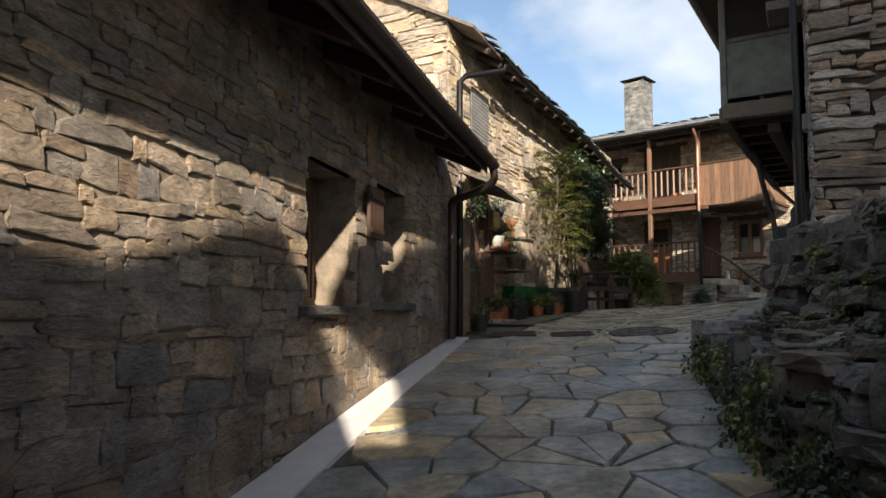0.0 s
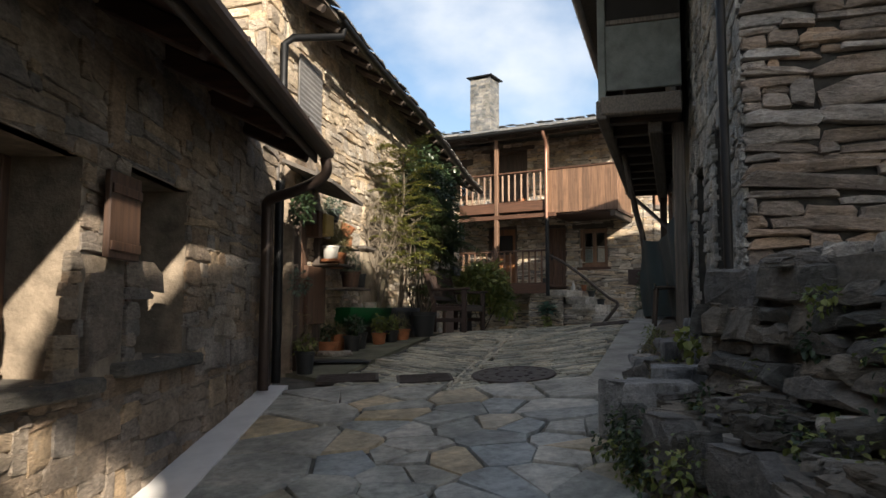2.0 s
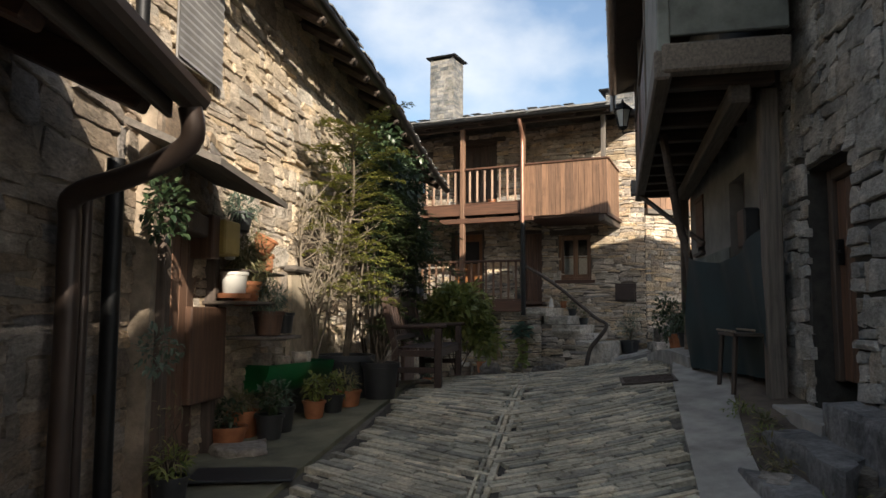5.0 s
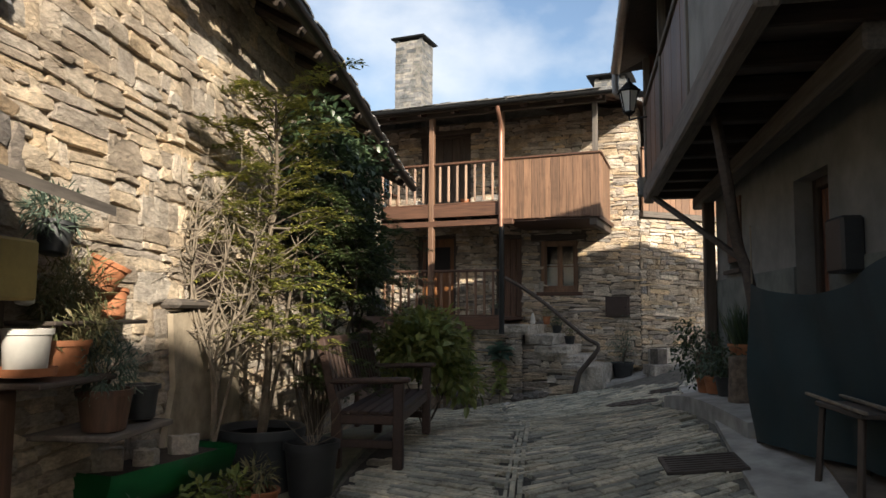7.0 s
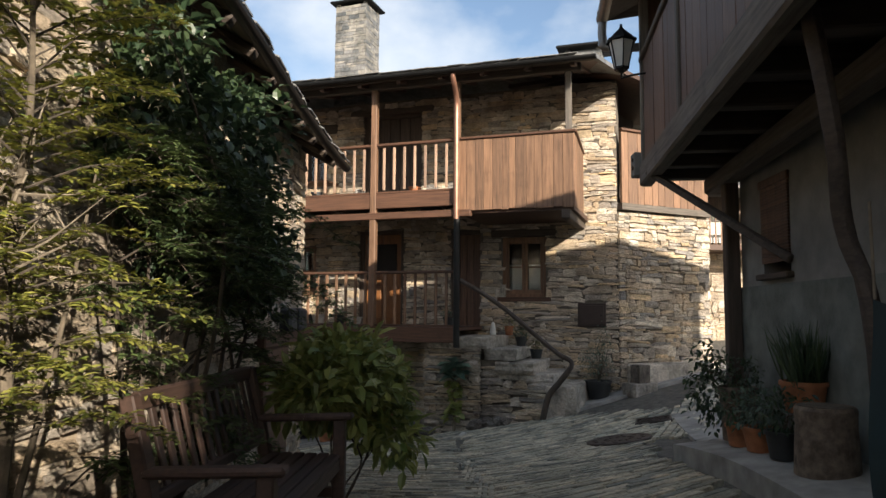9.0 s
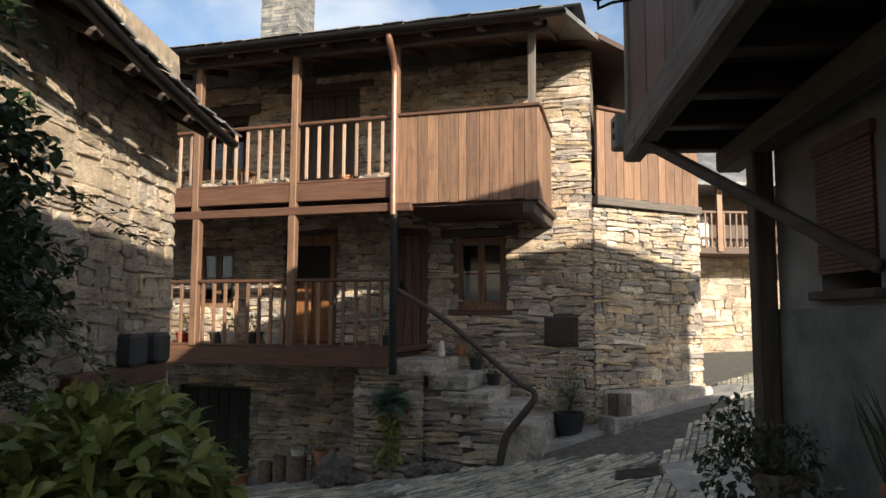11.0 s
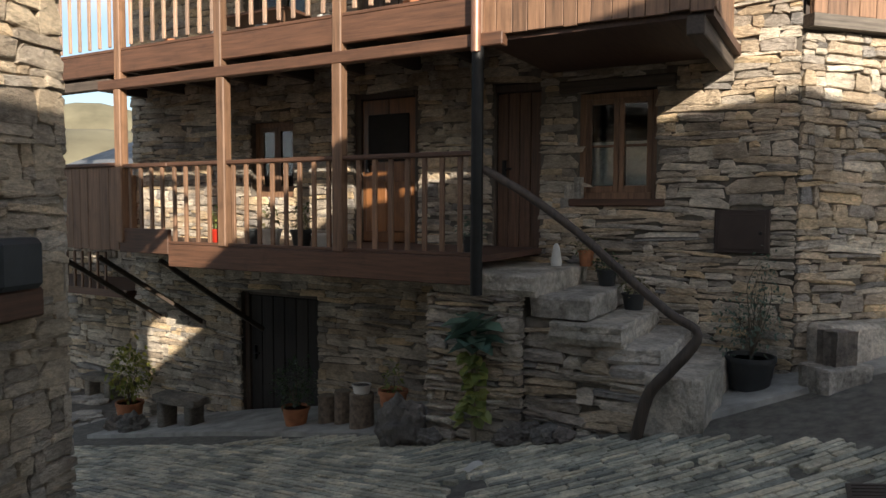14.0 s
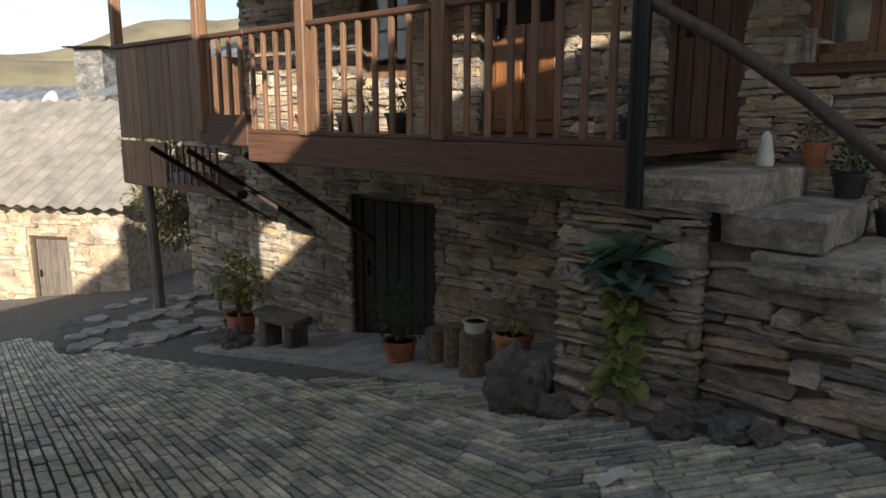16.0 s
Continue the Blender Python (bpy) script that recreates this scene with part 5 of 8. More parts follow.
def leaf_mass(r, blobs, n, length, width, droop=0.2, shell=0.55):
    """Leaves spread over uneven clumps, each (x, y, z, rx, ry, rz)."""
    mb = MB()
    vol = [b[3] * b[4] * b[5] for b in blobs]
    for b, v in zip(blobs, vol):
        for _ in range(int(n * v / sum(vol))):
            d = rand_dir(r)
            k = r.uniform(shell, 1.0) ** 0.8 * (1 + 0.22 * math.sin(5 * d.x + 3 * d.z + b[0] * 7) * math.cos(4 * d.y + b[2] * 5))
            p = Vector((b[0] + d.x * b[3] * k, b[1] + d.y * b[4] * k, b[2] + d.z * b[5] * k))
            o = (d + rand_dir(r) * 1.1 + Vector((0, 0, -droop))).normalized()
            s = r.uniform(0.6, 1.25)
            add_leaf(mb, p, o, Vector((0, 0, 1)) + rand_dir(r) * 0.5, length * s, width * s)
    return mb


def branches(r, base, tips, radius, n=7, bend=0.15):
    mb = MB()
    for tip in tips:
        a, b = Vector(base), Vector(tip)
        m1 = a.lerp(b, 0.35) + rand_dir(r) * bend * (b - a).length + Vector((0, 0, 0.08 * (b - a).length))
        m2 = a.lerp(b, 0.7) + rand_dir(r) * bend * 0.7 * (b - a).length
        pts = arc([a, m1, m2, b], 4)
        mb.tube(pts, [radius * (1 - 0.8 * i / (len(pts) - 1)) for i in range(len(pts))], n)
    return mb


def plant(name, m, label, category, mat_l, blobs, n, length, width, stems=4, stem_r=0.012, seed=1, mat_s=None, droop=0.2, shell=0.4, base=(0, 0, 0)):
    r = random.Random(seed)
    t = thing(name, m, label, category)
    tips = [(b[0] + r.uniform(-0.5, 0.5) * b[3], b[1] + r.uniform(-0.5, 0.5) * b[4], b[2] + r.uniform(-0.2, 0.6) * b[5]) for b in blobs for _ in range(max(1, stems // len(blobs)))]
    part("trunk", branches(r, base, tips, stem_r, 6), mat_s or M_BARK, t, smooth=True)
    part("crown", leaf_mass(r, blobs, n, length, width, droop, shell), mat_l, t)
    return t


# ================= pots =================
M_TERRA = mat_plain("terracotta", (0.36, 0.14, 0.06), 0.8, vary=0.4, scale=9, relief=0.3)
M_BLACKPOT = mat_plain("black plastic", (0.025, 0.027, 0.028), 0.5, vary=0.3, scale=9, relief=0)
M_GREYPOT = mat_plain("grey plastic", (0.032, 0.037, 0.04), 0.5, vary=0.25, scale=6, relief=0)
M_WHITEPOT = mat_plain("white enamel", (0.55, 0.53, 0.48), 0.4, vary=0.2, scale=7, relief=0)
M_SOIL = mat_plain("potting soil", (0.05, 0.038, 0.028), 0.95, vary=0.5, scale=30, relief=0.8)
M_GREEN = mat_plain("green enamel", (0.008, 0.11, 0.035), 0.28, vary=0.15, scale=4, relief=0)
M_LOG = mat_plain("log bark", (0.17, 0.13, 0.095), 0.95, vary=0.6, scale=16, relief=1.0, grain=35)


def pot(m, r0, r1, h, mat, label, rim=0.012, name="flower_pot", saucer=False, category="pot"):
    t = thing(name, m, label, category)
    part("body", MB().lathe([(r0 * 0.9, 0), (r0, 0.005), (r1, h * 0.86), (r1 + rim, h * 0.865), (r1 + rim, h), (r1 - 0.008, h), (r1 - 0.014, h * 0.88)], 22), mat, t, smooth=True)
    part("soil", MB().lathe([(r1 - 0.013, h * 0.80), (r1 - 0.013, h * 0.88)], 16), M_SOIL, t)
    if saucer:
        part("saucer", MB().lathe([(r0 * 1.1, -0.025), (r0 * 1.45, -0.02), (r0 * 1.5, 0.015), (r0 * 1.42, 0.012), (r0 * 1.1, -0.008)], 20), M_TERRA, t, "terracotta saucer", smooth=True)
    return t


def world_at(m, x, y, z):
    return Matrix.Translation(m @ Vector((x, y, z)))


def at_ground(m, x, y, dz=0.0):
    p = m @ Vector((x, y, 0))
    return pose(p.x, p.y, gz(p.x, p.y) + dz)


# ---- along wall B ----
tub = pot(on(2.07, 13.2, 0, 0.0), 0.24, 0.30, 0.46, M_GREYPOT, "large grey plastic tub with a young tree", 0.02, "plant_tub")
part("handle", MB().tube(arc([(0.30, -0.1, 0.36), (0.36, -0.05, 0.28), (0.36, 0.05, 0.28), (0.30, 0.1, 0.36)], 4), 0.007, 6), M_BLACKMETAL, tub)
tz = gz(2.07, 13.2) + 0.4
rt = random.Random(21)
def spray(r, limbs, leaves, a, d, ln, droop, needle=(0.035, 0.065), wide=0.017, gap=0.024):
    """A limb with flat side twigs set with needles on both sides."""
    pts = arc([a, a + d * ln * 0.5 + Vector((0, 0, 0.03)), a + d * ln + Vector((0, 0, -droop * ln))], 6)
    limbs.tube(pts, [0.006 * (1 - 0.8 * k / 12) for k in range(13)], 4)
    side = d.cross(Vector((0, 0, 1))).normalized()
    for k in range(3, 13):
        for sgn in (-1, 1):
            tl = ln * r.uniform(0.18, 0.42) * (1.15 - k / 14)
            td = (d.normalized() * 0.8 + side * sgn * r.uniform(0.5, 1.0) + rand_dir(r) * 0.25 + Vector((0, 0, -droop * 0.8))).normalized()
            limbs.tube([pts[k], pts[k] + td * tl], [0.0018, 0.001], 3)
            q = 0.01
            while q < tl:
                p = pts[k] + td * q + rand_dir(r) * 0.008
                o = td.cross(Vector((0, 0, 1))).normalized() * (1 if r.random() < 0.5 else -1)
                add_leaf(leaves, p, o + td * 0.7 + rand_dir(r) * 0.35, Vector((0, 0, 1)) + rand_dir(r) * 0.4, r.uniform(*needle), wide)
                q += gap * r.uniform(0.3, 0.7)


young = thing("young_tree", pose(2.07, 13.2, tz), "slender young tree with yellow-green needles, growing in a tub", "tree")
part("trunk", MB().tube(arc([(0, 0, 0), (0.04, 0.0, 0.6), (0.0, 0.03, 1.2), (0.06, 0.0, 1.8), (0.04, 0, 2.5)], 5), [0.036 - 0.0014 * i for i in range(21)], 8, True, 0.06), M_BARK, young, smooth=True)
part("stem", MB().tube(arc([(0.02, 0.03, 0.0), (0.12, 0.08, 0.5), (0.22, 0.18, 1.1), (0.3, 0.3, 1.7)], 5), [0.02 - 0.001 * i for i in range(16)], 7, True, 0.06), M_BARK, young, smooth=True)
limb_mb, needle_mb = MB(), MB()
for i in range(62):
    h = 0.55 + 1.95 * (i / 62) ** 0.9
    q = i * 2.4 + rt.uniform(-0.5, 0.5)
    ln = (0.80 - 0.24 * abs(h - 1.5)) * rt.uniform(0.45, 1.15)
    d = Vector((math.cos(q) + 0.12, math.sin(q) * 0.85 + 0.15, 0.25 + 0.28 * (h - 1.0) + rt.uniform(-0.1, 0.2)))
    spray(rt, limb_mb, needle_mb, Vector((0.04, 0.02, h)), d, ln, 0.18 + 0.1 * rt.random())
part("branchwork", limb_mb, M_DARKBARK, young, smooth=True)
part("crown", needle_mb, M_LEAF_Y, young, "yellow-green feathery foliage")

def clumps(m, places):
    """Clumps given by wall place u, distance from the wall, height and size, in the frame m of a thing."""
    inv = m.inverted()
    return [(*(inv @ (B @ Vector((u, -d, z)))), *s) for u, d, z, s in places]


dm = on(2.72, 14.95)
dark = plant("dark_shrub", dm, "tall dark glossy evergreen climbing the ochre wall", "shrub", M_LEAF_D,
             clumps(dm, [(5.2, 0.35, 4.15, (0.5, 0.5, 0.5)), (6.1, 0.35, 4.25, (0.55, 0.55, 0.5)), (6.9, 0.3, 4.05, (0.38, 0.4, 0.38)), (5.6, 0.45, 3.5, (0.5, 0.55, 0.5)), (6.5, 0.4, 3.4, (0.5, 0.5, 0.5)), (5.0, 0.4, 4.6, (0.35, 0.4, 0.25)), (6.4, 0.3, 4.65, (0.4, 0.4, 0.2)), (7.2, 0.3, 3.3, (0.35, 0.4, 0.35))]),
             6800, 0.085, 0.055, 10, 0.018, 5, droop=0.5, mat_s=M_DARKBARK)
fm = on(2.58, 14.15)
feather = thing("feathery_shrub", fm, "soft feathery dark green conifer branches", "shrub")
limb_mb, needle_mb = MB(), MB()
finv = fm.inverted()
for i in range(95):
    u, dd, z = rt.uniform(4.3, 6.3), rt.uniform(0.25, 0.6), rt.uniform(2.0, 3.9)
    d = B.to_3x3() @ Vector((rt.uniform(-0.4, 1.1), rt.uniform(-1.0, -0.2), rt.uniform(-0.3, 0.45)))
    spray(rt, limb_mb, needle_mb, finv @ (B @ Vector((u, -dd, z))), d, rt.uniform(0.4, 0.85) * (1.25 if z > 2.9 else 0.8), 0.3, (0.035, 0.065), 0.017, 0.026)
for i in range(5):
    p0, p1 = Vector((0.02 * i, 0, 0)), finv @ (B @ Vector((4.5 + 0.5 * i, -0.4, 3.4)))
    limb_mb.tube(arc([p0, p0.lerp(p1, 0.5) + Vector((0, 0, 0.3)), p1], 4), [0.022 - 0.002 * k for k in range(9)], 6)
part("branchwork", limb_mb, M_DARKBARK, feather, smooth=True)
part("crown", needle_mb, M_LEAF_F, feather, "dark feathery foliage")
# bare climbing shrub
bare = thing("bare_shrub", on(1.72, 13.05, 0, 0.35), "leafless pale-stemmed shrub in a black pot", "shrub")
rb_ = random.Random(9)
for i in range(6):
    q = rb_.uniform(-0.5, 1.0)
    p1, p2, p3 = Vector((0.1 * q, 0.0, 0.5)), Vector((0.25 * q - 0.02, 0.08 * q, 1.0 + 0.1 * i / 6)), Vector((0.55 * q, 0.2 * q, 1.45 + 0.3 * rb_.random()))
    bb = MB()
    stem = arc([(0, 0, 0), p1 + rand_dir(rb_) * 0.05, p2 + rand_dir(rb_) * 0.08, p3], 5)
    bb.tube(stem, [0.015 - 0.0007 * k for k in range(len(stem))], 7)
    for k in range(6, len(stem)):
        for _ in range(2):
            tip = stem[k] + rand_dir(rb_) * rb_.uniform(0.2, 0.5) + Vector((0, 0, 0.2))
            tw = arc([stem[k], stem[k].lerp(tip, 0.5) + rand_dir(rb_) * 0.05, tip], 3)
            bb.tube(tw, [0.007, 0.006, 0.006, 0.005, 0.004, 0.003, 0.002][:len(tw)], 4)
            for _ in range(2):
                t2 = tip + rand_dir(rb_) * 0.16
                bb.tube([tw[-2], t2], [0.003, 0.0015], 3)
    part("stem", bb, M_TWIG, bare, smooth=True)
pot(on(1.72, 13.05, 0, 0.18), 0.11, 0.13, 0.24, M_BLACKPOT, "black pot at the foot of the bare shrub")
shelf_b = tagged(part("stone_block", rough_slab(1.2, 1.95, 12.6, 13.45, gz(1.5, 13) - 0.05, gz(1.5, 13) + 0.18, 88), M_ROCK), "flat stone block carrying flower pots", "block")

# green barrel planter
bar_m = pose(1.34, 12.36, 1.90, 0, 0, 48)
low = gz(1.34, 12.36) - 1.90
barrel = thing("barrel_planter", bar_m, "half cut green metal barrel used as a planter", "planter")
bmesh_b = MB()
nseg, hl = 18, 0.50
ring = [(0.26 * math.cos(math.pi + math.pi * 1.0 * j / nseg), 0.26 * math.sin(math.pi + math.pi * 1.0 * j / nseg)) for j in range(nseg + 1)]
for rr_, o in ((1.0, 0), (0.955, 0)):
    k = len(bmesh_b.v)
    xs_ = [-hl, -hl + 0.03, -0.18, -0.17, 0.17, 0.18, hl - 0.03, hl]
    gs = [0.93, 1.0, 1.0, 1.03, 1.03, 1.0, 1.0, 0.93]
    for x, g in zip(xs_, gs):
        bmesh_b.v += [(x, y * rr_ * g, z * rr_ * g + 0.06) for y, z in ring]
    m_ = nseg + 1
    bmesh_b.f += [(k + i * m_ + j, k + (i + 1) * m_ + j, k + (i + 1) * m_ + j + 1, k + i * m_ + j + 1) for i in range(len(xs_) - 1) for j in range(nseg)]
    bmesh_b.f += [tuple(k + j for j in range(m_)), tuple(k + (len(xs_) - 1) * m_ + j for j in reversed(range(m_)))]
part("body", bmesh_b, M_GREEN, barrel, smooth=True)
part("soil", MB().box(-hl + 0.04, hl - 0.04, -0.23, 0.23, -0.02, 0.03, 0.01), M_SOIL, barrel)
for x in (-0.33, 0.33):
    part("stand", MB().box(x - 0.05, x + 0.05, -0.2, 0.2, low - 0.03, -0.14, 0.01), M_DRY, barrel)
for i, (dx, dy, s) in enumerate([(-0.3, 0.02, 0.09), (0.05, 0.1, 0.07), (0.25, -0.03, 0.08), (-0.1, -0.08, 0.06)]):
    p = bar_m @ Vector((dx, dy, 0.05))
    tagged(part("stone", rough_slab(p.x - s, p.x + s, p.y - s * 0.6, p.y + s * 0.6, p.z - 0.03, p.z + s * 1.1, 60 + i, 0.015), M_STEP), "pale loose stone lying in the planter", "stone", "planter stones")

bin_t = pot(on(2.38, 12.86), 0.15, 0.185, 0.37, M_BLACKPOT, "dark grey plastic bucket with dry stems", 0.015, "plant_bucket")
dry = thing("dry_stems", on(2.38, 12.86, 0, 0.32), "dry brown flower stems in a bucket", "plant")
for i in range(14):
    tip = Vector((rb_.uniform(-0.22, 0.22), rb_.uniform(-0.22, 0.22), rb_.uniform(0.15, 0.42)))
    part("stem", MB().tube(arc([(rb_.uniform(-0.06, 0.06), rb_.uniform(-0.06, 0.06), 0), tip * 0.55 + rand_dir(rb_) * 0.03, tip], 2), [0.0032, 0.003, 0.0026, 0.002, 0.0015][:5], 4), M_TWIG, dry)

# pots standing along the foot of the wall
POTS_B = [(0.98, 11.75, 0.11, 0.14, 0.22, M_TERRA, 0), (1.28, 11.78, 0.10, 0.12, 0.22, M_BLACKPOT, 1), (1.62, 12.2, 0.08, 0.10, 0.16, M_TERRA, 2), (1.82, 12.38, 0.08, 0.10, 0.17, M_BLACKPOT, 2),
          (2.0, 12.62, 0.11, 0.13, 0.16, M_TERRA, 3), (1.18, 11.55, 0.09, 0.11, 0.20, M_BLACKPOT, 4), (0.52, 9.95, 0.08, 0.10, 0.24, M_BLACKPOT, 5), (0.85, 11.45, 0.12, 0.15, 0.16, M_TERRA, 4)]
KINDS = [(M_LEAF_T, 0.10, 0.012), (M_LEAF_G, 0.05, 0.02), (M_LEAF_M, 0.06, 0.03), (M_LEAF_T, 0.09, 0.015), (M_LEAF_D, 0.06, 0.03), (M_LEAF_M, 0.07, 0.02)]
for i, (x, y, r0, r1, h, mt, kind) in enumerate(POTS_B):
    pot(on(x, y), r0, r1, h, mt, ("small black plastic pot" if mt is M_BLACKPOT else "small terracotta pot") + " on the mossy concrete edge")
    ml, ll, lw = KINDS[kind]
    plant("pot_plant", on(x, y, 0, h * 0.85), "small bushy plant growing in a pot", "plant", ml, [(0, 0, 0.09 + 0.03 * (i % 3), 0.10, 0.10, 0.10 + 0.04 * (i % 2))], 150, ll, lw, 4, 0.006, 30 + i)
tagged(part("door_mat", MB().box(-0.34, 0.34, -0.2, 0.2, 0.006, 0.026, 0.006), M_BLACKPOT, m=on(0.95, 10.55, -12)), "dark rubber mat in front of the door", "mat")
tagged(part("drain_slab", rough_slab(0.75, 1.15, 11.05, 11.45, gz(0.95, 11.2) - 0.02, gz(0.95, 11.2) + 0.05, 71), M_STEP), "flat stone slab by the door step", "slab")

# things hanging on the wall beside the door
M_YELLOW = mat_plain("yellowed box", (0.45, 0.33, 0.10), 0.6, vary=0.3, scale=4, relief=0.1)
box_y = thing("wall_box", B, "yellowed box fixed to the wall by the door", "box")
part("body", MB().box(1.14, 1.40, -0.26, -0.03, 2.84, 3.10, 0.012), M_YELLOW, box_y)
part("back_plate", MB().box(1.02, 1.14, -0.22, 0.0, 2.80, 3.12, 0.01), M_DOOR, box_y, "dark brown back plate")
tagged(part("door_lamp", MB().lathe([(0.02, 0), (0.04, 0.01), (0.04, 0.08), (0.025, 0.1)], 14), M_WHITEPOT, m=A @ pose(11.82, -0.24, 2.82)), "small white door lamp", "lamp")
tagged(part("wall_board", MB().box(0.95, 1.5, -0.12, 0.0, 1.75, 2.45, 0.01), M_DOOR, m=B), "brown board against the wall", "board")
pot(B @ pose(1.40, -0.22, 2.54), 0.085, 0.098, 0.18, M_WHITEPOT, "white enamel pot hanging on the wall", 0.01, "hanging_pot", True)
plant("pot_plant", B @ pose(1.74, -0.18, 2.80), "bushy straw-green tuft hanging on the wall", "plant", M_LEAF_T, [(0, 0, 0.08, 0.24, 0.18, 0.22), (0.08, -0.05, -0.1, 0.18, 0.14, 0.18), (-0.08, 0, 0.03, 0.18, 0.13, 0.18)], 1900, 0.075, 0.009, 6, 0.006, 45, shell=0.1)
pot(B @ pose(1.72, -0.17, 2.46), 0.09, 0.12, 0.2, M_TERRA, "terracotta pot hanging on the wall", name="hanging_pot")
for i, (x, z, r_, tilt) in enumerate([(2.0, 2.92, 0.095, 24), (2.15, 2.76, 0.075, -10), (1.62, 3.06, 0.08, 0)]):
    pot(B @ pose(x, -0.16, z, tilt, 10, 0), r_ * 0.78, r_, 0.15, M_TERRA if i < 2 else M_BLACKPOT, ("orange terracotta" if i < 2 else "black plastic") + " pot tied to the wall", name="hanging_pot")
plant("pot_plant", B @ pose(1.62, -0.16, 3.18), "dark tuft in a hanging pot", "plant", M_LEAF_G, [(0, 0, 0.08, 0.16, 0.13, 0.12)], 420, 0.07, 0.010, 4, 0.005, 47)
plant("pot_plant", B @ pose(1.85, -0.32, 2.42), "grey-green lavender in a brown pot", "plant", M_LEAF_G, [(0, 0, 0.1, 0.17, 0.16, 0.16)], 900, 0.06, 0.008, 6, 0.005, 48)
pot(B @ pose(1.85, -0.32, 2.22), 0.10, 0.125, 0.2, M_DOOR, "brown pot on an iron stand", name="flower_pot")
pot(B @ pose(2.18, -0.32, 2.23), 0.075, 0.09, 0.18, M_BLACKPOT, "black pot tied to the wall shelf", name="flower_pot")
tagged(part("pot_stand", MB().box(1.7, 2.3, -0.45, 0.0, 2.185, 2.215, 0.006), M_GREYWOOD, m=B), "plank shelf for pots on the wall", "shelf")
tagged(part("pot_stand", MB().box(1.28, 1.85, -0.38, 0.0, 2.47, 2.495, 0.006), M_DARK_H, m=B), "dark plank shelf for pots on the wall", "shelf")
tagged(part("pot_stand", MB().box(1.5, 2.3, -0.28, 0.0, 2.73, 2.75, 0.006), M_DARK_H, m=B), "narrow plank shelf for hanging pots", "shelf")
plant("wall_plant", A @ pose(10.2, -0.25, 3.0), "dark plant hanging beside the pipes", "plant", M_LEAF_D, [(0, 0, 0, 0.15, 0.14, 0.2)], 220, 0.06, 0.03, 3, 0.006, 49)
plant("wall_plant", A @ pose(10.2, -0.25, 2.2), "small reddish plant on the wall", "plant", M_LEAF_G, [(0, 0, 0, 0.12, 0.12, 0.14)], 160, 0.05, 0.02, 3, 0.006, 50)
plant("potted_stems", on(0.52, 9.95, 0, 0.2), "thin leafless stems in a black pot", "plant", M_LEAF_T, [(0, 0, 0.3, 0.1, 0.1, 0.3)], 60, 0.05, 0.01, 7, 0.006, 52)


# bench
def garden_bench(m, length):
    t = thing("garden_bench", m, "dark brown slatted wooden garden bench with armrests", "bench")
    w = mat_wood("bench timber", (0.048, 0.026, 0.018), "x", 0.6)
    for x in (0.04, length - 0.04):
        part("leg", MB().box(x - 0.04, x + 0.04, -0.03, 0.05, 0, 0.66, 0.008), w, t)
        part("leg", MB().beam((x, 0.50, 0.0), (x, 0.50, 0.44), 0.08, 0.07, 0.008), w, t)
        part("back_post", MB().beam((x, 0.50, 0.42), (x, 0.64, 1.0), 0.08, 0.07, 0.008), w, t)
        part("armrest", MB().beam((x, -0.08, 0.685), (x, 0.56, 0.665), 0.10, 0.045, 0.015), w, t)
        part("stretcher", MB().box(x - 0.03, x + 0.03, 0.05, 0.47, 0.16, 0.22, 0.006), w, t)
        part("side_rail", MB().box(x - 0.03, x + 0.03, 0.05, 0.47, 0.34, 0.41, 0.006), w, t)
    part("front_rail", MB().box(0.08, length - 0.08, 0.0, 0.04, 0.33, 0.41, 0.006), w, t)
    for i in range(6):
        part("seat_slat", MB().box(0.02, length - 0.02, 0.0 + 0.082 * i, 0.07 + 0.082 * i, 0.415, 0.44, 0.006), w, t)
    part("top_rail", MB().beam((0.08, 0.635, 0.965), (length - 0.08, 0.635, 0.965), 0.05, 0.09, 0.012), w, t)
    part("back_rail", MB().beam((0.08, 0.525, 0.54), (length - 0.08, 0.525, 0.54), 0.045, 0.06, 0.008), w, t)
    n = int(length / 0.125)
    for i in range(n):
        x = 0.12 + (length - 0.24) * i / (n - 1)
        part("back_slat", MB().beam((x, 0.53, 0.55), (x, 0.63, 0.94), 0.05, 0.018, 0.004), w, t)
    return t


garden_bench(axes((3.10, 13.15, gz(3.4, 13.8)), 0.443, 0.897), 1.75)

broad = plant("laurel_shrub", on(4.0, 15.2), "broad-leaved glossy green shrub behind the bench", "shrub", M_LEAF_M,
              [(0, 0, 0.95, 0.45, 0.45, 0.36), (0.3, 0.2, 0.75, 0.36, 0.36, 0.32), (-0.2, -0.1, 0.9, 0.36, 0.36, 0.3), (0.1, 0.3, 1.1, 0.32, 0.32, 0.22), (0.4, 0.0, 0.5, 0.26, 0.26, 0.24)],
              2300, 0.13, 0.06, 5, 0.010, 8, droop=0.35, mat_s=M_DARKBARK)
for i, (x, z) in enumerate([(9.14, 2.70), (9.62, 2.70)]):
    tagged(part("wall_hood", MB().box(x, x + 0.31, -0.16, 0.0, z + 0.04, z + 0.31, 0.03), M_GREYPOT, m=B), "dark grey rounded box standing on the beam", "box", "boxes on the beam")
tagged(part("dark_shelf_plant", MB().box(8.4, 9.3, -0.1, -0.02, 1.2, 2.57, 0.02), M_DOOR, m=B), "brown boarded hatch under the beam", "hatch")

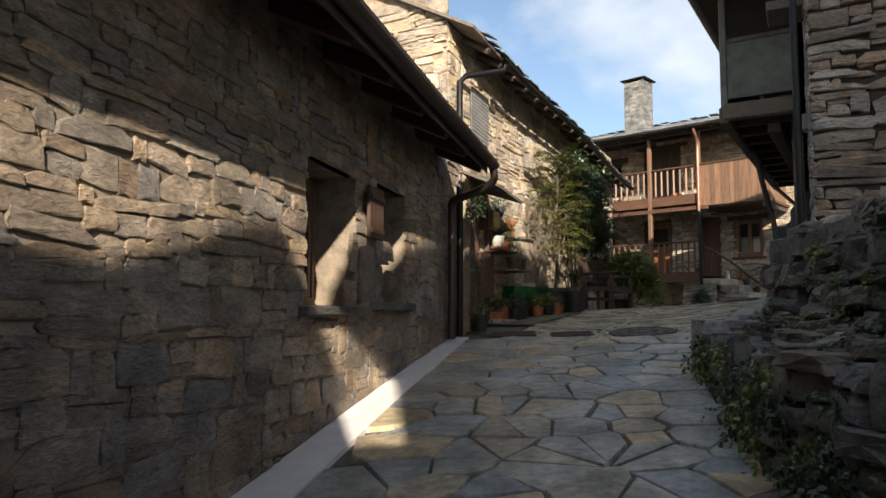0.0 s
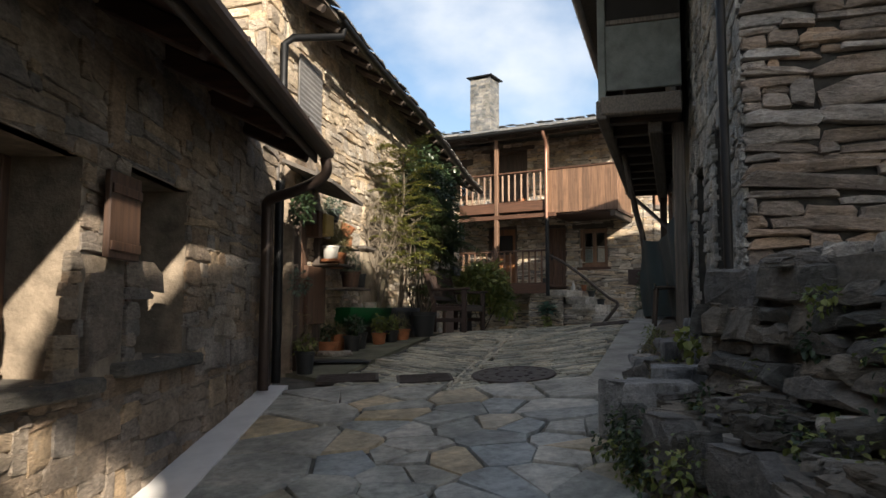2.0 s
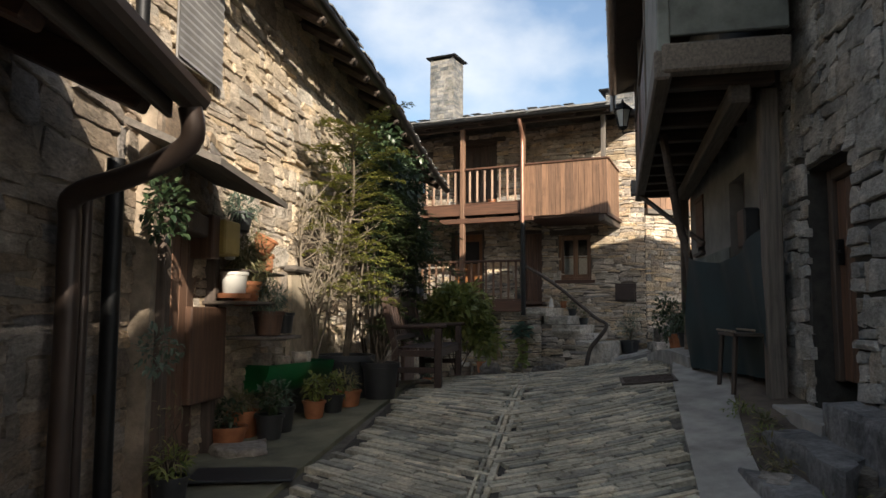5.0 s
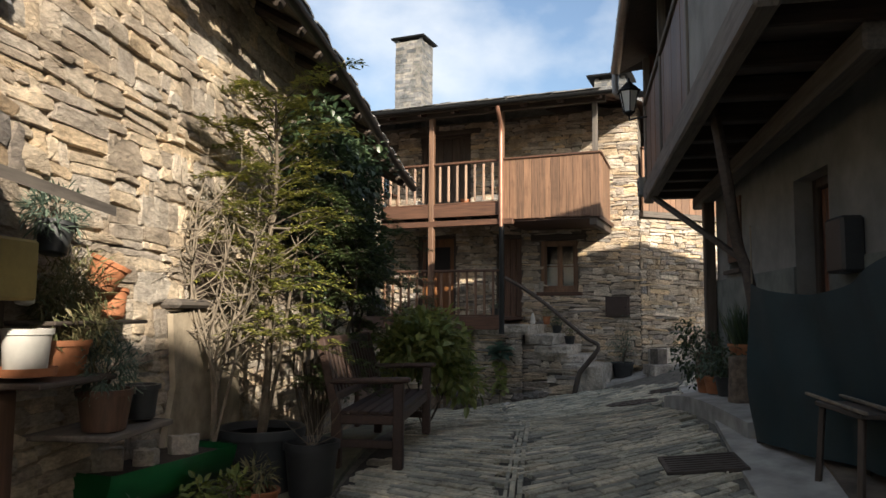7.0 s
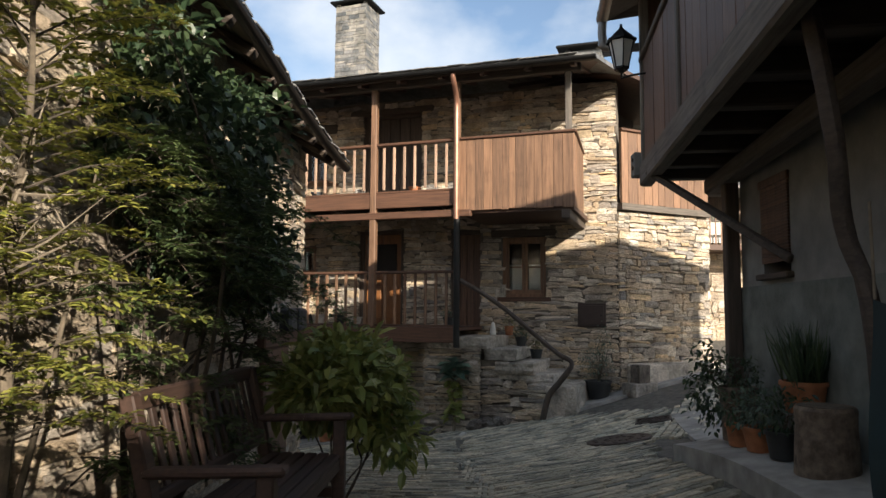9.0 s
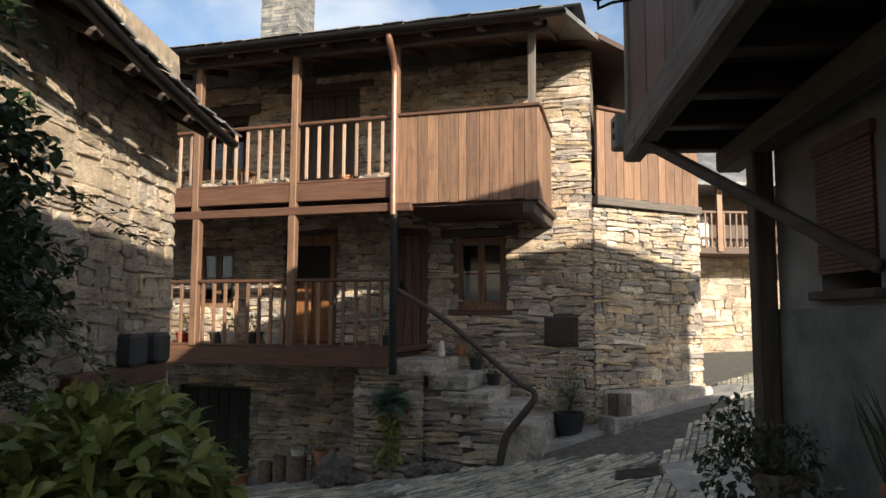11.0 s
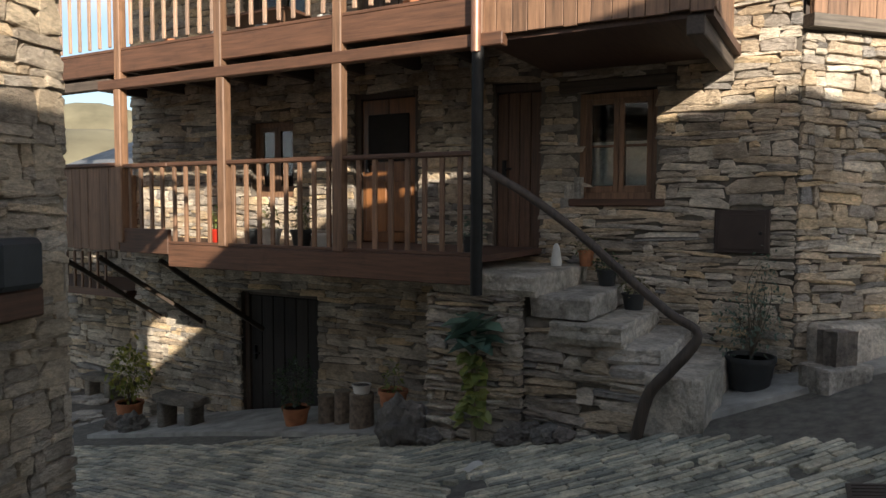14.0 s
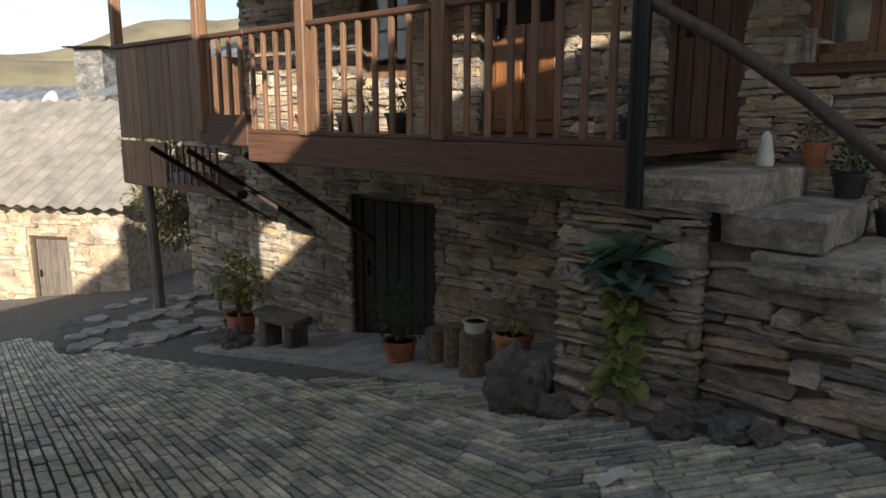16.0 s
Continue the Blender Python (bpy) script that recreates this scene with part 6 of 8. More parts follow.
# ---- things of house C ----
POTS_C = [(-0.25, 0.5, 2.72, 0.09, M_BLACKPOT), (0.62, 1.45, 2.56, 0.08, M_TERRA), (0.86, 1.4, 2.37, 0.10, M_BLACKPOT), (1.15, 1.35, 2.15, 0.11, M_BLACKPOT)]
for i, (x, y, z, r_, mt) in enumerate(POTS_C):
    pot(C @ pose(x, y, z), r_ * 0.8, r_, 0.17, mt, "small pot standing on the stone stairs")
    plant("pot_plant", C @ pose(x, y, z + 0.14), "small sprawling plant in a pot on the stairs", "plant", (M_LEAF_G, M_LEAF_T, M_LEAF_D, M_LEAF_T)[i], [(0, 0, 0.08, 0.13, 0.13, 0.12)], 130, 0.05, 0.025, 4, 0.005, 80 + i)
tagged(part("white_figure", MB().lathe([(0.055, 0), (0.06, 0.04), (0.05, 0.1), (0.04, 0.16), (0.03, 0.21), (0.012, 0.235)], 12), M_WHITEPOT, m=C @ pose(0.38, 1.2, 2.57), smooth=True), "small white stone figure on the top step", "ornament")
for i, (x, w) in enumerate([(0.46, 0.05), (0.56, 0.04)]):
    tagged(part("sill_stone", rough_slab(-w, w, -w, w, 0, 0.15 + 0.08 * i, 90 + i, 0.01), M_STEP, m=C @ pose(x - 0.13, D - 0.02, 3.275)), "small upright stone on the window sill", "stone", "window sill stones")
pot(C @ pose(2.25, 1.35, level(C, 2.25, 1.35)), 0.17, 0.22, 0.32, M_BLACKPOT, "large black pot with a sparse shrub", name="plant_tub")
plant("sparse_shrub", C @ pose(2.25, 1.35, level(C, 2.25, 1.35) + 0.28), "sparse small-leaved shrub in a black pot", "shrub", M_LEAF_G, [(0, 0, 0.35, 0.35, 0.25, 0.32), (0.1, 0, 0.75, 0.14, 0.12, 0.35)], 520, 0.045, 0.022, 16, 0.007, 91, shell=0.2)
tagged(part("carved_stone", rough_slab(-0.12, 0.12, -0.09, 0.09, 0, 0.32, 96, 0.03), M_ROCK, m=C2 @ pose(0.02, -0.5, level(C2, 0.0, -0.5) + 0.14)), "small rounded grey stone on a block", "stone")
tagged(part("stone_block", rough_slab(-0.3, 0.3, -0.18, 0.18, -0.1, 0.15, 97, 0.03), M_STEP, m=C2 @ pose(0.02, -0.5, level(C2, 0.0, -0.5))), "low stone block by the wall", "block")
kale = thing("kale_plant", C @ pose(0.02, 0.02, level(C, 0.02, 0.02)), "tall blue-green kale plant against the stairs", "plant")
rk = random.Random(33)
part("stem", MB().tube(arc([(0, 0, -0.02), (0.02, -0.02, 0.5), (0.0, 0.0, 1.05)], 4), 0.028, 8), M_TWIG, kale, smooth=True)
kl, ky = MB(), MB()
for i in range(26):
    q = i * 2.4
    d = Vector((math.cos(q), math.sin(q) * 0.8 - 0.25, rk.uniform(-0.25, 0.5)))
    add_leaf(kl, Vector((0, 0, 0.98 + rk.uniform(-0.1, 0.18))), d, Vector((0, 0, 1)) + rand_dir(rk) * 0.4, rk.uniform(0.24, 0.36), rk.uniform(0.18, 0.26))
for i in range(60):
    q = i * 2.4
    d = Vector((math.cos(q) * 0.8, math.sin(q) * 0.5 - 0.5, rk.uniform(-0.6, 0.2)))
    add_leaf(ky, Vector((rk.uniform(-0.08, 0.08), -0.02, rk.uniform(0.2, 0.85))), d, Vector((0, -0.6, 1)) + rand_dir(rk) * 0.4, rk.uniform(0.09, 0.16), rk.uniform(0.09, 0.13))
part("top_leaves", kl, mat_leaf("blue-green kale", (0.07, 0.13, 0.10), (0.15, 0.22, 0.15)), kale, "large blue-green crinkled leaves")
part("lower_leaves", ky, M_LEAF_M, kale, "round green lower leaves")


def boulder(m, s, label, seed, mat=None, name="rock"):
    r = random.Random(seed)
    bm = bmesh.new()
    bmesh.ops.create_icosphere(bm, subdivisions=4, radius=1.0)
    off = Vector((r.uniform(0, 9), r.uniform(0, 9), r.uniform(0, 9)))
    for v in bm.verts:
        k = 1 + 0.45 * noise.noise(v.co * 1.4 + off) + 0.26 * noise.noise(v.co * 3.3 + off) + 0.12 * noise.noise(v.co * 7.5 + off)
        v.co = Vector((v.co.x * s[0] * k, v.co.y * s[1] * k, max(v.co.z, -0.55) * s[2] * k + 0.5 * s[2]))
    me = bpy.data.meshes.new(name)
    bm.to_mesh(me)
    bm.free()
    me.materials.append(mat or M_ROCK)
    return tagged(part(name, me, None, m=m), label, "rock")


boulder(at_ground(C, -0.78, 0.05), (0.24, 0.2, 0.30), "knobbly brown boulder at the foot of the stairs", 1)
for i, (x, y, s) in enumerate([(0.42, -0.08, 0.13), (0.75, -0.02, 0.13), (0.92, -0.02, 0.10), (-0.45, 0.0, 0.12), (0.55, 0.1, 0.12), (-6.3, 0.9, 0.18), (-5.75, 0.75, 0.2)]):
    boulder(at_ground(C, x, y), (s, s * 0.8, s * 0.8), "loose brown stone beside the wall foot", 10 + i)
LOGS = [(-2.35, 0.85, 0.11, 0.34), (-2.08, 0.80, 0.10, 0.40), (-1.68, 0.62, 0.14, 0.40), (-1.42, 0.75, 0.09, 0.36)]
for i, (x, y, r_, h) in enumerate(LOGS):
    t = thing("log_stump", at_ground(C, x, y), "upright cut log standing by the cellar wall", "log", "cut logs by the cellar")
    part("bark", MB().lathe([(r_ * 1.02, -0.03), (r_, 0.08), (r_ * 0.97, h * 0.6), (r_, h - 0.01), (r_ * 0.95, h)], 14), M_LOG, t)
    part("cut_face", MB().lathe([(r_ * 0.9, h + 0.001), (r_ * 0.9, h + 0.004)], 14), M_TWIG, t)
pot(at_ground(C, -2.75, 0.75), 0.12, 0.16, 0.24, M_TERRA, "terracotta pot by the cellar door")
plant("pot_plant", at_ground(C, -2.75, 0.75, 0.2), "dark bushy plant in a terracotta pot", "plant", M_LEAF_D, [(0, 0, 0.32, 0.28, 0.25, 0.3)], 420, 0.06, 0.025, 8, 0.008, 93)
pot(at_ground(C, -1.15, 0.45, 0.18), 0.11, 0.15, 0.28, M_TERRA, "terracotta pot on a stone by the stairs")
plant("pot_plant", at_ground(C, -1.15, 0.45, 0.42), "thin green plant in a terracotta pot", "plant", M_LEAF_M, [(0, 0, 0.15, 0.1, 0.1, 0.18)], 80, 0.07, 0.02, 4, 0.005, 94)
boulder(at_ground(C, -1.15, 0.45), (0.16, 0.14, 0.12), "flat stone under a pot", 31)
pot(at_ground(C, -1.68, 0.62, 0.40), 0.09, 0.10, 0.10, M_WHITEPOT, "white bowl standing on a log")


def stone_bench(m, label):
    t = thing("stone_bench", m, label, "bench")
    part("seat", rough_slab(-0.42, 0.42, -0.16, 0.16, 0.34, 0.44, 99, 0.02), M_DRY, t)
    part("leg", MB().box(-0.34, -0.2, -0.13, 0.13, -0.05, 0.34, 0.02), M_DRY, t)
    part("leg", MB().box(0.2, 0.34, -0.13, 0.13, -0.05, 0.34, 0.02), M_DRY, t)


stone_bench(C @ pose(-5.0, 0.95, level(C, -5.0, 0.95), 0, 0, 0), "dark rough bench beside the cellar door")
# pots on the lower balcony
for i, (x, mt, h) in enumerate([(-3.55, mat_plain("red plastic", (0.45, 0.03, 0.015), 0.4, vary=0.1, relief=0), 0.18), (-2.75, M_WHITEPOT, 0.2), (-2.3, M_BLACKPOT, 0.2), (-2.0, M_WHITEPOT, 0.16), (-2.95, M_GREYPOT, 0.2)]):
    pot(C @ pose(x, 0.35, 2.72), 0.09, 0.12, h, mt, "small flower pot standing on the balcony floor")
    if i < 3:
        plant("pot_plant", C @ pose(x, 0.35, 2.72 + h * 0.8), "leafy plant in a balcony pot", "plant", M_LEAF_T if i else M_LEAF_M, [(0, 0, 0.16, 0.1, 0.1, 0.2)], 90, 0.06, 0.025, 4, 0.005, 100 + i)
for i, x in enumerate((-4.4, -3.6, -2.9, -2.0, -0.9)):
    pot(C @ pose(x, 0.45, 5.08), 0.08, 0.1, 0.16, (M_TERRA, M_WHITEPOT, M_GREYPOT, M_WHITEPOT, M_TERRA)[i], "small pot standing on the upper balcony")
table_u = thing("side_table", C @ pose(-3.4, 0.9, 5.08), "low wooden table on the upper balcony", "table")
part("tabletop", MB().box(-0.6, 0.6, -0.25, 0.25, 0.40, 0.44, 0.006), M_RED_H, table_u)
for x in (-0.54, 0.54):
    for y in (-0.2, 0.2):
        part("leg", MB().box(x - 0.025, x + 0.025, y - 0.025, y + 0.025, 0, 0.40, 0.004), M_RED_V, table_u)
tagged(part("paper_scrap", MB().add([(-0.1, -0.03, 0.01), (0.0, -0.05, 0.04), (0.12, -0.02, 0.015), (0.13, 0.04, 0.03), (0.02, 0.02, 0.055), (-0.09, 0.03, 0.02)], [(0, 1, 4, 5), (1, 2, 3, 4)]), M_WHITEPOT, m=on(7.32, 20.15, 35, 0.012)), "crumpled white paper scrap on the setts", "paper")

# ---- right side: steps, rocks, dry wall ----
BANK = axes((2.42, 6.5), 0.21, 1.0) @ Matrix.Diagonal((1, -1, 1, 1))
dry_wall = tagged(part("retaining_wall", wall_core(-7.5, 0.0, -1.5, 1.30, 0, 0.75), M_DRY, m=BANK), "dark mossy drystone retaining wall", "wall", kind="structure")
dry_back = tagged(part("upper_bank_wall", wall_core(-7.5, 0.15, -1.0, 2.15, 0.62, 2.6), M_DRY, m=BANK), "upper tier of the dark drystone bank", "wall", kind="structure")
rs_ = random.Random(77)
for i in range(70):
    u, w = rs_.uniform(-5.0, 0.1), rs_.uniform(0.08, 0.62)
    p = BANK @ Vector((u, w, 0))
    a, b, h = rs_.uniform(0.06, 0.17), rs_.uniform(0.05, 0.12), rs_.uniform(0.04, 0.10)
    z0 = 1.28 + rs_.uniform(-0.03, 0.08) + 0.35 * max(0, w - 0.3)
    tagged(part("bank_stone", rough_slab(-a, a, -b, b, 0, h, 900 + i, 0.03), M_STEP if rs_.random() < 0.2 else M_DRY, m=pose(p.x, p.y, z0, rs_.uniform(-9, 9), rs_.uniform(-9, 9), rs_.uniform(0, 180))), "dark flat stone lying on the bank", "stone", "stones on the bank")
for i in range(46):
    u, w = rs_.uniform(-4.6, 0.2), rs_.uniform(0.62, 1.5)
    p = BANK @ Vector((u, w, 0))
    a, b, h = rs_.uniform(0.08, 0.2), rs_.uniform(0.07, 0.15), rs_.uniform(0.05, 0.13)
    tagged(part("bank_stone", rough_slab(-a, a, -b, b, 0, h, 1000 + i, 0.03), M_STEP if rs_.random() < 0.25 else M_DRY, m=pose(p.x, p.y, 2.12, rs_.uniform(-7, 7), rs_.uniform(-7, 7), rs_.uniform(0, 180))), "dark flat stone lying on the bank", "stone", "stones on the bank")
SLABS = [(2.35, 2.85, 6.35, 6.75, 1.28, 1.45), (1.75, 2.25, 2.9, 4.1, 0.2, 0.62), (2.66, 3.0, 6.8, 7.1, 1.1, 1.34), (2.95, 3.3, 6.9, 7.25, 1.2, 1.5)]
for i, (x0, x1, y0, y1, z0, z1) in enumerate(SLABS):
    tagged(part("rough_stone", rough_slab(x0, x1, y0, y1, min(z0, gz((x0 + x1) / 2, (y0 + y1) / 2)) - 0.05, z1, 140 + i, 0.05), M_SLABTOP if i != 1 else M_DRY), "rough grey slab lying on the bank", "stone", "rough slabs on the bank")


def step_stone(poly, z1, seed):
    """A broken slab with ragged sides, sunk in the ground."""
    r = random.Random(seed)
    out = []
    for (xa, ya), (xb, yb) in zip(poly, poly[1:] + poly[:1]):
        for k in range(4):
            out.append((xa + (xb - xa) * k / 4 + r.uniform(-0.035, 0.035), ya + (yb - ya) * k / 4 + r.uniform(-0.035, 0.035)))
    n = len(out)
    cx, cy = sum(p[0] for p in out) / n, sum(p[1] for p in out) / n
    low = gz(cx, cy) - 0.12
    rings = [(1.02, low), (1.0, low + (z1 - low) * 0.5), (1.01, z1 - 0.05), (0.98, z1 - 0.01), (0.9, z1)]
    v = [(cx + (x - cx) * k + r.uniform(-0.012, 0.012), cy + (y - cy) * k + r.uniform(-0.012, 0.012), z + r.uniform(-0.01, 0.01)) for k, z in rings for x, y in out]
    f = [(i * n + k, i * n + (k + 1) % n, (i + 1) * n + (k + 1) % n, (i + 1) * n + k) for i in range(4) for k in range(n)] + [tuple(range(4 * n, 5 * n))]
    return MB().add(v, f)


for i, (poly, z1) in enumerate((([(3.89, 9.36), (4.2, 9.28), (3.84, 8.61), (3.5, 8.33)], 1.45), ([(4.4, 9.7), (4.74, 9.62), (4.3, 8.75), (3.85, 8.45)], 1.62), ([(4.62, 9.42), (4.9, 9.25), (4.4, 8.4), (4.05, 8.35)], 1.84))):
    tagged(part("rough_step", step_stone(poly, z1, 150 + i), M_SLABTOP), "broken grey slab serving as a step up to the door", "step", "slab steps to the door")
M_EARTH = mat_plain("trodden earth", (0.125, 0.10, 0.075), 0.95, vary=0.6, scale=5, relief=0.9, grain=45)
verge = tagged(part("verge", strip_sheet([(2.7, 7.3, 0), (4.35, 9.8, 0), (5.85, 11.85, 0)], [EW @ Vector((9.0, 0.05, 0)), EW @ Vector((6.0, 0.05, 0)), EW @ Vector((3.9, 0.05, 0))], 24, 0.03, 0.1), M_EARTH), "trodden earth and rubble along the house wall", "earth", kind="structure")
for i in range(26):
    x, y = rs_.uniform(3.0, 5.0), rs_.uniform(7.6, 10.4)
    if not 2.98 + 0.66 * (y - 7.8) < x < 3.65 + 0.514 * (y - 6.95):
        continue
    plant("verge_weed", on(x, y, 0, 0.03), "small green weed growing in trodden earth", "plant", M_LEAF_M if i % 2 else M_LEAF_T, [(0, 0, 0.03, 0.13, 0.13, 0.07)], 110, 0.06, 0.014, 3, 0.003, 700 + i, shell=0.1)
for i in range(60):
    x, y = rs_.uniform(2.5, 4.6), rs_.uniform(6.55, 9.8)
    e = 2.55 + (y - 6.55) * 0.50
    if x < e or x > 3.62 + 0.514 * (y - 6.95) + 0.1:
        continue
    rise = 0.30 * (x - e)
    a = rs_.uniform(0.04, 0.13)
    tagged(part("rubble_stone", rough_slab(-a, a, -a * 0.7, a * 0.7, -0.06, rs_.uniform(0.04, 0.14), 1100 + i, 0.03), M_DRY if rs_.random() < 0.7 else M_STEP, m=pose(x, y, gz(x, y) + rise * 0.2, rs_.uniform(-16, 16), rs_.uniform(-16, 16), rs_.uniform(0, 180))), "loose rubble stone at the house foot", "stone", "rubble at the house foot")
tagged(part("door_step", rough_slab(7.2, 8.35, -0.22, -0.02, 1.2, 1.74, 160, 0.02), M_CONC, m=EW), "grey concrete door step", "step")
tagged(part("door_step", rough_slab(5.4, 6.5, -0.3, -0.02, 1.2, 1.7, 161, 0.02), M_CONC, m=EW), "worn concrete threshold block", "step")
for i in range(80):
    u, w = rs_.uniform(-4.5, 0.1), rs_.choice((-0.10, -0.06, 0.3, 0.56))
    p = BANK @ Vector((u, w, 0))
    z = rs_.uniform(gz(p.x, p.y), 1.2) if w < 0 else (1.32 if w < 0.5 else rs_.uniform(1.4, 2.15))
    sz = rs_.uniform(0.08, 0.2)
    plant("wall_weed", pose(p.x, p.y, z), "dark ivy and weeds growing from the drystone wall", "plant", M_LEAF_D if i % 3 else M_LEAF_M, [(0, 0, 0, sz * 1.2, sz * 1.2, sz)], 130, 0.04, 0.026, 3, 0.004, 300 + i, droop=0.8, shell=0.1)
plant("ivy_clump", pose(4.0, 7.55, 1.75), "ivy clump at the corner of the house", "plant", M_LEAF_M, [(0, 0, 0, 0.28, 0.25, 0.25), (-0.2, 0.3, -0.1, 0.2, 0.2, 0.15)], 420, 0.08, 0.065, 6, 0.006, 333, droop=0.6)

# tarpaulin
tarp = MB()
nu, nv = 20, 14
t0, t1 = EW @ Vector((3.46, -0.60, 0)), EW @ Vector((5.1, -0.18, 0))
zb = gz(t0.x, t0.y)
for i in range(nu + 1):
    u = i / nu
    for j in range(nv + 1):
        w = j / nv
        p = t0.lerp(t1, u)
        top = 3.04 + 0.2 * u * u - 0.14 * math.sin(math.pi * u)
        z = (zb + 0.04) * (1 - w) + top * w
        bulge = 0.06 * math.sin(7 * u + 2 * w) * (1 - 0.4 * w) + 0.025 * math.sin(19 * u + 5 * w)
        q = EW.to_3x3() @ Vector((0, -bulge, 0))
        tarp.v.append((p.x + q.x, p.y + q.y, z))
tarp.f = [(i * (nv + 1) + j, (i + 1) * (nv + 1) + j, (i + 1) * (nv + 1) + j + 1, i * (nv + 1) + j + 1) for i in range(nu) for j in range(nv)]
tarp_t = thing("tarpaulin", Matrix(), "dark blue-green tarpaulin hung under the jetty", "tarpaulin")
part("sheet", tarp, mat_plain("dark blue-green tarpaulin", (0.012, 0.030, 0.035), 0.6, vary=0.3, scale=3, relief=0.2), tarp_t, smooth=True)
for k, e in enumerate((t0, t1)):
    part("rope", MB().tube([(e.x, e.y, 3.04 + 0.2 * k), (e.x + 0.02, e.y + 0.02, 3.5 + 0.3 * k)], 0.008, 6), M_TWIG, tarp_t)
saw = thing("trestle", EW @ pose(4.75, -0.36, level(EW, 4.75, -0.36)), "small dark trestle carrying pale sticks", "trestle")
part("tabletop", MB().box(-0.35, 0.3, -0.15, 0.15, 0.50, 0.53, 0.006), M_DARK_H, saw)
for x in (-0.3, 0.25):
    for y in (-0.12, 0.12):
        part("leg", MB().beam((x, y, 0.50), (x * 1.1, y * 1.3, 0.0), 0.035, 0.035, 0.004), M_DARK_V, saw)
for i, y in enumerate((-0.1, 0.06)):
    tagged(part("stick", MB().beam((-0.63, y, 0.546 + 0.01 * i), (0.40, y - 0.06, 0.546 + 0.01 * i), 0.022, 0.02, 0.004), M_TWIG, m=EW @ pose(4.75, -0.36, level(EW, 4.75, -0.36))), "pale wooden stick lying on the trestle", "stick", "sticks on the trestle")
kerb = tagged(part("kerb_step", strip_sheet([EW @ Vector((3.3, -0.62, 0)), EW @ Vector((0.2, -0.72, 0))], [EW @ Vector((3.3, 0.02, 0)), EW @ Vector((0.2, 0.02, 0))], 12, 0.13, 0.2), M_CONC), "low worn concrete step along the house", "step", kind="structure")
ez = lambda x, y: level(EW, x, y) + 0.13
log = thing("log_stump", EW @ pose(2.25, -0.30, ez(2.25, -0.30)), "thick ribbed tree stump on the step", "log")
part("bark", MB().lathe([(0.19, -0.02), (0.185, 0.1), (0.175, 0.28), (0.18, 0.38), (0.17, 0.40)], 26), M_LOG, log)
part("cut_face", MB().lathe([(0.16, 0.401), (0.16, 0.405)], 20), M_BARK, log)
POTS_E = [(1.80, -0.38, 0.09, 0.115, 0.19, M_BLACKPOT), (1.42, -0.40, 0.09, 0.12, 0.18, M_TERRA), (1.02, -0.40, 0.09, 0.11, 0.17, M_TERRA), (0.62, -0.28, 0.13, 0.15, 0.45, M_LOG)]
for i, (x, y, r0, r1, h, mt) in enumerate(POTS_E):
    pot(EW @ pose(x, y, ez(x, y)), r0, r1, h, mt, ("terracotta pot" if mt is M_TERRA else "dark pot") + " standing on the concrete step")
    plant("pot_plant", EW @ pose(x, y, ez(x, y) + h * 0.85), "dark bushy plant in a pot on the step", "plant", (M_LEAF_D, M_LEAF_G, M_LEAF_D, M_LEAF_D)[i], [(0, 0, 0.16, 0.2, 0.2, 0.18)], 320, 0.055, 0.02, 5, 0.006, 400 + i, droop=0.5)
tagged(part("plant_stand", MB().box(1.35, 1.85, -0.28, -0.02, 0.0, 0.3, 0.02), M_DRY, m=EW @ pose(0, 0, ez(1.2, -0.2))), "low stone block carrying a long pot", "block")
pot(EW @ pose(1.62, -0.16, ez(1.2, -0.2) + 0.3), 0.12, 0.15, 0.22, M_TERRA, "wide terracotta pot with grassy leaves")
grass = thing("grass_plant", EW @ pose(1.62, -0.16, ez(1.2, -0.2) + 0.48), "tall dark grassy leaves in a wide pot", "plant")
gb = MB()
for i in range(170):
    d = Vector((rt.uniform(-0.55, 0.55), rt.uniform(-0.4, 0.3), 1.0))
    add_leaf(gb, Vector((rt.uniform(-0.15, 0.15), rt.uniform(-0.12, 0.12), 0)), d, rand_dir(rt), rt.uniform(0.25, 0.5), 0.018)
part("leaves", gb, M_LEAF_D, grass)
plant("hanging_plant", EW @ pose(0.45, -0.45, ez(0.45, -0.45) + 0.55), "trailing dark plant at the house corner", "plant", M_LEAF_D, [(0, 0, -0.1, 0.22, 0.22, 0.35), (0.1, -0.05, 0.15, 0.15, 0.15, 0.2)], 520, 0.055, 0.03, 6, 0.006, 420, droop=0.8)
tagged(part("corner_post", MB().box(-0.06, 0.06, -0.16, -0.03, 1.7, 4.36, 0.012), M_DARK_V, m=EW), "dark timber post at the house corner", "post")

# lantern and cable box
lan = thing("wall_lantern", EW @ pose(-0.75, -0.95, 5.76), "black iron wall lantern with frosted panes", "lantern")
M_FROST = mat_plain("frosted glass", (0.55, 0.55, 0.52), 0.4, vary=0.1, relief=0)
part("roof", MB().lathe([(0.03, 0.22), (0.17, 0.16), (0.175, 0.145), (0.02, 0.30), (0.015, 0.34)], 6), M_BLACKMETAL, lan)
part("panes", MB().lathe([(0.075, -0.14), (0.135, 0.14)], 6), M_FROST, lan)
for k in range(6):
    q = 2 * math.pi * k / 6
    part("bar", MB().beam((0.078 * math.cos(q), 0.078 * math.sin(q), -0.145), (0.14 * math.cos(q), 0.14 * math.sin(q), 0.15), 0.012, 0.012, 0), M_BLACKMETAL, lan)
